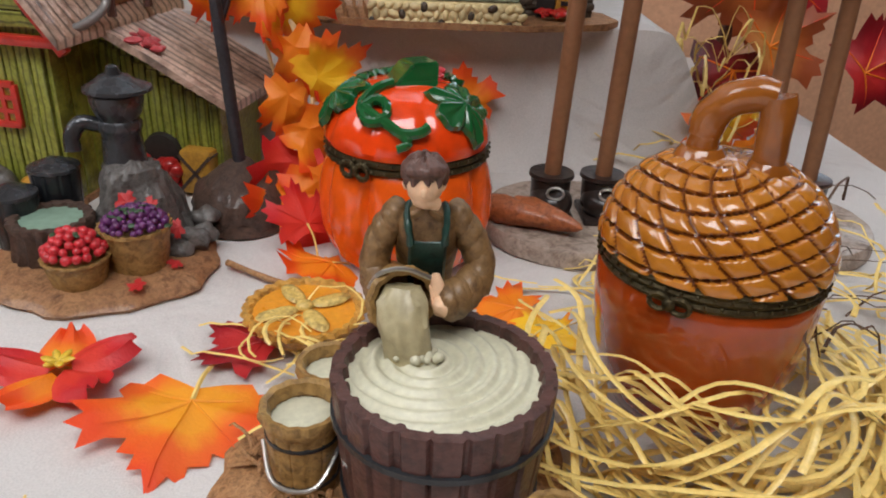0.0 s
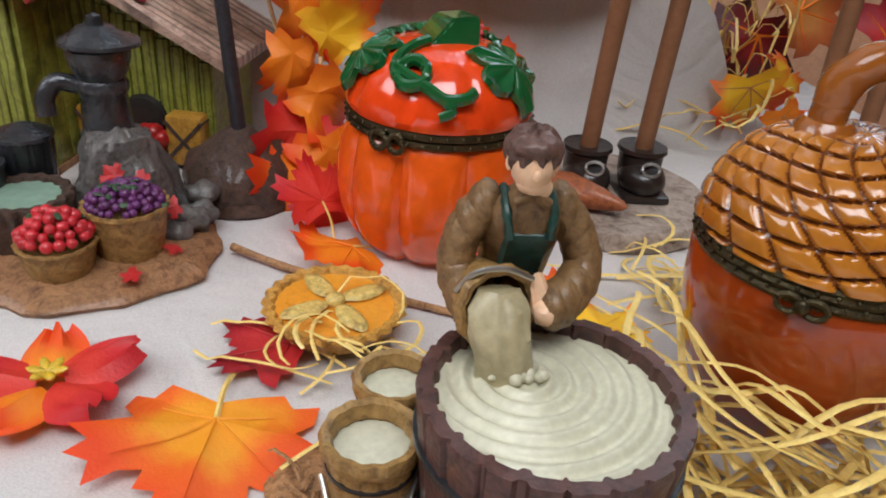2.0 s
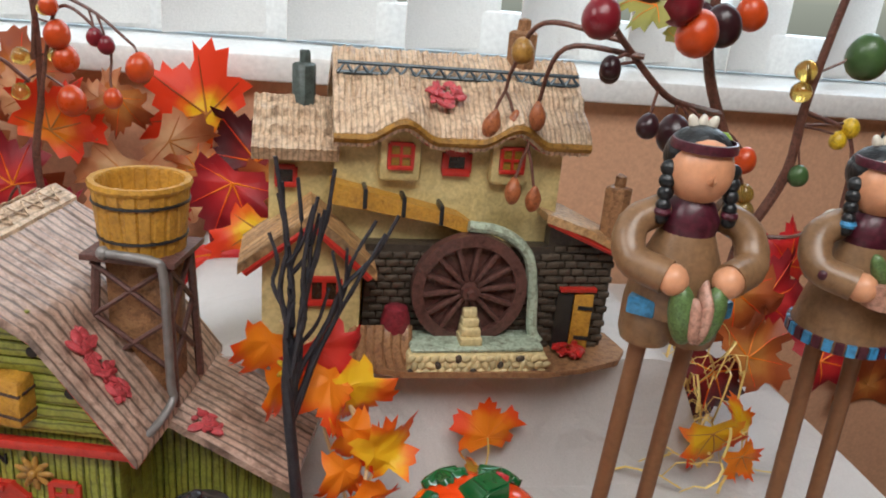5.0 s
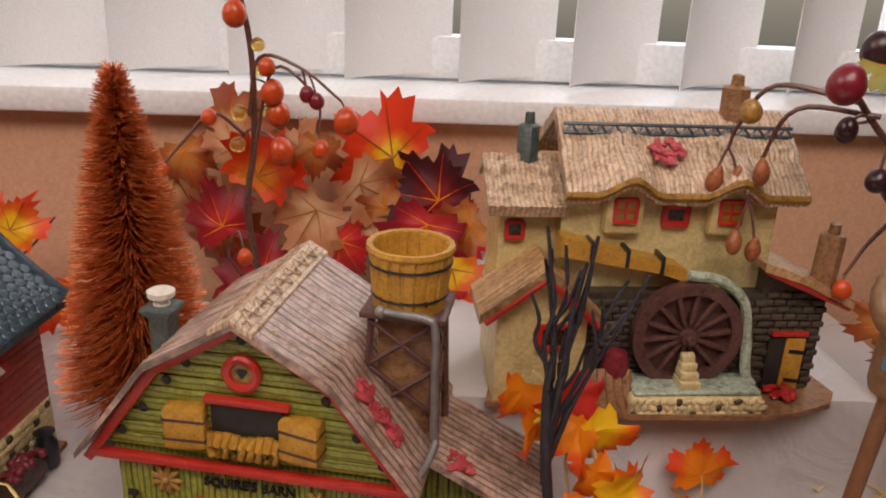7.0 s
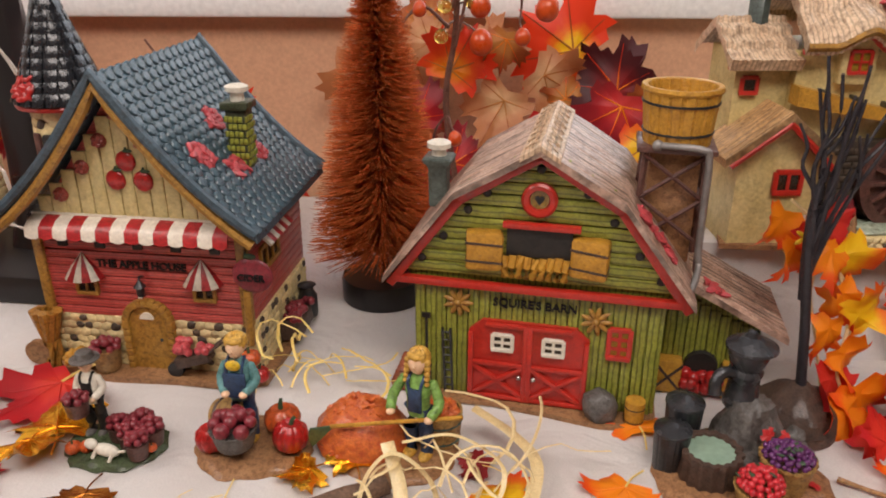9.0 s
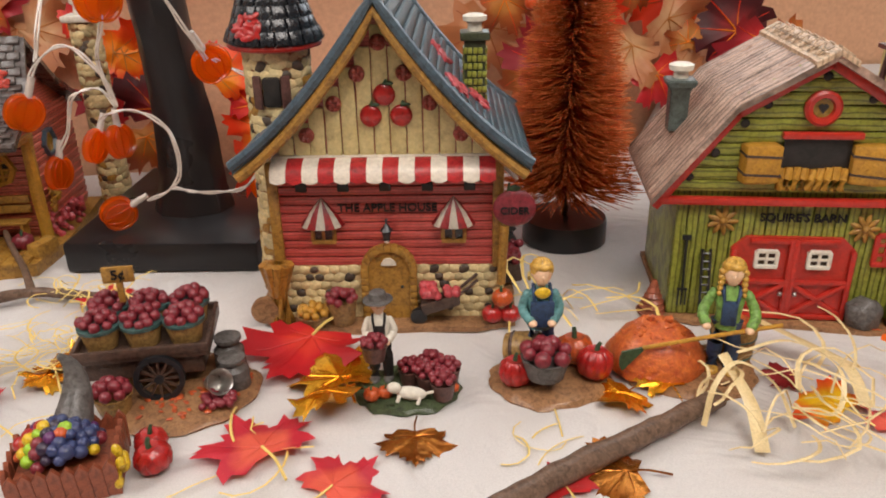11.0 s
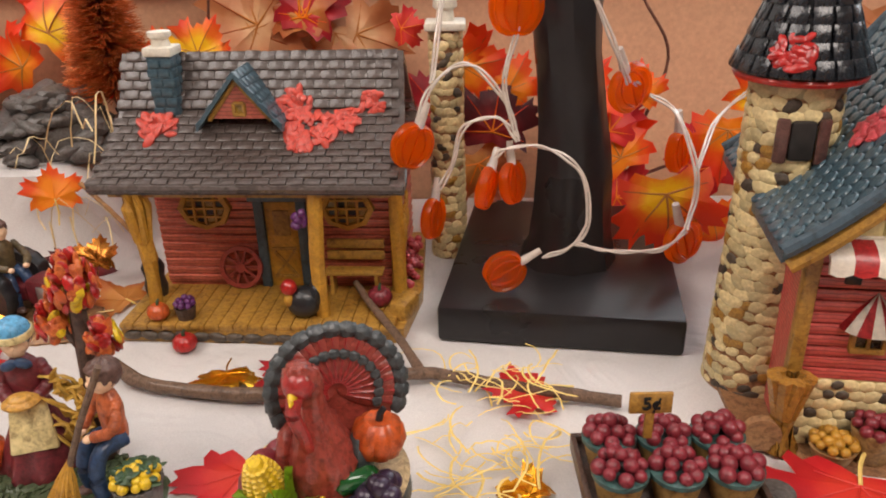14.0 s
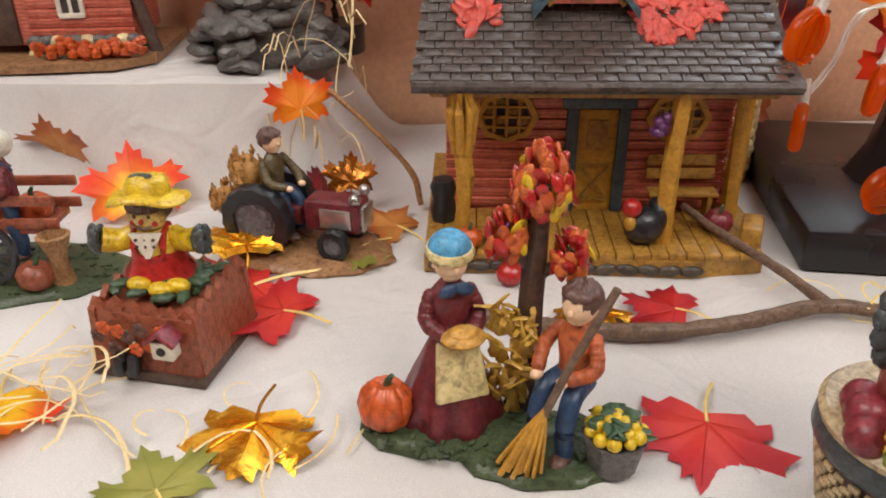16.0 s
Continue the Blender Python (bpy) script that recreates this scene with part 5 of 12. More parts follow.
def plank_wall(parent, x0, x1, z0, z1, y, n, upright, material, top=None, thick=0.0022, name="plank"):
    """Boards side by side; top(x) or the half width at z cuts them to a gable."""
    for i in range(n):
        bm = B()
        if upright:
            w = (x1 - x0) / n
            xa = x0 + w * i
            zt = z1 if top is None else min(top(xa + w * 0.5), z1)
            if zt <= z0 + 0.001:
                bm.free()
                continue
            box(bm, w * 0.93, thick, zt - z0, xa + w / 2, y, (z0 + zt) / 2, bevel=0.0004)
        else:
            h = (z1 - z0) / n
            za = z0 + h * i
            half = (x1 - x0) / 2 if top is None else top(za + h * 0.5)
            if half < 0.002:
                bm.free()
                continue
            box(bm, half * 2, thick, h * 0.90, (x0 + x1) / 2, y, za + h / 2, bevel=0.0004)
        bmesh.ops.subdivide_edges(bm, edges=[e for e in bm.edges if e.calc_length() > 0.012], cuts=4)
        for v in bm.verts:
            v.co.y += 0.0004 * noise.noise(v.co * 300 + Vector((i * 3.1, 0, 0)))
            v.co.x += 0.0004 * noise.noise(v.co * 260 + Vector((i * 7.7, 2, 0)))
        part(name, bm, material, parent)


def barn():
    t = thing("barn", -0.157, 0.4045, 0, -12.4, "green board ceramic barn with brown gambrel roof and red doors", "miniature house")
    W, D = 0.0665, 0.082
    gam = [(-0.082, 0.077), (-0.043, 0.128), (0.0, 0.1535), (0.043, 0.128), (0.082, 0.077)]
    def half(z):
        if z < 0.128:
            return max(0, 0.082 - (z - 0.077) / 0.051 * 0.039) - 0.006
        return max(0, 0.043 * (0.1535 - z) / 0.0255) - 0.004
    bm = B()
    wall_poly(bm, [(-W, 0), (W, 0), (W, 0.072), (0.072, 0.078), (0.040, 0.124), (0, 0.148), (-0.040, 0.124), (-0.072, 0.078), (-W, 0.072)], D, 0.0015)
    part("wall", bm, "barn_green", t)
    plank_wall(t, -W, W, 0.003, 0.071, 0.0005, 22, True, "barn_green")
    plank_wall(t, -W, W, 0.078, 0.146, 0.0002, 10, False, "barn_green_flat", top=half)
    for k in range(8):
        bm = B()
        box(bm, 0.0024, 0.0095, 0.068, W + 0.0008, 0.006 + k * 0.0102, 0.037, bevel=0.0004)
        part("plank", bm, "barn_green", t)
    bm = B()
    roof_sheet(bm, gam, -0.011, D + 0.008, 0.0040, ny=150, nx=7)
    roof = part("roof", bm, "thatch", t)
    bm = B()
    roof_sheet(bm, [(-0.010, 0.1495), (0, 0.1555), (0.010, 0.1495)], -0.0125, D + 0.009, 0.003, ny=90, nx=4, grain=0.0004)
    for k in range(15):
        for s in (-1, 1):
            box(bm, 0.0006, 0.0105, 0.0006, s * 0.0052, -0.006 + k * 0.0062, 0.1534, rx=0, rz=0, ry=s * 31)
            box(bm, 0.0092, 0.0008, 0.0006, s * 0.0052, -0.006 + k * 0.0062, 0.1536, ry=s * 31, rz=38 if k % 2 else -38)
    tagged(part("ridge_cap", bm, "thatch_light", roof, "pale cross-stitched ridge cap"), kind="stuff")
    bm = B()
    line = [(x * 0.965, z - 0.0062) for x, z in gam]
    for (x0, z0), (x1, z1) in zip(line, line[1:]):
        L = math.hypot(x1 - x0, z1 - z0)
        box(bm, L + 0.002, 0.004, 0.0048, (x0 + x1) / 2, -0.0035, (z0 + z1) / 2, ry=-math.degrees(math.atan2(z1 - z0, x1 - x0)), bevel=0.0006)
    box(bm, 0.152, 0.0045, 0.0042, 0, -0.0035, 0.0740, bevel=0.0006)
    part("trim", bm, "barn_red", t, "red gable trim")
    # loft
    bm = B()
    box(bm, 0.034, 0.004, 0.016, 0.001, -0.0005, 0.1005)
    part("loft_opening", bm, "dark", t)
    bm = B()
    box(bm, 0.040, 0.004, 0.0035, 0.002, -0.0035, 0.1105, bevel=0.0006)
    part("loft_lintel", bm, "barn_red", t)
    for sx, r in ((-0.0275, 8), (0.0275, -8)):
        bm = B()
        box(bm, 0.019, 0.010, 0.021, 0, 0, 0, bevel=0.0016)
        bmesh.ops.subdivide_edges(bm, edges=bm.edges[:], cuts=2)
        rough_up(bm, 0.0008, 420)
        bale = part("hay_bale", bm, "yellow_bale", t, at=pose(sx, -0.004, 0.0955, 0, 0, r))
        for zz in (-0.005, 0.005):
            bm = B()
            box(bm, 0.0196, 0.0106, 0.0012, 0, 0, zz, rx=4, ry=4)
            part("strap", bm, "bark", bale)
    bm = B()
    for i in range(9):
        tube(bm, [(-0.016 + i * 0.004, -0.0035, 0.092 + rnd(0, 0.002)), (-0.0165 + i * 0.004, -0.0055, 0.0875), (-0.0168 + i * 0.004 + rnd(-0.001, 0.001), -0.0045, 0.0815)], 0.0022, 7)
    tagged(part("loose_hay", bm, "yellow_bale", t), kind="stuff")
    bm = B()
    lathe(bm, [(0.0048, 0), (0.0092, 0), (0.0092, 0.0025), (0.0078, 0.0036), (0.0055, 0.003), (0.0048, 0)], 36, close=False)
    ring = part("round_window", bm, "barn_red", t, at=pose(0, -0.0012, 0.1245, 90, 0, 0))
    bm = B()
    lathe(bm, [(0.0050, 0.0006), (0.0049, 0.0012), (0.0001, 0.0012)], 24)
    part("pane", bm, "glass_yellow", ring)
    bm = B()
    for s in (-1, 1):
        cyl(bm, 0.0014, 0.0014, 0.0006, s * 0.0011, 0.0008, 0.0012, 12)
    prism(bm, [(-0.0023, 0.0003), (0, -0.0028), (0.0023, 0.0003)], 0.0006, 0, pose(0, 0, 0.0012))
    part("heart", bm, "dark", ring)
    for x, z in ((-0.050, 0.100), (-0.037, 0.116), (-0.027, 0.126), (-0.062, 0.0865), (0.052, 0.098), (0.024, 0.129), (0.0, 0.1405), (0.064, 0.085), (0.038, 0.115)):
        bm = B()
        ball(bm, 0.0024, x, -0.0015, z, sy=0.3)
        part("vent_hole", bm, "dark", t)
    # doors
    for s, x0 in ((-1, -0.0185), (1, 0.0145)):
        bm = B()
        poly = [(-0.0165, 0.003), (0.0165, 0.003), (0.0165, 0.053), (-0.0165, 0.053)]
        poly = [(-0.0165, 0.003), (0.0165, 0.003), (0.0165, 0.053), (-0.009, 0.053), (-0.0165, 0.046)] if s < 0 else [(-0.0165, 0.003), (0.0165, 0.003), (0.0165, 0.046), (0.009, 0.053), (-0.0165, 0.053)]
        wall_poly(bm, poly, 0.003, -0.0028)
        d = part("door", bm, "barn_red", t, at=pose(x0, 0, 0))
        bm = B()
        for z in (0.005, 0.0265, 0.051):
            box(bm, 0.032 if z < 0.05 else 0.022, 0.0018, 0.0030, 0 if z < 0.05 else -s * 0.004, -0.0042, z, bevel=0.0007)
        for e in (-0.0152, 0.0152):
            box(bm, 0.0028, 0.0018, 0.049 if e * s < 0 else 0.042, e, -0.0043, 0.028 if e * s < 0 else 0.0245, bevel=0.0005)
        for r in (34, -34):
            box(bm, 0.036, 0.0024, 0.0028, 0, -0.0038, 0.0157, ry=r, bevel=0.0006)
        part("door_frame", bm, "barn_red", d)
        window(d, -s * 0.0005 - 0.002 * s, -0.0040, 0.0405, 0.0110, 0.0090, "white_paint", "glass_dark", 2, 2, 0.0014)
        bm = B()
        ball(bm, 0.0014, -s * 0.0125, -0.0052, 0.0195)
        part("knob", bm, "silver", d)
    window(t, 0.0465, -0.0022, 0.0465, 0.011, 0.017, "barn_red", "glass_yellow", 2, 3, 0.0018)
    words("SQUIRE'S BARN", 0.0066, pose(0.0005, -0.0021, 0.0640, 90, 0, 0), t)
    for fx, fz in ((-0.0415, 0.0615), (0.0335, 0.0585)):
        bm = B()
        for k in range(9):
            a = k * 40
            vs = ball(bm, 0.0036, 0, 0, 0, sx=1.25, sy=0.35, sz=0.42, u=8, v=6)
            _place(bm, vs, pose(fx, -0.0018, fz, 0, a, 0) @ pose(0.0042, 0, 0))
        ball(bm, 0.0020, fx, -0.0028, fz)
        part("flower_ornament", bm, "ochre", t)
    # tools, rock, barrel, ground
    bm = B()
    tube(bm, [(-0.0595, -0.0020, 0.050), (-0.0590, -0.0030, 0.018)], 0.0008, 6)
    for s in (-1, 0, 1):
        tube(bm, [(-0.0590 + s * 0.002, -0.0032, 0.020), (-0.0590 + s * 0.0022, -0.0034, 0.010)], 0.0005, 5)
    box(bm, 0.0056, 0.0012, 0.001, -0.059, -0.0032, 0.0200)
    box(bm, 0.0048, 0.0014, 0.0028, -0.0596, -0.0022, 0.0515)
    part("pitchfork", bm, "iron", t)
    bm = B()
    for s in (-1, 1):
        tube(bm, [(-0.0480 + s * 0.0022, -0.0020, 0.0445), (-0.0460 + s * 0.0022, -0.0040, 0.004)], 0.0008, 6)
    for k in range(8):
        q = k / 8
        tube(bm, [(-0.0502 + 0.002 * q, -0.0022 - 0.002 * q, 0.042 - q * 0.038), (-0.0458 + 0.002 * q, -0.0022 - 0.002 * q, 0.042 - q * 0.038)], 0.0006, 5)
    part("ladder", bm, "iron", t)
    bm = B()
    ico(bm, 0.0098, 0.0395, -0.0080, 0.009, sx=1.0, sy=0.8, sz=1.1, d=3)
    rough_up(bm, 0.0025, 170)
    part("rock", bm, "rock", t)
    b = staved(t, "barrel", 0.0580, -0.0078, 0.001, 0.0052, 0.0054, 0.0155, 12, "yellow_bale", "iron", "yellow_bale", 0.97)
    bm = B()
    prism(bm, [(-0.068, -0.003), (-0.052, -0.010), (-0.02, -0.0075), (0.01, -0.011), (0.04, -0.0165), (0.066, -0.0135), (0.070, 0.0), (0.069, 0.088), (-0.069, 0.088)], 0.003, 0)
    rough_up(bm, 0.001, 200)
    part("ground", bm, "soil", t)
    # pine cone shrub at the corner
    bm = B()
    for k in range(6):
        lathe(bm, [(0.0085 - 0.0013 * k, 0.001 + k * 0.0032), (0.0092 - 0.0013 * k, 0.0022 + k * 0.0032), (0.004 - 0.0005 * k, 0.0055 + k * 0.0032)], 18, x=-0.0735, y=0.004)
    part("cone_shrub", bm, "terracotta", t)
    # lean-to
    bm = B()
    wall_poly(bm, [(W, 0), (0.124, 0), (0.124, 0.046), (W, 0.072)], D - 0.042, 0.036)
    lean = part("lean_to", bm, "barn_green", t)
    for k in range(10):
        bm = B()
        zt = 0.072 - 0.026 * (k + 0.5) / 10 - 0.004
        box(bm, 0.0052, 0.0022, zt - 0.003, W + 0.0032 + k * 0.00575, 0.0352, (zt + 0.003) / 2, bevel=0.0004)
        part("plank", bm, "barn_green", lean)
    bm = B()
    roof_sheet(bm, [(0.060, 0.0855), (0.095, 0.0685), (0.136, 0.0475)], 0.022, D + 0.004, 0.0042, ny=100, nx=8, seed=3.0)
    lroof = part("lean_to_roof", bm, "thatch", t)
    bm = B()
    lathe(bm, [(0.0010, 0), (0.0098, 0), (0.0090, 0.004), (0.0085, 0.004), (0.0010, 0.004)], 30)
    part("opening", bm, "dark", lean, at=pose(0.0945, 0.0352, 0.0185, 90, 0, 0))
    for i in range(16):
        bm = B()
        ico(bm, rnd(0.0034, 0.0046), d=2)
        part("heaped_apple", bm, "tomato", lean, at=pose(0.0945 + rnd(-0.010, 0.010), 0.030 + rnd(-0.004, 0.002), 0.0045 + rnd(0, 0.010)))
    for bx in (0.0765, 0.1135):
        bm = B()
        box(bm, 0.0150, 0.010, 0.021, 0, 0, 0.0115, bevel=0.0014)
        bale = part("hay_bale", bm, "yellow_bale", lean, at=pose(bx, 0.031, 0.001))
        bm = B()
        for r in (48, -48):
            box(bm, 0.0225, 0.0108, 0.0015, 0, 0, 0.0115, ry=r)
        part("strap", bm, "bark", bale)
    # ivy
    for px, py, pz, rr, n, sd in ((0.060, 0.003, 0.106, 0.006, 26, 1), (0.053, 0.004, 0.1155, 0.005, 18, 2), (0.066, 0.004, 0.0975, 0.005, 18, 3)):
        bm = B()
        ivy_patch(bm, 0, 0, 0, rr, n, sd)
        part("ivy", bm, "pink_leaf", roof, at=pose(px, py + 0.004, pz + 0.0002, 0, 52, 0))
    bm = B()
    ivy_patch(bm, 0, 0, 0, 0.007, 18, 8)
    part("ivy", bm, "pink_leaf", lroof, at=pose(0.094, 0.030, 0.0695, 0, 27, 0))
    # chimney
    bm = B()
    lathe(bm, [(0.0072, 0.100), (0.0078, 0.124), (0.0118, 0.1275), (0.0118, 0.1300), (0.0080, 0.1305), (0.001, 0.1305)], 4)
    bmesh.ops.bevel(bm, geom=bm.edges[:], offset=0.0006, segments=2, affect="EDGES")
    ch = part("chimney", bm, "grey_brick", t, at=pose(-0.0630, 0.0450, 0, 0, 0, 45))
    bm = B()
    lathe(bm, [(0.0045, 0.1295), (0.0040, 0.134), (0.0068, 0.1350), (0.0070, 0.1378), (0.0050, 0.1388), (0.001, 0.1390)], 22)
    part("chimney_pot", bm, "white_paint", ch)
    # water tower
    bm = B()
    box(bm, 0.040, 0.034, 0.0028, 0.0658, 0.0406, 0.1465, bevel=0.0006)
    tw = part("water_tower", bm, "mill_wheel", t, "dark brown braced tower")
    for sx in (-1, 1):
        for sy in (-1, 1):
            bm = B()
            tube(bm, [(0.0658 + sx * 0.0175, 0.0406 + sy * 0.0145, 0.080 if sx > 0 else 0.098), (0.0658 + sx * 0.0150, 0.0406 + sy * 0.0120, 0.146)], 0.0019, 6)
            part("leg", bm, "mill_wheel", tw)
    for x0, y0, x1, y1 in ((-1, -1, 1, -1), (1, -1, 1, 1)):
        for za, zb in ((0.096, 0.120), (0.120, 0.096), (0.120, 0.144), (0.144, 0.120)):
            bm = B()
            tube(bm, [(0.0658 + x0 * 0.0165, 0.0406 + y0 * 0.0140, za), (0.0658 + x1 * 0.0155, 0.0406 + y1 * 0.0125, zb)], 0.0012, 6)
            part("brace", bm, "mill_wheel", tw)
    bm = B()
    box(bm, 0.026, 0.021, 0.062, 0.0658, 0.0416, 0.114, bevel=0.001)
    part("tower_core", bm, "soil", tw)
    tubw = staved(t, "water_tub", 0.0658, 0.0406, 0.1479, 0.0172, 0.0198, 0.0290, 20, "yellow_bale", "iron", "yellow_bale", 0.55, "yellow staved water tub with black hoops")
    bm = B()
    lathe(bm, [(0.0172, 0.0262), (0.0200, 0.0266), (0.0207, 0.0280), (0.0202, 0.0298), (0.0178, 0.0296), (0.0170, 0.0275)], 60, wob=lambda a, q: 1 + 0.015 * math.sin(a * 20), close=False)
    part("rim", bm, "yellow_bale", tubw)
    bm = B()
    tube(bm, spline([(0.0560, 0.0245, 0.1490), (0.0650, 0.0225, 0.1495), (0.0775, 0.0215, 0.1490), (0.0815, 0.0220, 0.1440), (0.0822, 0.0225, 0.1180), (0.0828, 0.0225, 0.0930), (0.0838, 0.0215, 0.0855), (0.0815, 0.0110, 0.0800), (0.0780, 0.0000, 0.0775)], 8), 0.0019, 12)
    ball(bm, 0.0030, 0.0560, 0.0245, 0.1490)
    part("drain_pipe", bm, "pipe_pewter", t, "dull pewter drain pipe", at=pose(0, 0, 0))
    return t


barn()


def mill():
    t = thing("water_mill", 0.055, 0.462, 0.0735, 1.5, "cream ceramic water mill with thatched roof and brown wheel", "miniature house")
    z0 = -0.0735
    def Z(z):
        return z + z0
    # main wall
    bm = B()
    wall_poly(bm, [(-0.058, 0), (0.060, 0), (0.060, Z(0.186)), (-0.058, Z(0.186))], 0.065, 0.022)
    part("wall", bm, "cream", t)
    bm = B()
    # thatch in two courses with two eyebrow dormers
    def brow(x):
        b = 0
        for cx in (-0.026, 0.031):
            d = abs(x - cx) / 0.0185
            if d < 1:
                b = max(b, 0.5 + 0.5 * math.cos(math.pi * d))
        return b
    n, m = 230, 44
    grid = []
    for i in range(n + 1):
        x = -0.0595 + 0.130 * i / n
        row = []
        for j in range(m + 1):
            q = j / m
            y = 0.0105 + 0.087 * q
            b = brow(x)
            z = Z(0.1945) + 0.0275 * (1 - abs(q - 0.5) * 2) ** 0.9
            lift = 0.0092 * b * max(0, 1 - q / 0.40)
            ragged = 0.030 * noise.noise(Vector((x * 70, 3, 0))) + 0.012 * noise.noise(Vector((x * 420, 8, 0)))
            step = 0.0034 if q > 0.215 + ragged + 0.05 * b else 0.0
            step += 0.0026 if q > 0.385 + 0.6 * ragged else 0.0
            straw = 0.0013 * noise.noise(Vector((x * 640, q * 9, 1))) + 0.0006 * noise.noise(Vector((x * 1300, q * 16, 4))) + 0.0008 * noise.noise(Vector((x * 90, q * 12, 7)))
            z += lift + step + straw
            if q < 0.05:
                z -= 0.0022 * (1 - q / 0.05)
            row.append(bm.verts.new((x + 0.0006 * noise.noise(Vector((x * 300, q * 20, 2))), y - 0.005 * b * max(0, 1 - q / 0.4) - 0.0006 * noise.noise(Vector((x * 700, 1, q * 3))), z)))
        grid.append(row)
    low = [[bm.verts.new((v.co.x, v.co.y + (0.0015 if j == 0 else 0), v.co.z - 0.0068)) for j, v in enumerate(row)] for row in grid]
    for i in range(n):
        for j in range(m):
            bm.faces.new((grid[i][j], grid[i + 1][j], grid[i + 1][j + 1], grid[i][j + 1]))
        bm.faces.new((grid[i][0], low[i][0], low[i + 1][0], grid[i + 1][0]))
        bm.faces.new((low[i][0], low[i][6], low[i + 1][6], low[i + 1][0]))
        bm.faces.new((grid[i][m], grid[i + 1][m], low[i + 1][m], low[i][m]))
    for i in (0, n):
        for j in range(m):
            bm.faces.new((grid[i][j], grid[i][j + 1], low[i][j + 1], low[i][j]))
    bmesh.ops.recalc_face_normals(bm, faces=bm.faces[:])
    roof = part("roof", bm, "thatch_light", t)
    bm = B()
    for s in (-1, 1):
        tube(bm, [(-0.0575 + k * 0.0126, 0.0385, Z(0.2195) + s * 0.0024) for k in range(11)], 0.0011, 6)
    for k in range(16):
        tube(bm, [(-0.0575 + k * 0.0079, 0.0372, Z(0.2172)), (-0.0535 + k * 0.0079, 0.0390, Z(0.2218)), (-0.0496 + k * 0.0079, 0.0372, Z(0.2172))], 0.0009, 5)
    part("ridge_binding", bm, "blue_trim", roof, "blue-grey plaited ridge binding")
    bm = B()
    ivy_patch(bm, 0, 0, 0, 0.0085, 44, 21, s=0.0028)
    part("ivy", bm, "pink_leaf", roof, at=pose(-0.004, 0.0255, Z(0.2100), 36, 0, 0))
    bm = B()
    tube(bm, [(-0.0585 + 0.00112 * k, 0.0165 - 0.004 * brow(-0.0585 + 0.00112 * k), Z(0.1868) + 0.0092 * brow(-0.0585 + 0.00112 * k)) for k in range(115)], 0.0021, 6)
    part("eave_trim", bm, "barn_red", t, "red line under the eaves")
    bm = B()
    rows = [[bm.verts.new((-0.0595 + 0.00112 * k, 0.0095 - 0.005 * brow(-0.0595 + 0.00112 * k) + dy + 0.0004 * noise.noise(Vector((k * 0.9, dz * 900, 0))), Z(0.1897) + 0.0092 * brow(-0.0595 + 0.00112 * k) + dz)) for k in range(117)] for dy, dz in ((0.004, 0.0030), (0.0004, 0.0022), (-0.0004, 0.0), (0.0012, -0.0022), (0.006, -0.0028))]
    for ra, rb in zip(rows, rows[1:]):
        for k in range(116):
            bm.faces.new((ra[k], ra[k + 1], rb[k + 1], rb[k]))
    part("thatch_edge", bm, "ochre", roof, "ochre cut edge of the thatch")
    for cx in (-0.026, 0.031):
        bm = B()
        box(bm, 0.0215, 0.008, 0.030, cx, 0.0195, Z(0.1825), bevel=0.003)
        dm = part("dormer", bm, "cream", t)
        window(dm, cx, 0.0150, Z(0.1812), 0.0115, 0.0120, "barn_red", "glass_yellow", 2, 2, 0.0013)
    window(t, 0.0035, 0.0208, Z(0.1775), 0.0120, 0.0100, "barn_red", "glass_dark", 1, 1, 0.0024)
    # chimneys
    for cx, cy, zb, zt, r, mm in ((0.040, 0.0520, 0.205, 0.2450, 0.0060, "soil"), (-0.073, 0.052, 0.190, 0.2215, 0.0047, "grey_brick"), (0.0935, 0.020, 0.135, 0.171, 0.0055, "soil")):
        bm = B()
        lathe(bm, [(r * 1.3, Z(zb)), (r * 1.3, Z(zt - 0.004)), (r * 1.1, Z(zt - 0.003)), (r * 0.6, Z(zt - 0.0025)), (r * 0.55, Z(zt + 0.003)), (r * 0.3, Z(zt + 0.0035))], 8)
        rough_up(bm, 0.0012, 400)
        part("chimney", bm, mm, t, at=pose(cx, cy, 0))
    # tower at the left with its own thatch
    bm = B()
    wall_poly(bm, [(-0.090, 0), (-0.052, 0), (-0.052, Z(0.184)), (-0.090, Z(0.184))], 0.042, 0.030)
    part("side_tower", bm, "cream", t)
    bm = B()
    rows = []
    for j in range(49):
        q = j / 48
        y = 0.020 + 0.062 * q
        
        rows.append([(bm.verts.new((-0.098 + 0.0005 * i, y - (0.003 if j == 0 else 0), Z(0.1820) + 0.0032 * (int(q * 6 + 0.5 * noise.noise(Vector((i * 0.11, 2, 0)))) - q * 6) * (q < 0.5) + 0.0205 * (1 - abs(q - 0.5) * 2) ** 0.9 + 0.0010 * noise.noise(Vector((i * 0.31, q * 9, 5))))), bm.verts.new((-0.098 + 0.0005 * i, y, Z(0.1755) + 0.0205 * (1 - abs(q - 0.5) * 2) ** 0.9))) for i in range(85)])
    for a, b in zip(rows, rows[1:]):
        for i in range(84):
            bm.faces.new((a[i][0], a[i + 1][0], b[i + 1][0], b[i][0]))
        for i in (0, 84):
            bm.faces.new((a[i][0], b[i][0], b[i][1], a[i][1]))
    for i in range(84):
        bm.faces.new((rows[0][i][0], rows[0][i][1], rows[0][i + 1][1], rows[0][i + 1][0]))
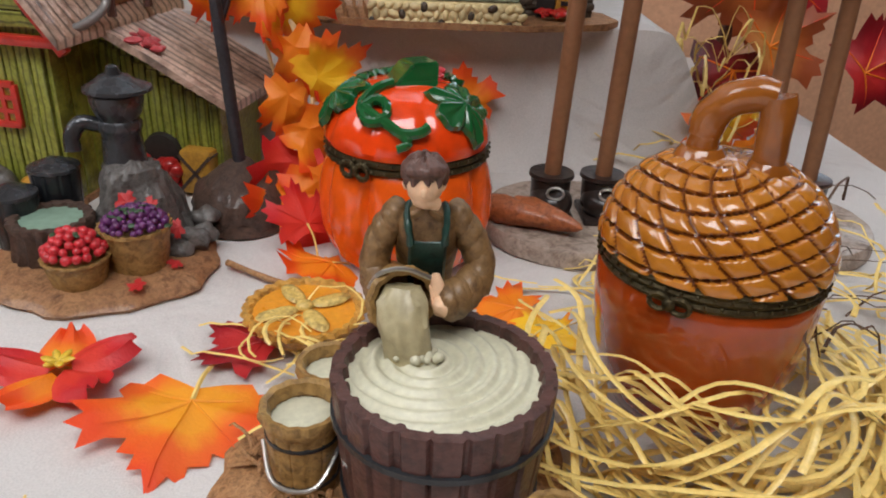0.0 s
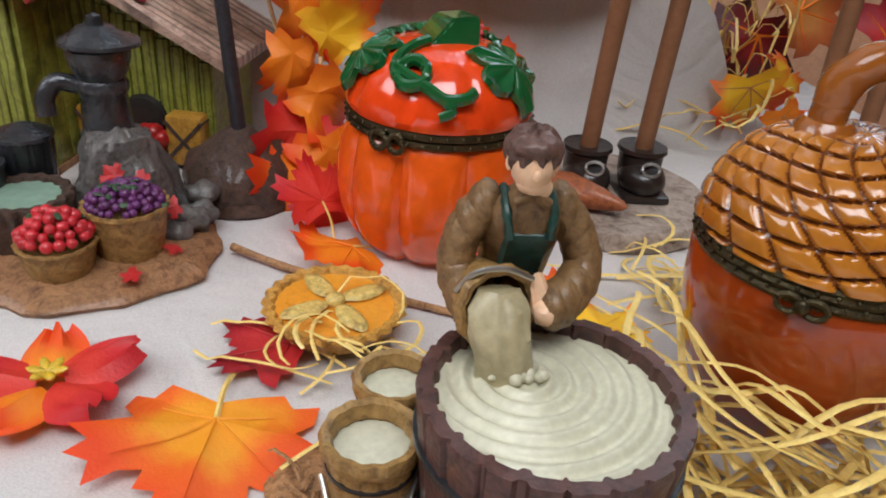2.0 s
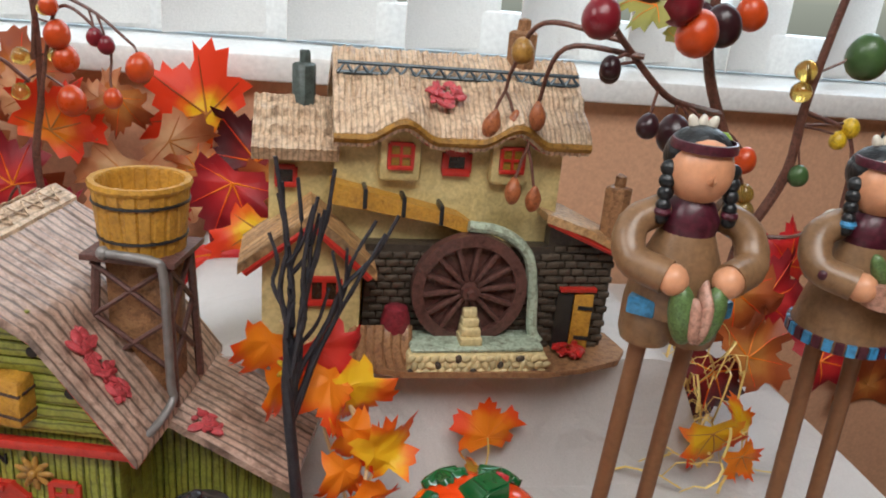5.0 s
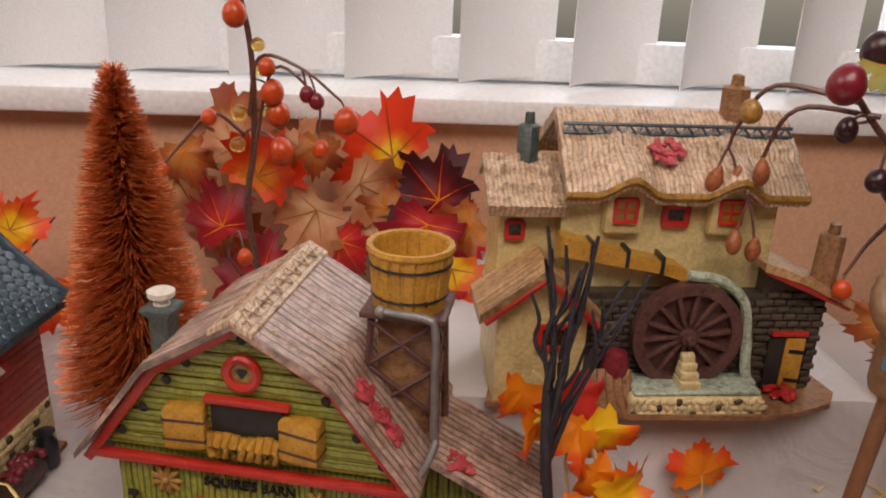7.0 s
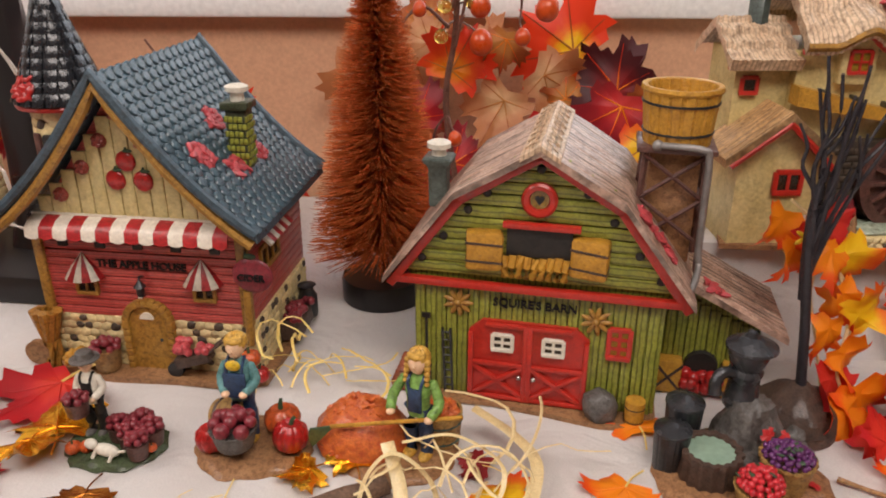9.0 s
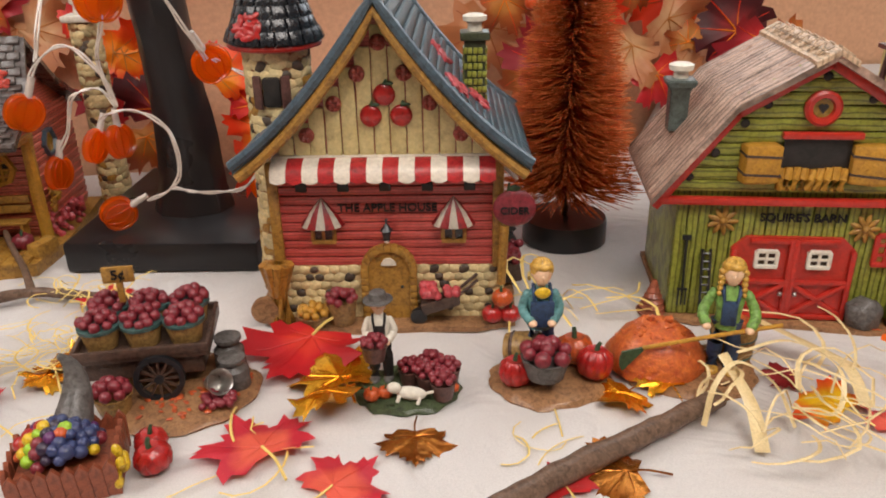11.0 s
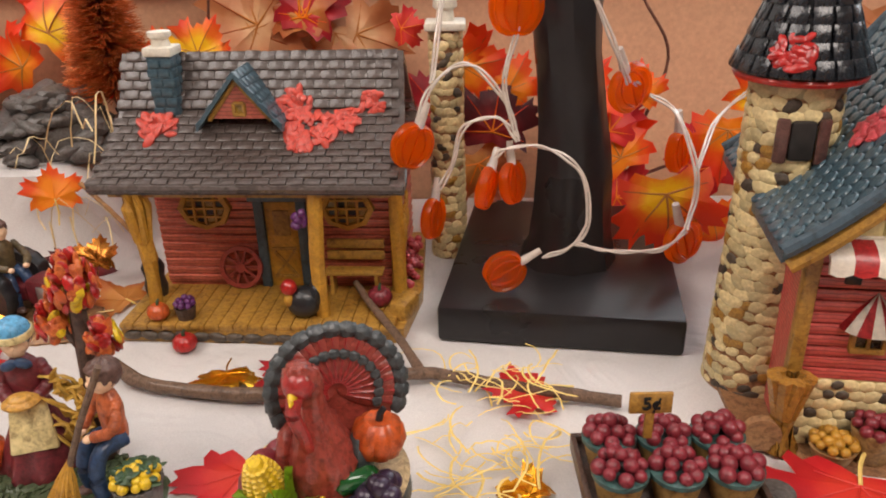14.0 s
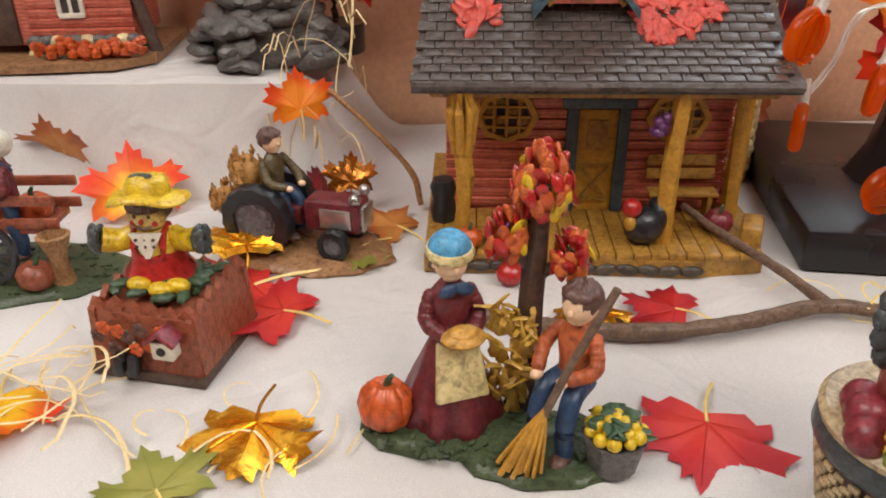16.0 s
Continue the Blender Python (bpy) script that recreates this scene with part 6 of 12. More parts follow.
    bmesh.ops.recalc_face_normals(bm, faces=bm.faces[:])
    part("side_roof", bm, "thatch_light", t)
    bm = B()
    tube(bm, [(-0.097, 0.0235, Z(0.1772)), (-0.056, 0.0235, Z(0.1772))], 0.0022, 6)
    part("side_trim", bm, "barn_red", t)
    window(t, -0.0815, 0.0285, Z(0.1655), 0.0090, 0.0090, "barn_red", "glass_dark", 1, 1, 0.0016)
    # gabled porch
    bm = B()
    wall_poly(bm, [(-0.092, 0), (-0.044, 0), (-0.044, Z(0.129)), (-0.068, Z(0.151)), (-0.092, Z(0.131))], 0.036, 0.001)
    porch = part("porch", bm, "cream", t)
    bm = B()
    roof_sheet(bm, [(-0.103, Z(0.1310)), (-0.085, Z(0.145)), (-0.069, Z(0.1575)), (-0.053, Z(0.144)), (-0.037, Z(0.1285))], -0.008, 0.034, 0.0048, ny=60, nx=6, seed=7.0)
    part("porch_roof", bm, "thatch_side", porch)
    bm = B()
    for (xa, za), (xb, zb) in (((-0.100, 0.1268), (-0.069, 0.1515)), ((-0.069, 0.1515), (-0.040, 0.1245))):
        tube(bm, [(xa, -0.0065, Z(za)), (xb, -0.0065, Z(zb))], 0.0022, 6)
    part("porch_trim", bm, "barn_red", porch)
    window(porch, -0.0620, 0.0, Z(0.1150), 0.0150, 0.0125, "barn_red", "glass_dark", 2, 1, 0.0020)
    # flume
    bm = B()
    wall_poly(bm, [(-0.060, Z(0.1570)), (-0.005, Z(0.1480)), (0.018, Z(0.1405)), (0.018, Z(0.1440)), (0.006, Z(0.1520)), (-0.060, Z(0.1680))], 0.012, 0.010)
    fl = part("flume", bm, "yellow_bale", t, "yellow timber flume")
    for k in range(3):
        bm = B()
        box(bm, 0.0022, 0.0135, 0.0105, -0.043 + 0.0195 * k, 0.0160, Z(0.1600) - 0.0038 * k, bevel=0.0005)
        part("bracket", bm, "iron", fl)
    # dark masonry behind the wheel, stone by stone
    bm = B()
    box(bm, 0.098, 0.010, 0.062, 0.008, 0.0180, 0.031)
    part("masonry", bm, "dark_stone", t)
    sb = B()
    box(sb, 0.0068, 0.0026, 0.0034, bevel=0.0007)
    sm = mesh_of(sb, "dark_stone")
    for r in range(13):
        for c in range(14):
            xx = -0.038 + c * 0.0072 + (0.0036 if r % 2 else 0)
            if (xx - 0.013) ** 2 + (0.006 + r * 0.0042 - 0.040) ** 2 > 0.024 ** 2 and xx < 0.062:
                shared("stone", sm, t, pose(xx, 0.0128, 0.006 + r * 0.0042, 0, rnd(-4, 4), 0))
    bm = B()
    tube(bm, spline([(0.010, 0.008, 0.0745), (0.028, 0.008, 0.0715), (0.043, 0.008, 0.060), (0.0478, 0.007, 0.040), (0.0495, 0.004, 0.018), (0.053, 0.001, 0.012)], 6), 0.0030, 8)
    part("water_channel", bm, "pond", t)
    # wheel
    wh = part("wheel", (lambda b: (lathe(b, [(0.0245, -0.004), (0.0300, -0.004), (0.0305, -0.003), (0.0305, 0.004), (0.0245, 0.004), (0.0245, -0.004)], 56, close=False), lathe(b, [(0.0002, -0.0035), (0.0250, -0.0035), (0.0250, -0.001), (0.0002, -0.001)], 40), b)[-1])(B()), "mill_wheel", t, at=pose(0.0130, 0.0065, Z(0.1140), 90, 0, 0))
    sp = B()
    box(sp, 0.0205, 0.0026, 0.0046, 0.0145, 0, 0, bevel=0.0006)
    spm = mesh_of(sp, "mill_wheel")
    for k in range(14):
        shared("spoke", spm, wh, pose(0, 0, 0.0008, 0, 0, k * 360 / 14 + 6))
    bm = B()
    cyl(bm, 0.0052, 0.0045, 0.006, 0, 0, 0.001, 20)
    cyl(bm, 0.0026, 0.0020, 0.004, 0, 0, 0.006, 16)
    part("hub", bm, "mill_wheel", wh)
    # basin with stones
    bm = B()
    box(bm, 0.0735, 0.020, 0.0125, 0.0170, -0.0030, 0.0062, bevel=0.002)
    bas = part("basin", bm, "stone", t)
    bm = B()
    box(bm, 0.070, 0.022, 0.0025, 0.0170, -0.0010, 0.0138, bevel=0.001)
    for v in bm.verts:
        v.co.z += 0.001 * noise.noise(v.co * 160)
    part("water", bm, "pond", bas)
    st = B()
    ico(st, 0.0021, sx=1.35, sy=0.5, sz=0.85, d=2)
    stm, stm2 = mesh_of(st, "stone"), None
    st = B()
    ico(st, 0.0019, sx=1.2, sy=0.5, sz=0.9, d=2)
    stm2 = mesh_of(st, "dark_stone")
    for r in range(3):
        for c in range(18):
            shared("stone", stm if (r * 7 + c * 3) % 8 else stm2, bas, pose(-0.0180 + c * 0.0041 + (0.002 if r % 2 else 0), -0.0132, 0.0025 + r * 0.0036, 0, rnd(0, 180), 0) @ Matrix.Scale(rnd(0.8, 1.15), 4))
    bm = B()
    for k in range(4):
        box(bm, 0.0115 - 0.0014 * k, 0.012 - 0.0025 * k, 0.0045, 0.0135, -0.003 + 0.0012 * k, 0.0165 + 0.0044 * k, bevel=0.0008)
    rough_up(bm, 0.0006, 500)
    part("stone_steps", bm, "stone", t)
    # right stone wing
    bm = B()
    wall_poly(bm, [(0.056, 0), (0.094, 0), (0.094, Z(0.133)), (0.056, Z(0.150))], 0.036, 0.014)
    wing = part("stone_wing", bm, "dark_stone", t)
    for r in range(14):
        for c in range(5):
            xx = 0.0595 + c * 0.0072 + (0.003 if r % 2 else 0)
            zz = 0.004 + r * 0.0044
            if zz < Z(0.150) - (xx - 0.056) * 0.45 - 0.004 and not (0.064 < xx < 0.086 and zz < 0.038):
                shared("stone", sm, wing, pose(xx, 0.0135, zz))
    bm = B()
    roof_sheet(bm, [(0.050, Z(0.1560)), (0.075, Z(0.1480)), (0.104, Z(0.1340))], 0.004, 0.052, 0.004, ny=20, nx=6, seed=9.0)
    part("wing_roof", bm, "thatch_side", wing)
    bm = B()
    tube(bm, [(0.052, 0.006, Z(0.1515)), (0.103, 0.006, Z(0.1300))], 0.0018, 6)
    box(bm, 0.021, 0.004, 0.0026, 0.0755, 0.0115, 0.0385, bevel=0.0005)
    part("wing_trim", bm, "barn_red", wing)
    bm = B()
    box(bm, 0.009, 0.003, 0.034, 0.0690, 0.0130, 0.0190)
    part("doorway", bm, "dark", wing)
    bm = B()
    box(bm, 0.0105, 0.002, 0.034, 0.0795, 0.0110, 0.0190, rz=-14, bevel=0.0005)
    dr = part("door", bm, "yellow_bale", wing)
    for zz in (0.010, 0.028):
        bm = B()
        box(bm, 0.008, 0.001, 0.0022, 0.0805, 0.0096, zz, rz=-14)
        part("hinge", bm, "iron", dr)
    bm = B()
    prism(bm, [(-0.050, -0.005), (-0.020, -0.014), (0.055, -0.0165), (0.075, -0.013), (0.098, -0.004), (0.107, 0.008), (0.104, 0.03), (0.06, 0.06), (-0.08, 0.06), (-0.096, 0.0)], 0.003)
    rough_up(bm, 0.0012, 180)
    part("ground", bm, "soil", t)
    bm = B()
    ivy_patch(bm, 0.072, 0.004, 0.006, 0.008, 34, 31, s=0.0030)
    part("red_bush", bm, "tomato", t)
    bm = B()
    lathe(bm, [(0.006, 0.012), (0.0078, 0.018), (0.0078, 0.024), (0.006, 0.030), (0.004, 0.031)], 20)
    part("red_jar", bm, "apple", t, at=pose(-0.0245, 0.006, 0))
    bm = B()
    for k in range(7):
        tube(bm, [(-0.046 + 0.0045 * k, 0.004, 0.020), (-0.047 + 0.0045 * k, -0.004, 0.010), (-0.048 + 0.005 * k, -0.007, 0.001)], 0.0035, 7)
    rough_up(bm, 0.0007, 300)
    tagged(part("straw_bank", bm, "soil", t), kind="stuff")
    return t


mill()

# ---- apple house ----
M["chimney_green"] = paint("dark_olive_brick", "4a5238", "262c20", rough=0.4, scale=110, fine=500, bump=0.5)
M["tower_tile"] = paint("black_blue_tile", "2b2e33", "17191c", rough=0.22, scale=110, fine=500, bump=0.4)
M["gold_straw"] = paint("golden_straw_paint", "c08a3c", "7a4d1a", rough=0.4, scale=130, fine=600, bump=0.8)
def swept(q):
    """The sagging slope of the apple house's roof, from eave (q = 0) to ridge (q = 1)."""
    return (0.078 * (1 - q), 0.100 + 0.083 * (0.62 * q + 0.38 * q * q))


def apple_house():
    t = thing("apple_house", -0.3805, 0.4385, 0, -7.5, "red ceramic shop with blue slate roof and striped awnings", "miniature house")
    W, D = 0.0615, 0.098
    # ground
    bm = B()
    prism(bm, [(-0.078, -0.002), (-0.055, -0.014), (-0.02, -0.0165), (0.02, -0.015), (0.050, -0.0155), (0.072, -0.008), (0.074, 0.03), (0.070, 0.10), (-0.07, 0.10), (-0.082, 0.05)], 0.0035)
    rough_up(bm, 0.0015, 160)
    part("ground", bm, "soil", t)
    bm = B()
    wall_poly(bm, [(-W, 0), (W, 0), (W, 0.092), (0.040, 0.122), (0.016, 0.153), (0, 0.174), (-0.016, 0.153), (-0.040, 0.122), (-W, 0.092)], D, 0.0015)
    part("wall", bm, "house_red", t)
    plank_wall(t, -W + 0.002, W - 0.002, 0.036, 0.094, 0.0002, 11, False, "house_red")
    for k in range(11):
        bm = B()
        box(bm, 0.0022, D, 0.0050, W + 0.0005, D / 2 + 0.002, 0.0385 + k * 0.0053, bevel=0.0005)
        part("plank", bm, "house_red", t)
    # gable boards
    def gtop(x):
        a = abs(x)
        for k in range(40):
            xx, zz = swept(k / 39)
            if xx <= a + 0.006:
                return zz - 0.006
        return 0.17
    plank_wall(t, -0.056, 0.056, 0.096, 0.174, 0.0000, 13, True, "cream", top=gtop)
    # foundation stones
    st, sd = B(), B()
    ico(st, 0.0034, sx=1.2, sy=0.34, sz=0.86, d=3)
    ico(sd, 0.0027, sx=1.2, sy=0.42, sz=0.95, d=3)
    stm, sdm = mesh_of(st, "stone"), mesh_of(sd, "dark_stone")
    bm = B()
    box(bm, 2 * W + 0.004, 0.004, 0.036, 0, 0.0015, 0.018)
    box(bm, 0.004, D, 0.036, W + 0.001, D / 2, 0.018)
    base = part("foundation", bm, "stone", t)
    R = random.Random(5)
    for r in range(7):
        for c in range(22):
            x = -0.060 + c * 0.0057 + (0.0028 if r % 2 else 0)
            z = 0.004 + r * 0.0049
            if not (-0.018 < x < 0.016):
                shared("stone", sdm if R.random() < 0.15 else stm, base, pose(x, -0.0008, z, 0, R.uniform(-30, 30), 0) @ Matrix.Scale(R.uniform(0.8, 1.1), 4))
        for c in range(15):
            shared("stone", sdm if R.random() < 0.15 else stm, base, pose(W + 0.0033, 0.004 + c * 0.0064, 0.004 + r * 0.0049, 0, 0, 90) @ Matrix.Scale(R.uniform(0.8, 1.1), 4))
    # corner timbers
    for s in (-1, 1):
        bm = B()
        box(bm, 0.006, 0.006, 0.062, s * W, 0.0, 0.066, bevel=0.001)
        part("corner_post", bm, "ochre", t)
    # roof
    y0, y1 = -0.016, D + 0.012
    prof = [(-swept(k / 12)[0], swept(k / 12)[1]) for k in range(13)] + [(swept(1 - k / 12)[0], swept(1 - k / 12)[1]) for k in range(1, 13)]
    bm = B()
    roof_sheet(bm, prof, y0, y1, 0.0050, ny=10, nx=2, grain=0.0)
    roof = part("roof", bm, "slate", t)
    tl = B()
    lathe(tl, [(0.0034, 0), (0.0036, 0.0006), (0.0030, 0.0013), (0.001, 0.0015)], 12)
    tm = mesh_of(tl, "slate")
    rows = 19
    for s in (-1, 1):
        for k in range(rows):
            q = (k + 0.5) / rows
            x, z = swept(q)
            x2, z2 = swept(min(1, q + 0.02))
            ang = math.degrees(math.atan2(z2 - z, x - x2))
            for c in range(15):
                yy = y0 + 0.004 + (c + (0.5 if k % 2 else 0)) * 0.0081
                if yy < y1 - 0.002:
                    shared("slate_tile", tm, roof, pose(s * x, yy, z + 0.0002, 0, s * (ang + 7), 0))
    for k0 in (y0 - 0.0015, y1 + 0.0015):
        bm = B()
        tube(bm, [(x, k0, z + 0.0005) for x, z in prof], 0.0030, 8)
        part("verge", bm, "blue_trim", roof, "dark blue roof edge")
    bm = B()
    tube(bm, [(x * 0.965, y0 - 0.0005, z - 0.0060) for x, z in prof], 0.0030, 8)
    part("bargeboard", bm, "ochre", t)
    for s, pts in ((1, ((0.012, 0.50), (0.030, 0.34), (0.050, 0.62), (0.064, 0.36))), (-1, ((0.028, 0.5),))):
        for yy, q in pts:
            x, z = swept(q)
            bm = B()
            ivy_patch(bm, 0, 0, 0, 0.0080, 46, int(yy * 1000), s=0.0034)
            part("ivy", bm, "pink_leaf", roof, at=pose(s * x, yy, z + 0.0014, 0, s * 46, 0))
    # chimney
    x, z = swept(0.36)
    bm = B()
    box(bm, 0.0120, 0.0120, 0.040, 0, 0, 0.016, bevel=0.0007)
    box(bm, 0.0165, 0.0165, 0.0045, 0, 0, 0.0375, bevel=0.001)
    ch = part("chimney", bm, "chimney_green", t, "dark olive brick chimney", at=pose(x, 0.044, z - 0.004))
    bk = B()
    box(bk, 0.0052, 0.0012, 0.0034, bevel=0.0005)
    bkm = mesh_of(bk, "barn_green")
    for r in range(7):
        for c in range(2):
            shared("brick", bkm, ch, pose(-0.0030 + c * 0.0058 + (0.0012 if r % 2 else -0.0012), -0.0062, 0.004 + r * 0.0043))
            shared("brick", bkm, ch, pose(-0.0062, -0.0030 + c * 0.0058 + (0.0012 if r % 2 else -0.0012), 0.004 + r * 0.0043, 0, 0, 90))
            shared("brick", bkm, ch, pose(0.0062, -0.0030 + c * 0.0058 + (0.0012 if r % 2 else -0.0012), 0.004 + r * 0.0043, 0, 0, 90))
    bm = B()
    lathe(bm, [(0.0042, 0.039), (0.0038, 0.044), (0.0066, 0.0455), (0.0068, 0.0480), (0.0045, 0.0490), (0.001, 0.0490)], 22)
    part("chimney_pot", bm, "white_paint", ch)
    # awning, stripe by stripe
    bm = B()
    aw = part("awning", (lambda b: (box(b, 0.1215, 0.006, 0.003, 0, 0.0005, 0.1010, bevel=0.0006), b)[1])(B()), "awning_white", t)
    for c in range(14):
        x0 = -0.0595 + c * 0.0085
        bm = B()
        pts = [(0.000, 0.1020), (-0.0080, 0.0990), (-0.0125, 0.0945), (-0.0135, 0.0870)]
        pr = [[bm.verts.new((x0 + dx, y, z + (0.0018 if dx not in (0, 0.0085) and k == 3 else 0) * -1)) for dx in (0.0, 0.0028, 0.0057, 0.0085)] for k, (y, z) in enumerate(pts)]
        bk2 = [[bm.verts.new((v.co.x, v.co.y + 0.0016, v.co.z - 0.0012)) for v in row] for row in pr]
        for a in range(3):
            for d in range(3):
                bm.faces.new((pr[a][d], pr[a + 1][d], pr[a + 1][d + 1], pr[a][d + 1]))
                bm.faces.new((bk2[a][d], bk2[a][d + 1], bk2[a + 1][d + 1], bk2[a + 1][d]))
        for d in range(3):
            bm.faces.new((pr[3][d], bk2[3][d], bk2[3][d + 1], pr[3][d + 1]))
            bm.faces.new((pr[0][d], pr[0][d + 1], bk2[0][d + 1], bk2[0][d]))
        for a in range(3):
            bm.faces.new((pr[a][0], bk2[a][0], bk2[a + 1][0], pr[a + 1][0]))
            bm.faces.new((pr[a][3], pr[a + 1][3], bk2[a + 1][3], bk2[a][3]))
        bmesh.ops.recalc_face_normals(bm, faces=bm.faces[:])
        part("stripe", bm, "awning_red" if c % 2 else "awning_white", aw)
    aw.matrix_basis = Matrix.Translation((0, 0, 0.0985 * (1 - 0.70))) @ Matrix.Diagonal((1, 1, 0.70, 1))
    for c in range(5):
        bm = B()
        box(bm, 0.0062, 0.002, 0.0058, -0.046 + c * 0.023, -0.0012, 0.0835, bevel=0.0006)
        part("vent", bm, "dark", t)
    words("THE APPLE HOUSE", 0.0066, pose(0.0008, -0.0022, 0.0712, 90, 0, 0), t)
    # windows with little striped umbrellas
    for wx in (-0.0355, 0.0370):
        window(t, wx, -0.0016, 0.0555, 0.0120, 0.0085, "ochre", "glass_dark", 2, 1, 0.0015)
        um = thing("window_awning", wx, -0.001, 0)
        um.parent = t
        for k in range(7):
            bm = B()
            a0, a1 = math.pi + math.pi * k / 7, math.pi + math.pi * (k + 1) / 7
            top = bm.verts.new((0, 0.0, 0.0775))
            r, d = 0.0122, 0.0095
            mid = [bm.verts.new((0.6 * r * math.cos(a), 0.6 * d * math.sin(a), 0.0690)) for a in (a0, (a0 + a1) / 2, a1)]
            low = [bm.verts.new((r * math.cos(a), d * math.sin(a), 0.0615)) for a in (a0, (a0 + a1) / 2, a1)]
            for i in range(2):
                bm.faces.new((top, mid[i], mid[i + 1]))
                bm.faces.new((mid[i], low[i], low[i + 1], mid[i + 1]))
            g = bmesh.ops.solidify(bm, geom=bm.faces[:], thickness=0.0008)
            part("stripe", bm, "awning_red" if k % 2 == 0 else "awning_white", um)
    # door
    def arch(w, h, n=14):
        return [(-w, 0.003), (w, 0.003)] + [(w * math.cos(math.pi * k / n), h + w * math.sin(math.pi * k / n)) for k in range(n + 1)]
    bm = B()
    wall_poly(bm, arch(0.0115, 0.034), 0.004, -0.0035)
    dr = part("door", bm, "ochre", t, "brown arched plank door")
    for k in range(13):
        a = math.pi * k / 12
        bm = B()
        box(bm, 0.0042, 0.0065, 0.0040, 0.0138 * math.cos(a), -0.0025, 0.034 + 0.0138 * math.sin(a), ry=-math.degrees(a) , bevel=0.0008)
        part("arch_stone", bm, "ochre", dr)
    for k in range(7):
        for s in (-1, 1):
            bm = B()
            box(bm, 0.0044, 0.0065, 0.0042, s * 0.0138, -0.0025, 0.0055 + k * 0.0044, bevel=0.0008)
            part("arch_stone", bm, "ochre", dr)
    bm = B()
    lathe(bm, [(0.0002, 0), (0.0042, 0), (0.0042, 0.0014), (0.0002, 0.0014)], 20)
    for v in bm.verts:
        v.co.y = max(v.co.y, 0)
    part("fanlight", bm, "white_paint", dr, at=pose(0, -0.0035, 0.0375, 90, 0, 0))
    bm = B()
    ball(bm, 0.0010, 0.0075, -0.0045, 0.024)
    part("knob", bm, "iron", dr)
    lamp = part("lantern", (lambda b: (cyl(b, 0.0020, 0.0026, 0.0060, 0, -0.006, 0.0535, 10), cyl(b, 0.0036, 0.0006, 0.0040, 0, -0.006, 0.0595, 10), tube(b, [(0, -0.001, 0.064), (0, -0.005, 0.0655), (0, -0.006, 0.063)], 0.0007, 6), b)[-1])(B()), "iron", t)
    bm = B()
    ball(bm, 0.0016, 0, -0.0065, 0.0535)
    part("bulb", bm, "white_paint", lamp)
    # gable apples and knobs
    def apple_part(x, z, r):
        bm = B()
        ball(bm, r, x, -0.0020, z, sy=0.4, u=16, v=10)
        a = part("apple_ornament", bm, "tomato", t)
        bm = B()
        tube(bm, [(x, -0.002, z + r * 0.8), (x + r * 0.2, -0.0025, z + r * 1.35)], r * 0.12, 5)
        ball(bm, r * 0.35, x + r * 0.4, -0.003, z + r * 1.05, sx=1.4, sy=0.4, sz=0.5)
        part("stalk", bm, "leafgreen", a)
    for x, z in ((0.002, 0.1335), (-0.0055, 0.1225), (0.0105, 0.1225)):
        apple_part(x, z, 0.0058)
    for x, z in ((0, 0.160), (-0.0115, 0.1445), (0.0125, 0.1445), (-0.0245, 0.1290), (0.0255, 0.1290), (-0.0400, 0.1125), (0.0415, 0.1125)):
        bm = B()
        ball(bm, 0.0043, x, -0.0020, z, sy=0.5, u=14, v=8)
        for k in range(5):
            ball(bm, 0.0016, x + 0.0024 * math.cos(k * 1.256), -0.0036, z + 0.0024 * math.sin(k * 1.256), u=6, v=5)
        part("rosette", bm, "turkey", t)
    # cider sign
    bm = B()
    ball(bm, 0.0112, 0.0700, -0.008, 0.0725, sx=1.05, sy=0.28, sz=0.95, u=22, v=14)
    sg = part("cider_sign", bm, "apple", t, "red apple-shaped sign")
    words("CIDER", 0.0056, pose(0.0700, -0.0114, 0.0720, 90, 0, 0), sg)
    bm = B()
    tube(bm, [(0.066, -0.008, 0.081), (0.067, -0.008, 0.087)], 0.0007, 5)
    ball(bm, 0.0030, 0.0695, -0.0085, 0.0840, sx=1.2, sy=0.4, sz=0.6)
    part("sign_leaf", bm, "leafgreen", sg)
    # side awning and window
    sa = part("side_awning", (lambda b: (box(b, 0.002, 0.040, 0.002, W + 0.002, 0.036, 0.0900), b)[1])(B()), "awning_white", t)
    for c in range(8):
        bm = B()
        vs = box(bm, 0.0118, 0.0048, 0.0018, W + 0.0075, 0.018 + c * 0.005, 0.0845, ry=44, bevel=0.0004)
        part("stripe", bm, "awning_red" if c % 2 else "awning_white", sa)
    window(t, W + 0.0022, 0.036, 0.0680, 0.030, 0.014, "ochre", "glass_dark", 3, 1, 0.0018, rz=90)
    # things at the door
    bm = B()
    for k in range(9):
        a = k / 9 * 6.28
        tube(bm, [(-0.0630 + 0.005 * math.cos(a), -0.006 + 0.004 * math.sin(a), 0.003), (-0.0635 + 0.0022 * math.cos(a), -0.006 + 0.002 * math.sin(a), 0.020), (-0.063 + 0.0075 * math.cos(a), -0.006 + 0.005 * math.sin(a), 0.040)], 0.0030, 6)
    rough_up(bm, 0.0010, 400)
    tagged(part("corn_shock", bm, "gold_straw", t, "golden corn shock"), kind="stuff")
    bm = B()
    cyl(bm, 0.0080, 0.0080, 0.004, -0.0715, -0.010, 0.0075, 24, rx=90)
    part("hay_round", bm, "soil", t, at=pose(0, 0.004, 0.004))
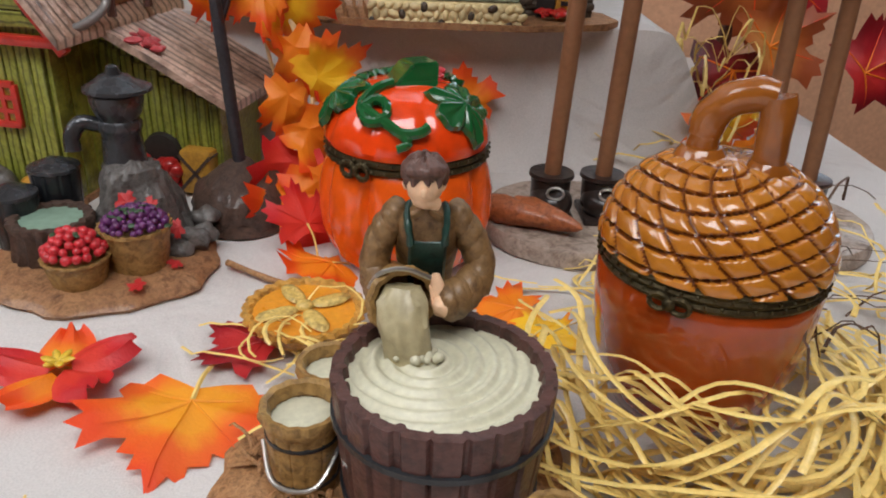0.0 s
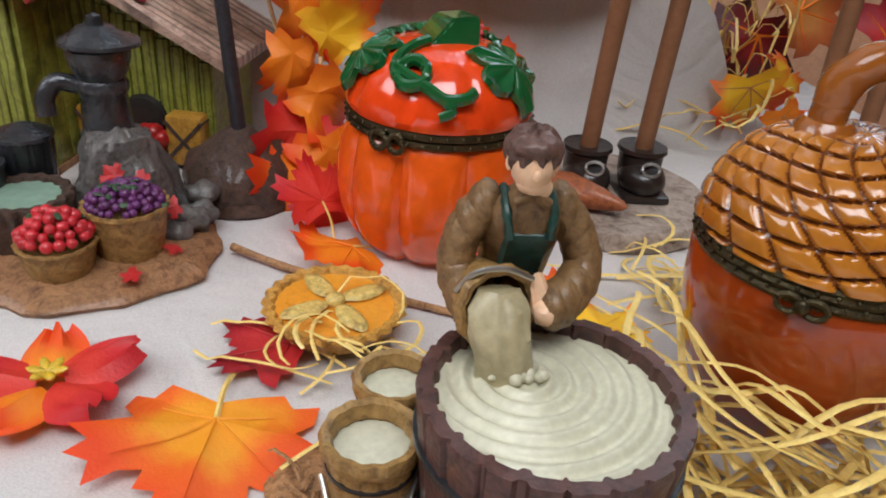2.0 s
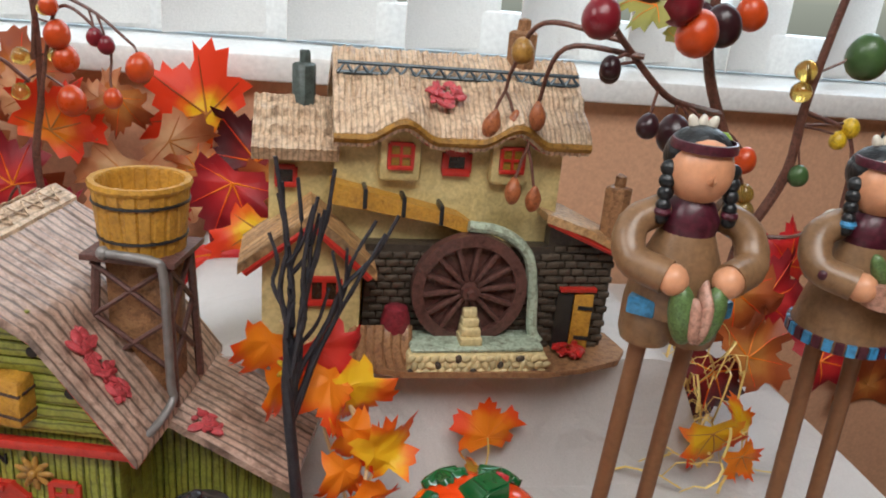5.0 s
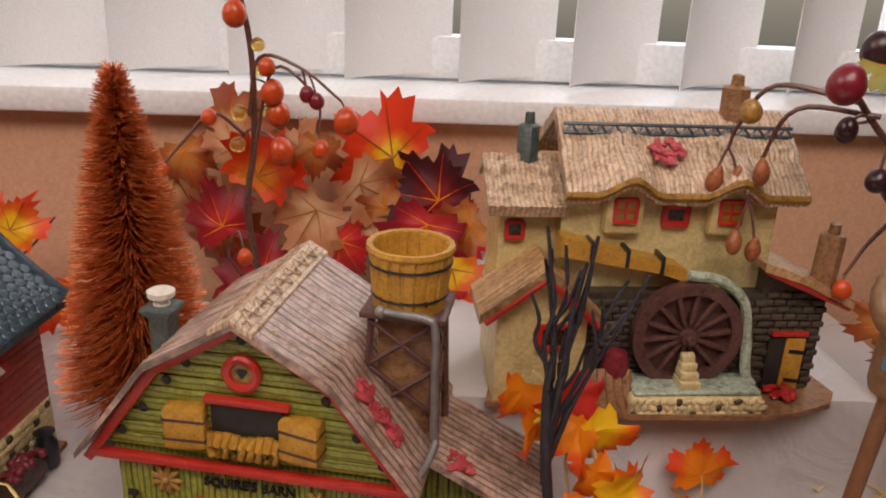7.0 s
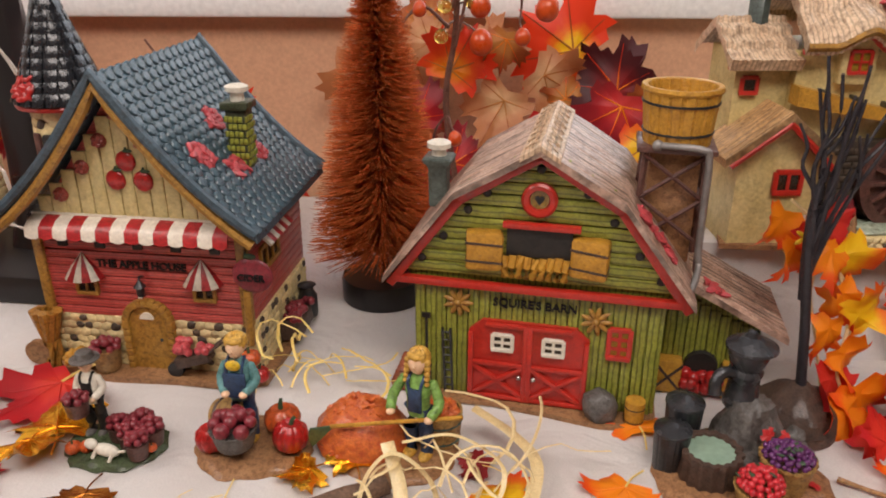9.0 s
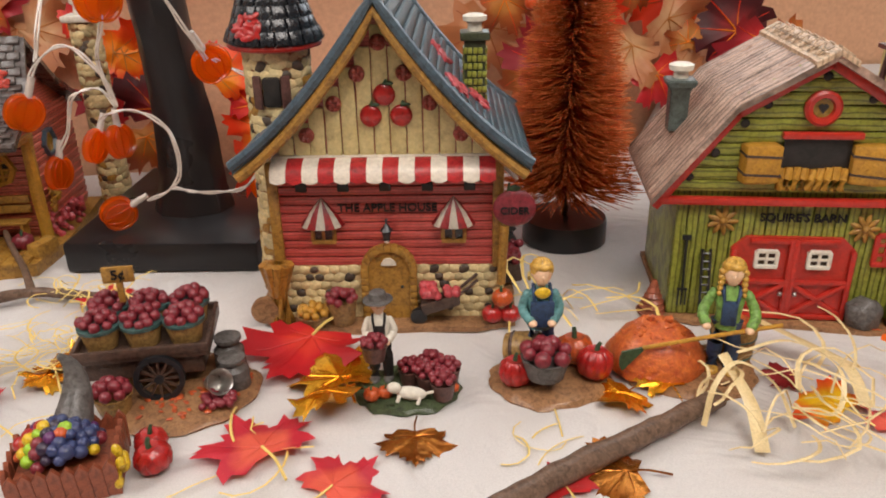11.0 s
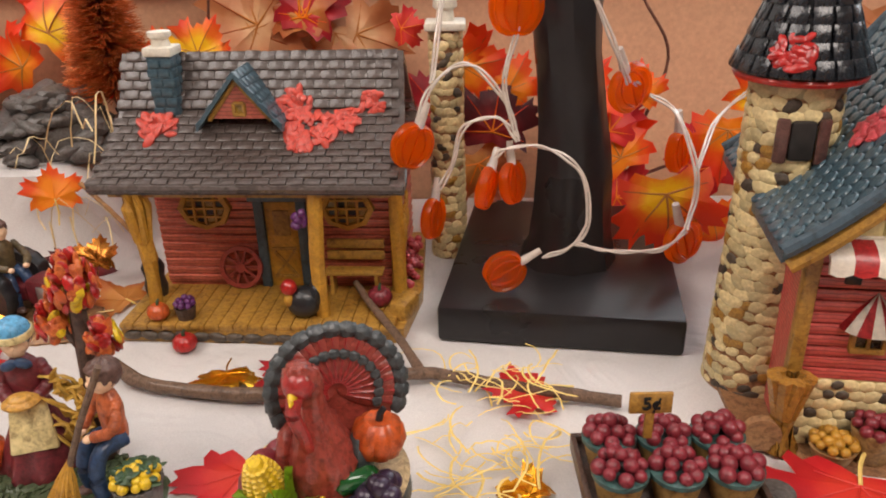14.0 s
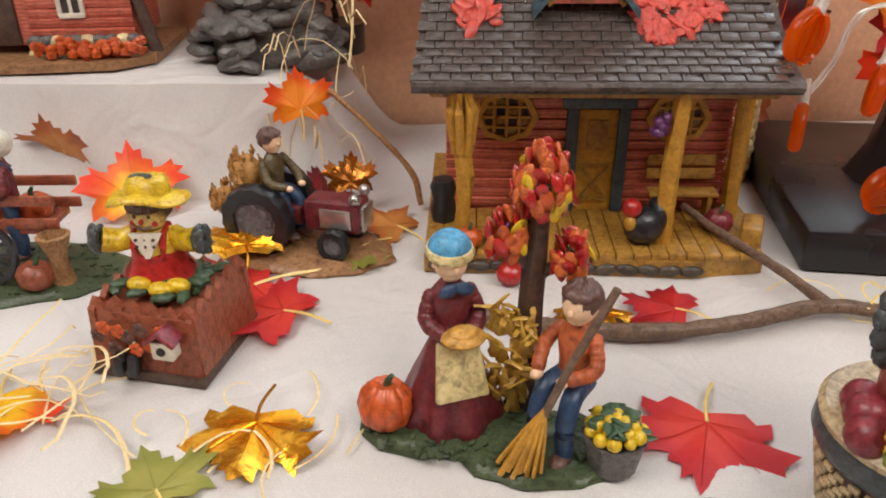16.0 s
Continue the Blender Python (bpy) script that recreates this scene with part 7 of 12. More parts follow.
    fruit_basket(t, -0.0435, -0.011, 0.004, 0.0092, 0.0065, "basket", "yellow_bale", 0.0022, 30, heap=0.5, seed=11)
    fruit_basket(t, -0.0275, -0.008, 0.004, 0.0088, 0.0135, "basket", "apple", 0.0026, 30, heap=0.5, seed=12)
    bm = B()
    box(bm, 0.022, 0.010, 0.007, 0.029, -0.009, 0.0165, ry=-18, bevel=0.001)
    for s in (-1, 1):
        tube(bm, [(0.032, -0.009 + s * 0.004, 0.016), (0.050, -0.007 + s * 0.004, 0.031)], 0.0009, 6)
    barrow = part("wheelbarrow", bm, "bark", t)
    bm = B()
    cyl(bm, 0.0048, 0.0048, 0.003, 0.0165, -0.0085, 0.0075, 18, rx=90)
    part("barrow_wheel", bm, "iron", barrow, at=pose(0, 0.001, 0))
    bm = B()
    for i in range(22):
        ico(bm, rnd(0.0024, 0.0032), 0.029 + rnd(-0.010, 0.010), -0.009 + rnd(-0.004, 0.004), 0.0215 + rnd(0, 0.004) , d=2)
    tagged(part("fruit", bm, "pink_leaf", barrow), kind="stuff")
    bm = B()
    box(bm, 0.013, 0.030, 0.012, W + 0.0105, 0.050, 0.0120, ry=-10, bevel=0.0010)
    crate = part("crate", bm, "bark", t)
    bm = B()
    for i in range(34):
        ico(bm, rnd(0.0022, 0.0030), W + 0.0115 + rnd(-0.0055, 0.0065), 0.050 + rnd(-0.013, 0.013), 0.0195 + rnd(0, 0.0025), d=2)
    tagged(part("fruit", bm, "apple", crate), kind="stuff")
    bm = B()
    lathe(bm, [(0.0062, 0.003), (0.0066, 0.005), (0.0066, 0.018), (0.0042, 0.0225), (0.0046, 0.0250), (0.0062, 0.0260), (0.003, 0.0275)], 22)
    part("milk_can", bm, "iron", t, at=pose(W + 0.0105, 0.0760, 0))
    bm = B()
    tube(bm, [(W + 0.0020, -0.005, 0.026), (W + 0.0035, -0.006, 0.062)], 0.0026, 8)
    part("sign_post", bm, "ochre", t)
    for x, z, r, mm in ((0.0585, 0.0090, 0.0062, "tomato"), (0.0690, 0.0090, 0.0060, "tomato"), (0.0640, 0.0195, 0.0062, "pumpkin")):
        pumpkin_part(t, x, -0.010, z, r, mm)
    return t


def pumpkin_part(parent, x, y, z, r, material, name="pumpkin", squash=0.82, stem="leafgreen"):
    bm = B()
    prof = [(0.05, -0.86), (0.5, -0.85), (0.86, -0.55), (1.0, 0.0), (0.88, 0.52), (0.52, 0.84), (0.15, 0.78), (0.02, 0.72)]
    lathe(bm, [(a * r, b * r * squash) for a, b in prof], 45, wob=lambda a, h: 1 - 0.10 * (1 - abs(math.sin(a * 4.5))) ** 2)
    p = part(name, bm, material, parent, at=pose(x, y, z, rnd(-8, 8), rnd(-8, 8), rnd(0, 90)))
    bm = B()
    tube(bm, [(0, 0, r * 0.55), (r * 0.05, 0, r * 0.95), (r * 0.2, 0, r * 1.15)], r * 0.16, 6, r2=r * 0.1)
    part("stem", bm, stem, p)
    return p


def stone_tower(parent, x, y, h, r, rz, rows, per, stone_s):
    """A round tower of set pebbles."""
    bm = B()
    lathe(bm, [(r * 1.12, 0), (r * 1.05, h * 0.12), (r * 0.93, h * 0.6), (r * 0.92, h)], 40)
    tw = part("tower", bm, "soil", parent, at=pose(x, y, 0))
    sa, sb = B(), B()
    ico(sa, stone_s, sx=1.22, sy=0.30, sz=0.84, d=3)
    ico(sb, stone_s * 0.9, sx=1.2, sy=0.34, sz=0.8, d=3)
    sc = B()
    ico(sc, stone_s, sx=1.2, sy=0.32, sz=0.85, d=3)
    mc = mesh_of(sc, "ochre")
    ma, mb = mesh_of(sa, "stone"), mesh_of(sb, "dark_stone")
    R = random.Random(9)
    for k in range(rows):
        z = h * (k + 0.5) / rows
        rr = r * (1.08 - 0.15 * min(1, k / rows / 0.6))
        for c in range(per):
            a = 2 * math.pi * (c + (0.5 if k % 2 else 0) + R.uniform(-0.15, 0.15)) / per
            if math.sin(a + radians(rz)) < 0.55:
                shared("stone", R.choice((mb, ma, ma, ma, ma, ma, ma, mc, ma, ma, ma, ma)), tw, pose(rr * math.cos(a), rr * math.sin(a), z + R.uniform(-0.0013, 0.0013), 0, 0, math.degrees(a) + 90) @ pose(0, 0, 0, 0, R.uniform(-40, 40), 0) @ Matrix.Scale(R.uniform(0.74, 1.12), 4))
    return tw


ah = apple_house()
tw = stone_tower(ah, -0.0640, 0.0520, 0.150, 0.0200, -7, 29, 22, 0.0036)
bm = B()
prof = []
lathe(bm, [(0.0205, 0.1495), (0.0262, 0.1510), (0.0268, 0.1525), (0.0250, 0.1550)], 40)
part("roof_trim", bm, "barn_red", tw)
bm = B()
lathe(bm, [(0.0262, 0.1535), (0.0258, 0.156), (0.0215, 0.165), (0.0150, 0.187), (0.0085, 0.208), (0.0010, 0.226)], 36)
cone = part("cone_roof", bm, "tower_tile", tw)
cs = B()
box(cs, 0.0072, 0.0016, 0.0075, bevel=0.0006)
csm = mesh_of(cs, "tower_tile")
for k in range(9):
    q = k / 9
    z = 0.158 + 0.058 * q
    rr = 0.0252 - 0.0205 * q + (0.0012 if k == 0 else 0)
    n = max(6, int(rr * 6.283 / 0.0078))
    for c in range(n):
        a = 2 * math.pi * (c + 0.5 * (k % 2)) / n
        shared("slate_tile", csm, cone, pose(rr * math.cos(a), rr * math.sin(a), z, 0, 0, math.degrees(a) + 90) @ pose(0, 0, 0, -22, 0, 0))
bm = B()
ivy_patch(bm, 0, 0, 0, 0.007, 34, 77, s=0.0034)
part("ivy", bm, "tomato", cone, at=pose(-0.0085, -0.0215, 0.1640, 62, 0, -20))
bm = B()
box(bm, 0.0105, 0.004, 0.017, 0, -0.0195, 0.128, bevel=0.002)
wn2 = part("window", bm, "dark", tw)
for s in (-1, 1):
    bm = B()
    box(bm, 0.0055, 0.0025, 0.019, s * 0.0080, -0.0200, 0.128, rz=s * 24, bevel=0.0012)
    part("shutter", bm, "mill_wheel", wn2)


# ---- cottage ----
def cottage():
    t = thing("porch_cottage", -0.690, 0.585, 0, -2.5, "salmon ceramic cottage with dark shingle roof and open porch", "miniature house")
    W = 0.0700
    bm = B()
    prism(bm, [(-0.079, -0.050), (0.045, -0.054), (0.080, -0.048), (0.086, 0.0), (0.080, 0.085), (-0.080, 0.085)], 0.009)
    rough_up(bm, 0.0006, 200)
    part("plinth", bm, "ochre", t)
    st = B()
    ico(st, 0.0042, sx=1.4, sy=0.5, sz=0.7, d=2)
    stm = mesh_of(st, "dark_stone")
    for c in range(13):
        shared("stone", stm, t, pose(-0.072 + c * 0.0098, -0.0505 - 0.0003 * c, 0.0040, 0, rnd(-12, 12), -2))
    for c in range(19):
        bm = B()
        box(bm, 0.0078, 0.050, 0.0034, -0.0745 + c * 0.0081, -0.0275, 0.0100, bevel=0.0007)
        part("porch_board", bm, "ochre", t)
    bm = B()
    wall_poly(bm, [(-W, 0), (W, 0), (W, 0.095), (-W, 0.095)], 0.078, 0.0015)
    prism(bm, [(0.0, 0.088), (0.035, 0.142), (0.075, 0.095)], 2 * W - 0.004, 0, Matrix(((0, 0, 1, -W + 0.002), (1, 0, 0, 0.003), (0, 1, 0, 0), (0, 0, 0, 1))))
    part("wall", bm, "salmon", t)
    for k in range(15):
        bm = B()
        box(bm, 2 * W, 0.0028, 0.0050, 0, 0.0008, 0.0145 + k * 0.0053, rx=12, bevel=0.0004)
        part("clapboard", bm, "salmon", t)
        bm = B()
        box(bm, 0.0028, 0.076, 0.0050, W + 0.0008, 0.040, 0.0145 + k * 0.0053, ry=12, bevel=0.0004)
        part("clapboard", bm, "salmon", t)
    # roof: steep above, flatter over the porch
    prof = [(-0.0445, 0.0895), (-0.0210, 0.1010), (-0.0020, 0.1165), (0.0130, 0.1475), (0.045, 0.118), (0.088, 0.092)]
    def rs(d):
        """A place on the front slope, d from 0 (eave) to 1 (ridge)."""
        L = [0]
        for (a, b), (c, e) in zip(prof[:4], prof[1:4]):
            L.append(L[-1] + math.hypot(c - a, e - b))
        s = d * L[-1]
        for k in range(3):
            if s <= L[k + 1] + 1e-9:
                f = (s - L[k]) / (L[k + 1] - L[k])
                (a, b), (c, e) = prof[k], prof[k + 1]
                return a + (c - a) * f, b + (e - b) * f, math.degrees(math.atan2(e - b, c - a))
        return prof[3][0], prof[3][1], 60
    bm = B()
    roof_sheet(bm, prof, -0.079, 0.079, 0.0045, ny=8, nx=4, grain=0.0)
    for v in bm.verts:
        x, y, z = v.co
        flare = 1.0 + 0.055 * max(0, (0.0130 - x) / 0.055)
        v.co = Vector((y * flare, x, z))
    bmesh.ops.recalc_face_normals(bm, faces=bm.faces[:])
    roof = part("roof", bm, "shingle", t)
    sh = B()
    box(sh, 0.0086, 0.0058, 0.0018, bevel=0.0006)
    shm = mesh_of(sh, "shingle")
    R = random.Random(3)
    for k in range(16):
        y, z, a = rs((k + 0.45) / 16)
        half = 0.079 * (1 + 0.055 * max(0, (0.0130 - y) / 0.055)) - 0.003
        n = 18
        for c in range(n):
            x = -half + 2 * half * (c + (0.5 if k % 2 else 0.05)) / n
            shared("shingle", shm, roof, pose(x, y, z + 0.0006 + R.uniform(0, 0.0004), a - 8, R.uniform(-2, 2), R.uniform(-2, 2)))
    bm = B()
    tube(bm, [(-0.083, -0.0445, 0.0885), (0.083, -0.0445, 0.0885)], 0.0024, 8)
    part("eave", bm, "shingle", roof)
    bm = B()
    box(bm, 0.150, 0.004, 0.0040, 0, -0.0395, 0.0842, bevel=0.0007)
    for s in (-1, 1):
        box(bm, 0.004, 0.040, 0.0040, s * 0.074, -0.020, 0.0842, bevel=0.0007)
    part("eave_beam", bm, "ochre", t)
    # posts
    for px, lean in ((-0.0615, 0.003), (0.0340, -0.001), (0.0735, 0.0)):
        bm = B()
        tube(bm, [(px, -0.0385 if px < 0.07 else -0.008, 0.011), (px + lean * 0.5, -0.0385 if px < 0.07 else -0.008, 0.045), (px - lean, -0.038 if px < 0.07 else -0.006, 0.0842)], 0.0043, 8)
        rough_up(bm, 0.0008, 260)
        pp = part("porch_post", bm, "yellow_bale", t)
        if px < 0:
            bm = B()
            for k in range(7):
                a = k / 7 * 6.28
                tube(bm, [(px + 0.003 * math.cos(a), -0.0385 + 0.003 * math.sin(a), 0.056), (px + 0.006 * math.cos(a), -0.0385 + 0.006 * math.sin(a), 0.076), (px + 0.0045 * math.cos(a), -0.0385 + 0.005 * math.sin(a), 0.085)], 0.0022, 6)
            tagged(part("corn_sheaf", bm, "yellow_bale", pp), kind="stuff")
    bm = B()
    for i in range(16):
        ico(bm, 0.0022, 0.0265 + rnd(-0.003, 0.003), -0.0405 + rnd(-0.002, 0.002), 0.0725 + rnd(-0.006, 0.002), d=2)
    tagged(part("hanging_fruit", bm, "grape", t), kind="stuff")
    # windows, door
    for wx in (-0.0400, 0.0440):
        bm = B()
        lathe(bm, [(0.0095, 0), (0.0135, 0), (0.0132, 0.003), (0.0105, 0.003), (0.0095, 0)], 8, close=False)
        wf = part("window", bm, "yellow_bale", t, at=pose(wx, -0.0005, 0.0610, 90, 0, 0) @ Matrix.Diagonal((1.2, 1.0, 1, 1)))
        for k in (-1, 0, 1):
            for flat in (0, 1):
                bm = B()
                box(bm, 0.0012, 0.020, 0.0016, 0, 0, 0)
                part("glazing_bar", bm, "yellow_bale", wf, at=pose(0 if flat else k * 0.0052, k * 0.0052 if flat else 0, 0.0018 + 0.0001 * flat, 0, 0, 90 * flat))
        for i in range(4):
            for j in range(4):
                if abs(i - 1.5) + abs(j - 1.5) < 2.6:
                    bm = B()
                    box(bm, 0.0034, 0.0034, 0.0008, -0.0072 + i * 0.0048, -0.0072 + j * 0.0048, 0.0010)
                    part("pane", bm, "dark" if (i + j) % 2 else "glass_yellow", wf)
    bm = B()
    box(bm, 0.022, 0.003, 0.054, 0, -0.001, 0.038, bevel=0.0006)
    dr = part("door", bm, "yellow_bale", t, "mustard door with slate blue frame", at=pose(0.0050, 0, 0))
    bm = B()
    for s in (-1, 1):
        box(bm, 0.0058, 0.006, 0.057, s * 0.0125, -0.002, 0.0395, bevel=0.0008)
    box(bm, 0.036, 0.008, 0.0062, 0, -0.003, 0.0695, bevel=0.0012)
    part("door_frame", bm, "blue_trim", dr)
    bm = B()
    box(bm, 0.0095, 0.002, 0.016, 0, -0.0025, 0.052, bevel=0.0006)
    for r in (52, -52):
        box(bm, 0.019, 0.002, 0.0016, 0, -0.003, 0.0265, ry=r)
    for z in (0.018, 0.036):
        box(bm, 0.014, 0.002, 0.0016, 0, -0.003, z)
    part("door_panel", bm, "ochre", dr)
    # wagon wheel, bench, turkey, pumpkins
    wl = part("wagon_wheel", (lambda b: (lathe(b, [(0.0105, -0.0015), (0.0130, -0.0015), (0.0130, 0.0015), (0.0105, 0.0015), (0.0105, -0.0015)], 32, close=False), cyl(b, 0.003, 0.003, 0.004, 0, 0, -0.002, 12), b)[-1])(B()), "turkey", t, at=pose(-0.0215, -0.006, 0.0250, 80, 0, 0))
    sp = B()
    box(sp, 0.0095, 0.0014, 0.0014, 0.0065, 0, 0)
    spm = mesh_of(sp, "turkey")
    for k in range(10):
        shared("spoke", spm, wl, pose(0, 0, 0, 0, 0, k * 36))
    bm = B()
    for zz, yy in ((0.026, -0.012), (0.033, -0.0045), (0.040, -0.004)):
        box(bm, 0.034, 0.010 if zz < 0.03 else 0.002, 0.002 if zz < 0.03 else 0.0055, 0.0480, yy, zz, bevel=0.0005)
    for sx in (-0.013, 0.013):
        box(bm, 0.002, 0.009, 0.015, 0.048 + sx, -0.012, 0.0185)
    part("bench", bm, "ochre", t)
    bm = B()
    ball(bm, 0.0092, 0, 0, 0.0090, sx=1.1, sy=0.9)
    ball(bm, 0.0085, 0.0065, 0.002, 0.0125, sx=0.5, sy=1.0, sz=1.1)
    tk = part("porch_turkey", bm, "iron", t, "small dark painted turkey", at=pose(0.0245, -0.0395, 0.0115, 0, 0, 12))
    bm = B()
    ball(bm, 0.0046, -0.0078, -0.002, 0.0195)
    tube(bm, [(-0.006, 0, 0.013), (-0.0078, -0.002, 0.0195)], 0.0026, 8)
    part("head", bm, "tomato", tk)
    bm = B()
    ball(bm, 0.0034, -0.0085, -0.003, 0.0125, sx=0.8, sz=1.2)
    part("wattle", bm, "yellow_bale", tk)
    pumpkin_part(t, -0.0575, -0.046, 0.0165, 0.0062, "pumpkin")
    fruit_basket(t, -0.0425, -0.044, 0.0115, 0.0058, 0.0070, "bark", "grape", 0.0017, 34, heap=0.9, seed=15)
    pumpkin_part(t, -0.0385, -0.0605, 0.0055, 0.0068, "tomato")
    pumpkin_part(t, 0.0640, -0.0250, 0.0165, 0.0072, "apple")
    bm = B()
    lathe(bm, [(0.006, 0), (0.0068, 0.006), (0.0055, 0.012), (0.0068, 0.018), (0.005, 0.022)], 18)
    part("milk_churn", bm, "iron", t, at=pose(-0.0710, -0.016, 0.0115))
    # dormer
    bm = B()
    wall_poly(bm, [(-0.0160, 0.117), (0.0160, 0.117), (0, 0.136)], 0.020, -0.0130)
    dm = part("dormer", bm, "salmon", t, at=pose(-0.0070, 0, 0))
    window(dm, 0, -0.0140, 0.1225, 0.0055, 0.0060, "ochre", "glass_yellow", 1, 1, 0.0012)
    bm = B()
    for s in (-1, 1):
        tube(bm, [(s * 0.0170, -0.0145, 0.1165), (0, -0.0145, 0.1375)], 0.0014, 6)
    part("dormer_trim", bm, "ochre", dm)
    bm = B()
    roof_sheet(bm, [(-0.0235, 0.1140), (0, 0.1425), (0.0235, 0.1140)], -0.0185, 0.0130, 0.003, ny=6, nx=3, grain=0.0)
    dr2 = part("dormer_roof", bm, "slate", dm)
    ds = B()
    box(ds, 0.0050, 0.0062, 0.0013, bevel=0.0005)
    dsm = mesh_of(ds, "slate")
    for s in (-1, 1):
        for k in range(7):
            for c in range(5):
                q = (k + 0.5) / 7
                shared("shingle", dsm, dr2, pose(s * 0.0235 * (1 - q), -0.0155 + c * 0.0064 + (0.003 if k % 2 else 0), 0.1142 + 0.0285 * q, 0, s * 46, 0))
    # ivy on the roof
    for x, d, r, n, s in ((-0.0560, 0.45, 0.0105, 34, 0.0042), (0.0205, 0.62, 0.0085, 34, 0.0038), (0.0300, 0.45, 0.0135, 60, 0.0042), (0.0480, 0.52, 0.0075, 24, 0.0036), (0.0620, 0.64, 0.0060, 18, 0.0034)):
        y, z, a = rs(d)
        bm = B()
        ivy_patch(bm, 0, 0, 0, r, n, int(x * 1000) + 200, s=s)
        part("ivy", bm, "ivy", roof, at=pose(x, y, z + 0.0020, a, 0, 0))
    # chimney
    bm = B()
    box(bm, 0.0135, 0.0135, 0.034, 0, 0, 0, bevel=0.0009)
    ch = part("chimney", bm, "slate", t, "blue-grey brick chimney", at=pose(-0.0510, 0.0020, 0.1320))
    bk = B()
    box(bk, 0.0058, 0.0012, 0.0042, bevel=0.0006)
    bkm = mesh_of(bk, "slate")
    for r in range(6):
        for c in range(2):
            shared("brick", bkm, ch, pose(-0.0033 + c * 0.0066 + (0.0015 if r % 2 else -0.0015) * 0.6, -0.0069, -0.013 + r * 0.0052))
            shared("brick", bkm, ch, pose(0.0069, -0.0033 + c * 0.0066, -0.013 + r * 0.0052, 0, 0, 90))
    bm = B()
    box(bm, 0.0160, 0.0160, 0.0050, 0, 0, 0.0190, bevel=0.0012)
    lathe(bm, [(0.0055, 0.020), (0.0045, 0.025), (0.0062, 0.0265), (0.0062, 0.0290), (0.003, 0.0295)], 18)
    part("chimney_pot", bm, "white_paint", ch)
    # side window and sunflowers
    bm = B()
    lathe(bm, [(0.0075, 0), (0.0110, 0), (0.0108, 0.003), (0.0085, 0.003), (0.0075, 0)], 6, close=False)
    sw = part("side_window", bm, "blue_trim", t, at=pose(W + 0.002, 0.028, 0.072, 90, 0, 90))
    bm = B()
    lathe(bm, [(0.008, 0.0004), (0.0078, 0.001), (0.0002, 0.001)], 6)
    part("pane", bm, "glass_yellow", sw)
    for k in range(6):
        bm = B()
        yy, zz = 0.012 + 0.010 * (k % 3) + rnd(-0.002, 0.002), 0.030 + 0.012 * (k // 3) + 0.006 * (k % 3)
        for p in range(9):
            vs = ball(bm, 0.0026, 0, 0, 0, sx=1.3, sy=0.6, sz=0.4, u=6, v=5)
            _place(bm, vs, pose(W + 0.0042, yy, zz, p * 40, 0, 0) @ pose(0, 0, 0.0035, 0, 90, 0))
        part("sunflower", bm, "yellow_bale", t)
    bm = B()
    for k in range(40):
        ico(bm, rnd(0.0020, 0.0034), W + rnd(0.003, 0.012), rnd(0.0, 0.055), 0.009 + rnd(0, 0.016), d=1)
    tagged(part("flower_bed", bm, "pink_leaf", t), kind="stuff")
    bm = B()
    box(bm, 0.010, 0.020, 0.012, 0.0790, -0.030, 0.013, rz=-20, bevel=0.002)
    part("crate", bm, "ochre", t)
    return t


cottage()

# tall pebble chimney tower that stands behind the cottage
bt = thing("pebble_tower", -0.589, 0.652, 0, 0, "slim pebble-clad ceramic tower with pale cap", "miniature tower")
tw2 = stone_tower(bt, 0, 0, 0.150, 0.0105, 0, 26, 11, 0.0038)
bm = B()
box(bm, 0.025, 0.025, 0.005, 0, 0, 0.1525, bevel=0.0015)
lathe(bm, [(0.0060, 0.154), (0.0050, 0.161), (0.0075, 0.163), (0.0072, 0.167), (0.003, 0.168)], 20)
part("cap", bm, "white_paint", tw2)

M["cart_wood"] = paint("dark_brown_cart_wood", "5d4437", "3f2c23", rough=0.6, scale=130, fine=500, bump=0.6)
# ---- black stand with a trunk, and the string of pumpkin lights ----
st = thing("trunk_stand", -0.5175, 0.6075, 0, -8, "black lacquered block stand with a dark carved trunk", "stand")
bm = B()
box(bm, 0.131, 0.166, 0.0215, 0, 0, 0.0112, bevel=0.0026)
part("base", bm, "black_wood", st)
bm = B()
rings = []
for k in range(15):
    q = k / 14
    z = 0.021 + 0.25 * q
    r = 0.0205 + 0.010 * math.exp(-q * 12) - 0.002 * q
    rings.append([bm.verts.new((r * (1 + 0.08 * math.sin(i * 2.4 + k * 0.7)) * math.cos(6.283 * i / 9) - 0.004 * q + 0.003 * math.sin(q * 7), r * 0.9 * math.sin(6.283 * i / 9), z)) for i in range(9)])
for a, b in zip(rings, rings[1:]):
    for i in range(9):
        bm.faces.new((a[i], a[(i + 1) % 9], b[(i + 1) % 9], b[i]))
bm.faces.new(rings[-1])
bm.faces.new(list(reversed(rings[0])))
rough_up(bm, 0.0012, 90)
part("trunk", bm, "black_wood", st, at=pose(0.0015, -0.011, 0))

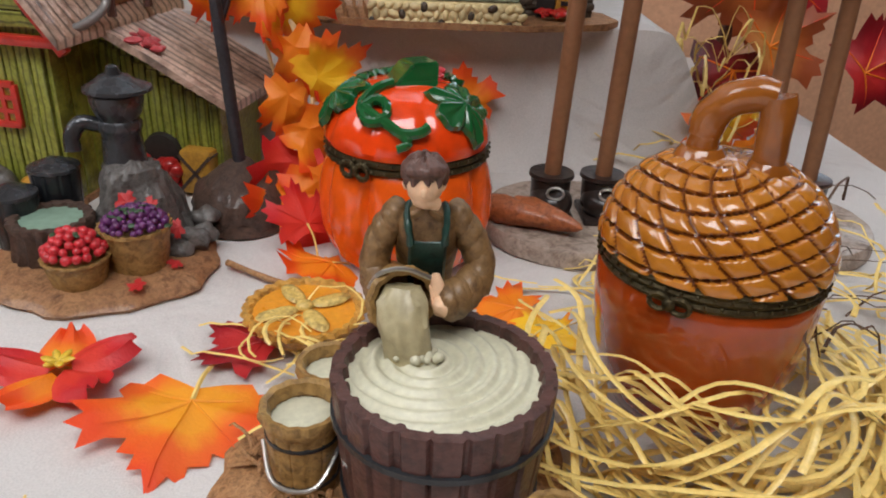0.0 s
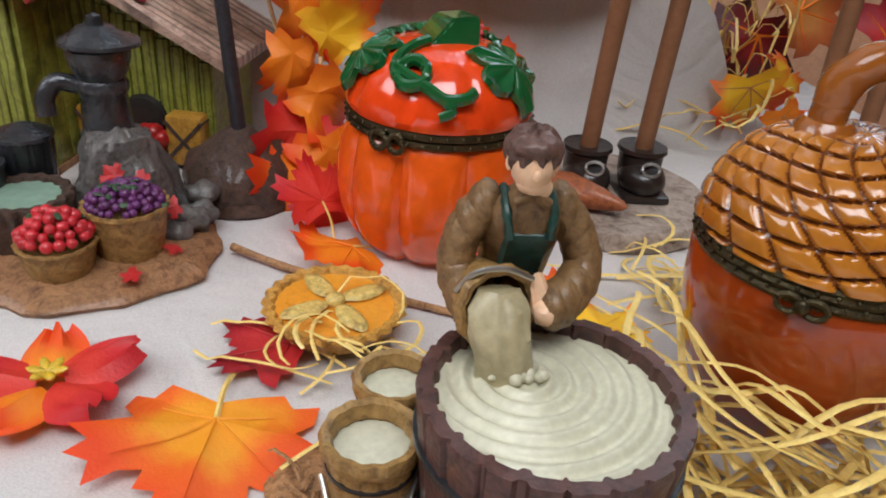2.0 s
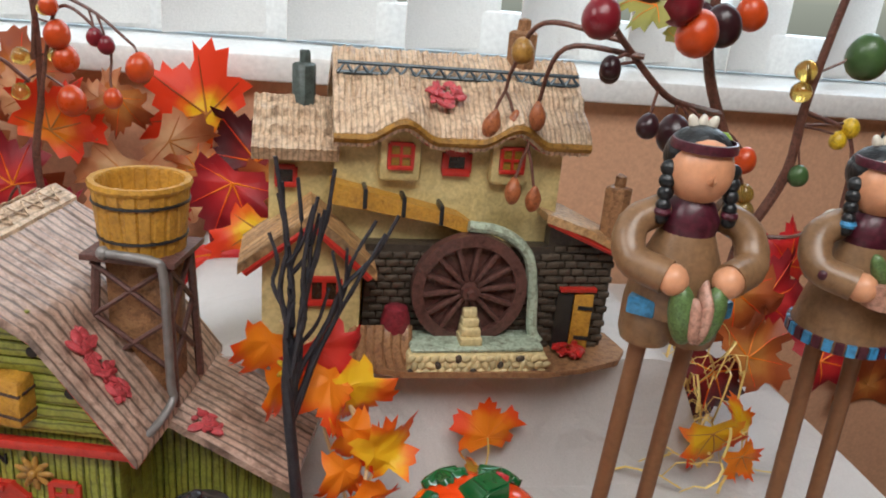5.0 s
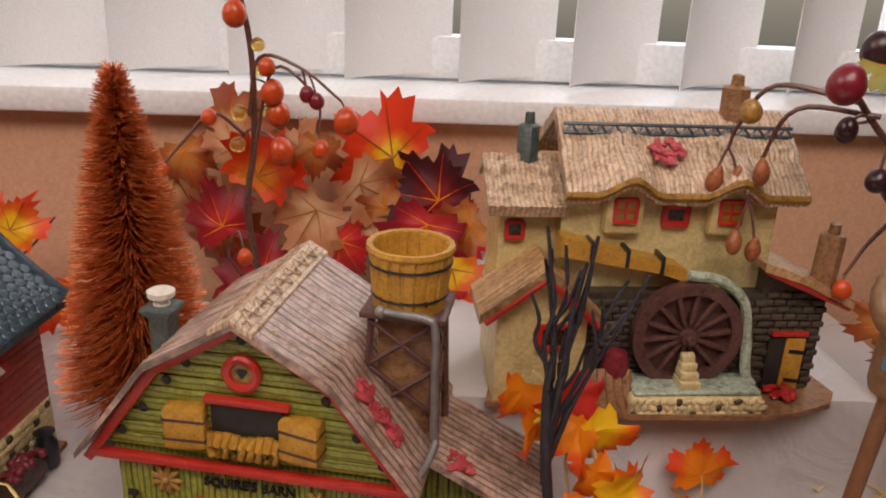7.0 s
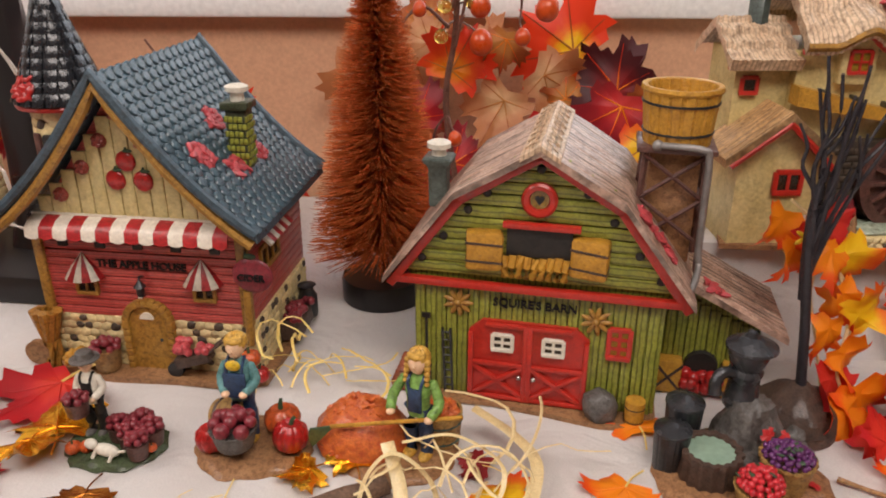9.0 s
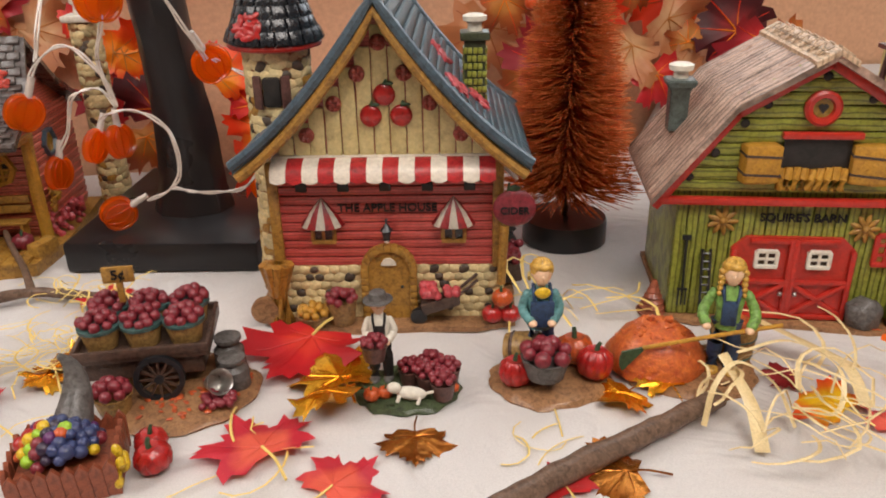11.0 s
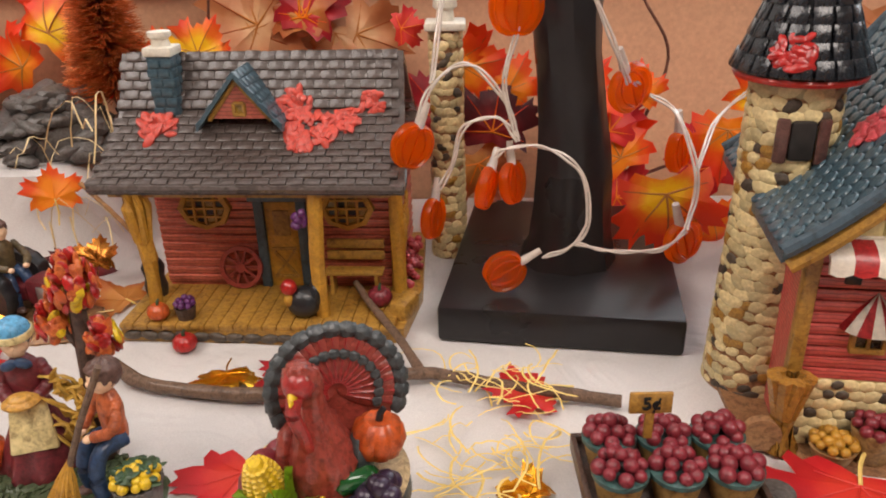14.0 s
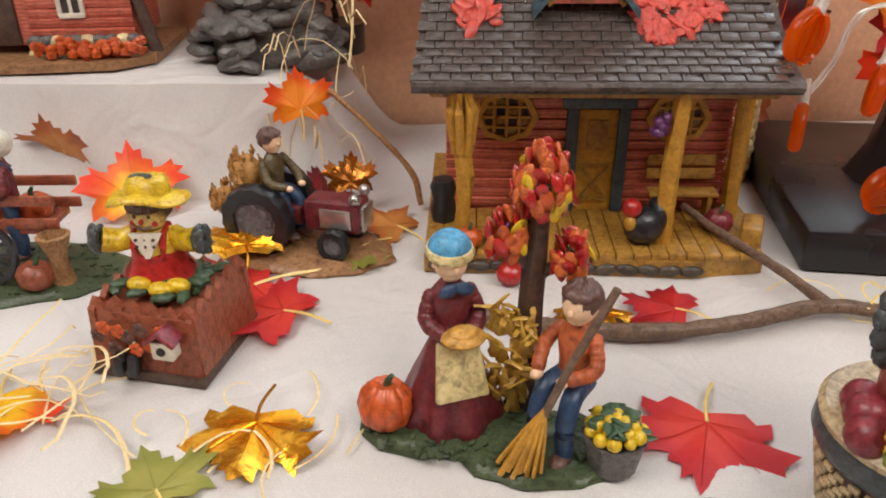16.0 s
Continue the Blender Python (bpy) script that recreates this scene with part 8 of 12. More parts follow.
M["bulb"] = mat("orange_clear_plastic", srgb("ff9c30"), srgb("ff8c1c"), rough=0.07, scale=60, fine=200, bump=0.02, trans=0.85, ior=1.25, coat=0.6)
bn = M["bulb"].node_tree
tl = bn.nodes.new("ShaderNodeBsdfTranslucent")
tl.inputs["Color"].default_value = (*srgb("ff8a10"), 1)
ms = bn.nodes.new("ShaderNodeMixShader")
ms.inputs["Fac"].default_value = 0.50
bn.links.new(bn.nodes["Principled BSDF"].outputs["BSDF"], ms.inputs[1])
bn.links.new(tl.outputs["BSDF"], ms.inputs[2])
bn.links.new(ms.outputs["Shader"], bn.nodes["Material Output"].inputs["Surface"])
M["wire"] = mat("clear_plastic_wire", srgb("eadfd4"), srgb("d8cabd"), rough=0.2, scale=80, fine=300, bump=0.05, trans=0.35, coat=0.3)
lights = thing("pumpkin_light_string", 0, 0, 0, 0, "string of orange plastic pumpkin lights on clear wire", "string lights")


ribs = {}
for xx in (-0.0056, 0.0, 0.0056):
    bm = B()
    tube(bm, spline([(xx * 0.35, -0.0019, -0.0030), (xx, -0.0022, -0.0090), (xx, -0.0022, -0.0160), (xx * 0.35, -0.0019, -0.0220)], 5), 0.0006, 6)
    ribs[xx] = mesh_of(bm, "bulb")


def bulb(x, y, z, rx, ry, rz, s=1.0):
    """A flat clear plastic pumpkin: a rimmed outline with an inner lobe line, on a short socket."""
    bm = B()
    out = []
    for k in range(36):
        a = 2 * math.pi * k / 36
        r = 1 - 0.16 * math.exp(-((a - math.pi / 2) / 0.28) ** 2) - 0.10 * math.exp(-((a - 1.5 * math.pi) / 0.3) ** 2)
        out.append((0.0118 * r * math.cos(a), -0.0125 + 0.0125 * r * math.sin(a)))
    rings = []
    for q, d in ((0.0, 0.0016), (0.55, 0.0018), (0.80, 0.0016), (0.90, 0.0027), (1.0, 0.0012)):
        for sgn in (1, -1):
            rings.append([bm.verts.new((px * q, sgn * d, -0.0125 + (pz + 0.0125) * q)) for px, pz in out] if q else [bm.verts.new((0, sgn * d, -0.0125))] * 36)
    for sgn in (0, 1):
        rr = rings[sgn::2]
        for a, b in zip(rr, rr[1:]):
            for i in range(36):
                f = [a[i], a[(i + 1) % 36], b[(i + 1) % 36], b[i]]
                bm.faces.new(f if a[i] is not a[(i + 1) % 36] else [a[i], b[(i + 1) % 36], b[i]])
    for i in range(36):
        bm.faces.new((rings[-2][i], rings[-2][(i + 1) % 36], rings[-1][(i + 1) % 36], rings[-1][i]))
    bmesh.ops.recalc_face_normals(bm, faces=bm.faces[:])
    b = part("bulb", bm, "bulb", lights, at=pose(x, y, z, rx, ry, rz) @ Matrix.Scale(s, 4))
    bm = B()
    cyl(bm, 0.0026, 0.0018, 0.013, 0, 0, -0.003, 12)
    part("socket", bm, "wire", b)
    for xx in (-0.0056, 0.0, 0.0056):
        shared("rib", ribs[xx], b, pose(0, 0, 0))
    return b


def wire(*pts):
    for off in (-0.0008, 0.0008):
        bm = B()
        p = spline(pts, 10)
        tube(bm, [(q[0] + off, q[1] + 0.0004 * math.sin(i * 0.9), q[2] + off * 0.8 * math.cos(i * 0.5)) for i, q in enumerate(p)], 0.00075, 6)
        part("wire", bm, "wire", lights)


bulb(-0.546, 0.548, 0.043, 0, 62, 12, 1.0)
bulb(-0.563, 0.562, 0.092, 8, 26, 72)
bulb(-0.553, 0.566, 0.094, -10, 8, 58)
bulb(-0.600, 0.556, 0.118, 5, 22, 34, 1.05)
bulb(-0.594, 0.566, 0.074, 0, 16, 66)
bulb(-0.494, 0.578, 0.140, 10, -28, 24, 1.15)
bulb(-0.462, 0.560, 0.060, 0, -20, 30, 1.1)
bulb(-0.456, 0.600, 0.100, 0, -12, 50, 1.1)
bulb(-0.550, 0.570, 0.188, 0, 4, 20, 1.25)
wire((-0.604, 0.556, 0.112), (-0.594, 0.562, 0.135), (-0.575, 0.566, 0.145), (-0.556, 0.565, 0.125), (-0.550, 0.562, 0.105))
wire((-0.597, 0.566, 0.070), (-0.585, 0.566, 0.090), (-0.578, 0.566, 0.112), (-0.560, 0.565, 0.117), (-0.550, 0.562, 0.106))
wire((-0.565, 0.563, 0.092), (-0.556, 0.562, 0.101), (-0.535, 0.556, 0.103), (-0.517, 0.552, 0.090), (-0.513, 0.548, 0.065), (-0.521, 0.546, 0.052), (-0.536, 0.546, 0.045))
wire((-0.519, 0.546, 0.053), (-0.500, 0.545, 0.049), (-0.475, 0.544, 0.050), (-0.462, 0.545, 0.060))
wire((-0.462, 0.545, 0.060), (-0.455, 0.560, 0.085), (-0.462, 0.585, 0.112), (-0.478, 0.590, 0.123), (-0.487, 0.580, 0.131))
wire((-0.491, 0.577, 0.131), (-0.500, 0.572, 0.150), (-0.512, 0.570, 0.175))
wire((-0.594, 0.562, 0.137), (-0.590, 0.575, 0.165), (-0.585, 0.60, 0.20))
wire((-0.550, 0.562, 0.106), (-0.557, 0.565, 0.135), (-0.551, 0.568, 0.160), (-0.550, 0.570, 0.178))
wire((-0.455, 0.562, 0.087), (-0.435, 0.60, 0.105), (-0.40, 0.65, 0.11))

# ---- bottle-brush trees ----
def brush_tree(x, y, z, h, r, base_r, label, seed, n=5200):
    R = random.Random(seed)
    t = thing("bottle_brush_tree", x, y, z, 0, label, "ornamental tree", "bottle brush trees")
    bm = B()
    lathe(bm, [(base_r * 0.96, 0), (base_r, 0.001), (base_r, 0.016), (base_r * 0.97, 0.018), (base_r * 0.3, 0.018)], 40)
    part("base", bm, "black_wood", t)
    bm = B()
    tube(bm, [(0.0006 * math.sin(k * 2.2), 0.0006 * math.cos(k * 2.2), 0.017 + (h - 0.018) * k / 30) for k in range(31)], 0.0022, 7)
    part("twisted_wire", bm, "bark", t)
    verts, faces = [], []
    for i in range(n):
        q = i / n
        zz = 0.036 + (h - 0.036) * q
        a = i * 2.39996 + R.uniform(-0.4, 0.4)
        rr = (r * (1 - q) ** 0.80 + 0.006) * R.uniform(0.88, 1.06)
        d = Vector((math.cos(a), math.sin(a), 0))
        s = Vector((-math.sin(a), math.cos(a), 0)) * 0.00055
        u = Vector((0, 0, 0.00055))
        droop = -0.004 * (1 - q) + R.uniform(-0.004, 0.004) + rr * 0.10
        b0 = len(verts)
        for kk, w in ((0.05, 1.0), (0.55, 0.9), (1.0, 0.45)):
            c = d * rr * kk + Vector((0, 0, zz + droop * kk * kk))
            verts += [tuple(c + s * w), tuple(c + u * w), tuple(c - s * w)]
        for k in range(2):
            for j in range(3):
                faces.append((b0 + k * 3 + j, b0 + k * 3 + (j + 1) % 3, b0 + k * 3 + 3 + (j + 1) % 3, b0 + k * 3 + 3 + j))
    me = bpy.data.meshes.new("bristles")
    me.from_pydata(verts, [], faces)
    me.materials.append(M["copper_bristle"])
    ob = new("bristles", me)
    ob.parent = t
    ob["kind"] = "stuff"
    return t


brush_tree(-0.250, 0.541, 0, 0.237, 0.046, 0.0300, "copper orange bottle brush tree on a round black base", 1, 5600)
brush_tree(-0.828, 0.712, 0.064, 0.150, 0.030, 0.0180, "copper orange bottle brush tree beside the stone heap", 2, 3600)

# ---- turkey basket ----
M["corn"] = paint("yellow_corn_paint", "ecc92c", "c99d18", rough=0.4, scale=150, fine=400, bump=0.4)
M["husk"] = paint("bright_green_husk", "aed63c", "86b426", rough=0.4, scale=110, fine=400, bump=0.35)
M["slate_feather"] = paint("slate_grey_feather_tips", "4c5254", "33383a", rough=0.45, scale=150, fine=500, bump=0.6)
M["plum"] = paint("dark_plum_paint", "3c2c44", "271c2e", rough=0.35, scale=130, fine=400, bump=0.3)
M["wattle"] = paint("red_wattle_paint", "b53a36", "8e2426", rough=0.35, scale=120, fine=400, bump=0.5)
tb = thing("turkey_basket_box", -0.6265, 0.3865, 0, 0, "ceramic turkey in a woven basket with corn and pumpkin", "trinket box")
bm = B()
lathe(bm, [(0.018, 0), (0.0215, 0.0005), (0.0235, 0.010), (0.0262, 0.0245), (0.0272, 0.0262)], 132, wob=lambda a, q: 1 + 0.020 * math.copysign(1, math.sin(a * 22) * math.sin(q * 1150)))
bsk = part("basket", bm, "cart_wood", tb)
wv = B()
box(wv, 0.0036, 0.0016, 0.0022, bevel=0.0006)
M["weave_cream"] = paint("cream_painted_weave", "c9b48a", "94795a", rough=0.5, scale=150, fine=500, bump=0.5, vary=0.3)
wvm = mesh_of(wv, "weave_cream")
for k in range(8):
    zz = 0.0025 + k * 0.0029
    rr = 0.0217 + (zz / 0.0262) * 0.0056
    for c in range(34):
        a = 2 * math.pi * (c + 0.5 * (k % 2)) / 34
        shared("weave", wvm, bsk, pose(rr * math.cos(a), rr * math.sin(a), zz, 0, 0, math.degrees(a) + 90))
bm = B()
lathe(bm, [(0.0255, 0.0258), (0.0282, 0.0262), (0.0292, 0.0285), (0.0288, 0.0320), (0.0275, 0.0345), (0.005, 0.0350)], 48)
part("band", bm, "slate_feather", tb, "grey-green rim band")
bm = B()
lathe(bm, [(0.0250, 0.0345), (0.0283, 0.0340), (0.0288, 0.0360), (0.0270, 0.0380), (0.0240, 0.0375), (0.004, 0.0370)], 48)
part("rim", bm, "weave_cream", tb)
fan = thing("tail_fan", 0.0045, 0.008, 0.0700, 0, "", "")
fan.parent = tb
fan.matrix_basis = pose(0.0035, 0.010, 0.0650, -8, 0, 14) @ Matrix.Scale(0.86, 4)
bm = B()
lathe(bm, [(0.0002, -0.0012), (0.0255, -0.0012), (0.0255, 0.0008), (0.0002, 0.0008)], 40)
part("fan_back", bm, "turkey", fan, at=pose(0, 0.0012, 0, 90, 0, 0))
for k in range(17):
    a = radians(-112 + 224 * k / 16)
    bm = B()
    vs = ball(bm, 0.0135, 0, 0, 0.0135, sx=0.30, sy=0.16, sz=1.0, u=10, v=10)
    part("feather", bm, "turkey", fan, at=pose(0, 0, 0, 0, math.degrees(a), 0))
    bm = B()
    ball(bm, 0.0046, 0, 0, 0.0266, sx=1.0, sy=0.60, sz=0.72, u=16, v=12)
    rough_up(bm, 0.0010, 900)
    part("feather_tip", bm, "slate_feather", fan, at=pose(0, 0, 0, 0, math.degrees(a), 0))
    bm = B()
    tube(bm, [(0, -0.0021, 0.004), (0, -0.0024, 0.0135), (0, -0.0015, 0.0235)], 0.0006, 5)
    part("feather_shaft", bm, "wattle", fan, at=pose(0, 0, 0, 0, math.degrees(a), 0))
    bm = B()
    ball(bm, 0.0026, 0, -0.0026, 0.0170, sx=1.0, sy=0.5, sz=0.8, u=12, v=8)
    rough_up(bm, 0.0006, 900)
    part("inner_tip", bm, "slate_feather", fan, at=pose(0, 0, 0, 0, math.degrees(a), 0))
bm = B()
lathe(bm, [(0.010, 0.034), (0.0122, 0.042), (0.0116, 0.050), (0.0080, 0.060), (0.0054, 0.068), (0.0046, 0.076), (0.0060, 0.083), (0.0058, 0.087), (0.003, 0.0905), (0.0004, 0.091)], 28)
for v in bm.verts:
    k = max(0, v.co.z - 0.05)
    v.co.x -= 0.10 * k
    v.co.y -= 0.006 + 0.10 * k
    if v.co.z > 0.078:
        v.co.y -= (v.co.z - 0.078) * 0.25
bmesh.ops.subdivide_edges(bm, edges=bm.edges[:], cuts=2, use_grid_fill=True)
for v in bm.verts:
    if v.co.z < 0.066:
        v.co += Vector((v.co.x, v.co.y + 0.01, 0)).normalized() * 0.0011 * abs(math.sin(v.co.z * 900) * math.sin(math.atan2(v.co.x, v.co.y + 0.01) * 9 + (int(v.co.z * 900 / math.pi) % 2) * 1.57))
rough_up(bm, 0.0009, 620)
body = part("body", bm, "turkey", tb, at=pose(0.0005, 0.000, 0))
bm = B()
ball(bm, 0.0058, -0.0035, -0.0135, 0.0840, sx=0.95, sy=1.1)
tube(bm, spline([(-0.004, -0.019, 0.082), (-0.0045, -0.0205, 0.076), (-0.003, -0.0175, 0.066), (-0.002, -0.0165, 0.060)], 5), 0.0027, 8, r2=0.0020)
part("head", bm, "wattle", tb)
bm = B()
cyl(bm, 0.0021, 0.0004, 0.0052, -0.0045, -0.0180, 0.0825, 10, rx=100)
part("beak", bm, "corn", tb)
for sx in (-1, 1):
    bm = B()
    ball(bm, 0.0085, sx * 0.0125, -0.002, 0.0480, sx=0.55, sy=1.0, sz=1.25)
    rough_up(bm, 0.0008, 500)
    part("wing", bm, "slate_feather" if sx > 0 else "turkey", tb)
for cx, cy, rz, lean in ((-0.0160, -0.0165, 24, 30), (0.0010, -0.0235, -50, 52)):
    bm = B()
    lathe(bm, [(0.0016, -0.002), (0.0052, 0.002), (0.0064, 0.009), (0.0052, 0.018), (0.0020, 0.0245)], 20)
    for q in range(11):
        for c in range(12):
            zz = 0.001 + q * 0.0021
            rr = 0.0064 * math.sin(math.pi * min(1, 0.30 + 0.62 * q / 11)) ** 0.8
            ico(bm, 0.00125, rr * math.cos(c * 0.5236), rr * math.sin(c * 0.5236), zz, sz=0.85, d=1)
    ear = part("corn_cob", bm, "corn", tb, at=pose(cx, cy, 0.0385, 0, 0, rz) @ pose(0, 0, 0, lean * 0.5, -lean * 0.4 if cx < 0 else lean, 0))
    for k, (az, w) in enumerate(((200, 0.0052), (280, 0.0058), (345, 0.0050))):
        bm = B()
        rows = []
        for i in range(9):
            q = i / 8
            ww = w * math.sin(math.pi * (0.18 + 0.80 * q)) ** 0.9
            rows.append([bm.verts.new((ww * j / 3, -(0.0072 + 0.0030 * q * q) + 0.0020 * (j / 3) ** 2 - 0.0006 * math.cos(j * 1.5), -0.003 + 0.021 * q)) for j in range(-3, 4)])
        for p, q in zip(rows, rows[1:]):
            for j in range(6):
                bm.faces.new((p[j], p[j + 1], q[j + 1], q[j]))
        bmesh.ops.solidify(bm, geom=bm.faces[:], thickness=0.0009)
        part("husk", bm, "husk", ear, at=pose(0, 0, 0, 0, 0, az - 270))
pumpkin_part(tb, 0.0185, -0.0010, 0.0535, 0.0098, "pumpkin", squash=0.9, stem="iron")
for i in range(15):
    bm = B()
    ico(bm, rnd(0.0034, 0.0042), 0.0180 + rnd(-0.006, 0.006), -0.0150 + rnd(-0.005, 0.005), 0.0385 + rnd(-0.001, 0.007), d=2)
    part("grape", bm, "plum", tb)
bm = B()
ball(bm, 0.0075, 0.0120, -0.0120, 0.0440, sx=1.2, sy=0.5, sz=0.55, rz=30)
rough_up(bm, 0.0012, 500)
part("grape_leaf", bm, "green_glaze", tb)
for x, y, z in ((-0.0215, -0.004, 0.0430), (-0.0235, -0.010, 0.0405), (-0.018, 0.004, 0.041)):
    bm = B()
    ball(bm, 0.0062, x, y, z)
    part("plum", bm, "apple", tb)
for i in range(12):
    bm = B()
    ico(bm, 0.0032, -0.0245 + rnd(-0.005, 0.004), -0.0120 + rnd(-0.005, 0.004), 0.0045 + rnd(-0.001, 0.010), d=2)
    part("grape", bm, "plum", tb)

# ---- apple cart ----
M["teal_rim"] = paint("teal_basket_rim", "476a66", "33504e", rough=0.5, scale=120, fine=400, bump=0.3)
cart = thing("apple_cart_figurine", -0.4890, 0.3780, 0, 2, "resin cart loaded with baskets of dark red apples", "figurine")
bm = B()
mound(bm, 0.0, 0.0, 0.0375, 0.0335, 0.0045, 5)
rough_up(bm, 0.0008, 300)
part("ground", bm, "soil", cart)
bm = B()
box(bm, 0.0560, 0.0360, 0.0115, 0, 0, 0.0185, bevel=0.0006)
bed = part("cart_body", bm, "cart_wood", cart, at=pose(-0.0150, 0.0170, 0))
bm = B()
box(bm, 0.0640, 0.0430, 0.0035, 0, 0, 0.0255, bevel=0.0006)
part("cart_floor", bm, "cart_wood", bed)
for s in (-1, 1):
    bm = B()
    box(bm, 0.0640, 0.0022, 0.0050, 0, s * 0.0212, 0.0285, bevel=0.0006)
    part("side_rail", bm, "cart_wood", bed)
    bm = B()
    box(bm, 0.0022, 0.0402, 0.0050, s * 0.0312, 0, 0.0285, bevel=0.0006)
    part("end_rail", bm, "cart_wood", bed)
for c in range(3):
    for r in range(2):
        bx, by = -0.0350 + c * 0.0200, 0.0075 + r * 0.0190
        b = fruit_basket(cart, bx, by, 0.0275, 0.0092, 0.0105, "bucket_tan", "apple", 0.0027, 26, heap=0.66, seed=30 + c * 2 + r)
        bm = B()
        lathe(bm, [(0.0090, 0.0100), (0.0100, 0.0102), (0.0101, 0.0120), (0.0090, 0.0122)], 30)
        part("rim", bm, "teal_rim", b)
bm = B()
box(bm, 0.0150, 0.0016, 0.0085, -0.0240, 0.0165, 0.0610, bevel=0.0005)
box(bm, 0.0030, 0.0016, 0.0120, -0.0240, 0.0168, 0.0520)
sg = part("price_sign", bm, "ochre", cart)
words("5¢", 0.0070, pose(-0.0240, 0.0155, 0.0610, 90, 0, 0), sg)
wl = part("cart_wheel", (lambda b: (lathe(b, [(0.0095, -0.0016), (0.0120, -0.0016), (0.0120, 0.0016), (0.0095, 0.0016), (0.0095, -0.0016)], 30, close=False), cyl(b, 0.0022, 0.0022, 0.004, 0, 0, -0.002, 12), b)[-1])(B()), "iron", cart, at=pose(-0.0075, -0.0075, 0.0150, 84, 0, 0))
sp = B()
box(sp, 0.0090, 0.0011, 0.0012, 0.0060, 0, 0)
spm = mesh_of(sp, "cart_wood")
for k in range(12):
    shared("spoke", spm, wl, pose(0, 0, 0, 0, 0, k * 30))
for x, y, h in ((0.0235, 0.0120, 0.024), (0.0265, -0.002, 0.020)):
    bm = B()
    lathe(bm, [(0.0072, 0.003), (0.0078, 0.004), (0.0076, h * 0.7), (0.0050, h * 0.82), (0.0052, h * 0.9), (0.0068, h * 0.93), (0.0068, h), (0.003, h + 0.0006)], 24)
    part("milk_can", bm, "rock", cart, at=pose(x, y, 0))
fruit_basket(cart, -0.0280, -0.0150, 0.0035, 0.0088, 0.0095, "bucket_tan", "apple", 0.0028, 26, heap=0.7, seed=50)
bm = B()
lathe(bm, [(0.0040, 0), (0.0062, 0.0105), (0.0066, 0.0105), (0.0064, 0.0112), (0.0056, 0.0104), (0.0038, 0.001)], 22)
pail = part("tipped_pail", bm, "silver", cart, at=pose(0.0165, -0.0080, 0.0100, 62, 0, 35))
for i in range(22):
    bm = B()
    ico(bm, rnd(0.0018, 0.0024), d=2)
    part("spilt_apple", bm, "apple", cart, at=pose(0.0190 + rnd(-0.006, 0.009), -0.0185 + rnd(-0.005, 0.006), 0.0065 + rnd(0, 0.0015)))
bm = B()
for i in range(60):
    a, d = rnd(-2.6, 0.4), rnd(0.010, 0.034)
    ball(bm, rnd(0.0012, 0.0020), d * math.cos(a), d * math.sin(a) * 0.85, 0.0052, sx=1.2, sy=0.7, sz=0.35, u=6, v=4, rz=rnd(0, 180))
tagged(part("fallen_leaves", bm, "pumpkin", cart), kind="stuff")

# ---- cornucopia wagon ----
cw = thing("cornucopia_planter", -0.5230, 0.3200, 0, 8, "terracotta picket planter heaped with fruit and a grey horn", "figurine")
bm = B()
box(bm, 0.0400, 0.0300, 0.0120, 0, 0, 0.0062, bevel=0.001)
part("box", bm, "terracotta", cw)
for i in range(8):
    for s in (-1, 1):
        bm = B()
        x = -0.0185 + i * 0.0053
        wall_poly(bm, [(-0.0025, 0), (0.0025, 0), (0.0025, 0.0150), (0, 0.0185), (-0.0025, 0.0150)], 0.002, 0)
        part("picket", bm, "terracotta", cw, at=pose(x, s * 0.0158 - 0.001, rnd(0, 0.001), s * -6, 0, 0))
for i in range(5):
    for s in (-1, 1):
        bm = B()
        wall_poly(bm, [(-0.0025, 0), (0.0025, 0), (0.0025, 0.0150), (0, 0.0185), (-0.0025, 0.0150)], 0.002, 0)
        part("picket", bm, "terracotta", cw, at=pose(s * 0.0208, -0.0120 + i * 0.0058, rnd(0, 0.001), 0, 0, 90))
FR = ("plum", "grape", "tomato", "pumpkin", "corn", "husk", "apple")
BLUE = paint("blue_grape_paint", "3f4a78", "2a3256", rough=0.4, scale=150, fine=400, bump=0.3)
M["blue_grape"] = BLUE
for i in range(64):
    a, d = i * 2.4, 0.0165 * math.sqrt(i / 64)
    bm = B()
    x, y = -0.002 + d * math.cos(a), -0.001 + 0.82 * d * math.sin(a)
    ico(bm, rnd(0.0022, 0.0036), 0, 0, 0, d=2)
    mm = "blue_grape" if (x > -0.004 and y < 0.004 and i % 5) else FR[i % 7]
    part("fruit", bm, mm, cw, at=pose(x, y, 0.0165 + 0.0125 * (1 - (d / 0.0175) ** 2) + rnd(-0.001, 0.001)))
bm = B()
pts = spline([(0.002, 0.008, 0.022), (0.004, 0.0150, 0.030), (0.0045, 0.0190, 0.038), (0.003, 0.0200, 0.0450), (0.0, 0.0190, 0.0500)], 8)
tube(bm, pts, 0.0085, 18, r2=0.0012)
for v in bm.verts:
    v.co += v.normal * 0.0008 * math.sin(v.co.z * 1900)
part("horn", bm, "rock", cw, "ribbed grey horn")
for x, y, r in ((0.0330, -0.004, 0.0085), (0.0310, 0.009, 0.0075)):
    pumpkin_part(cw, x, y, r * 0.8, r, "tomato")
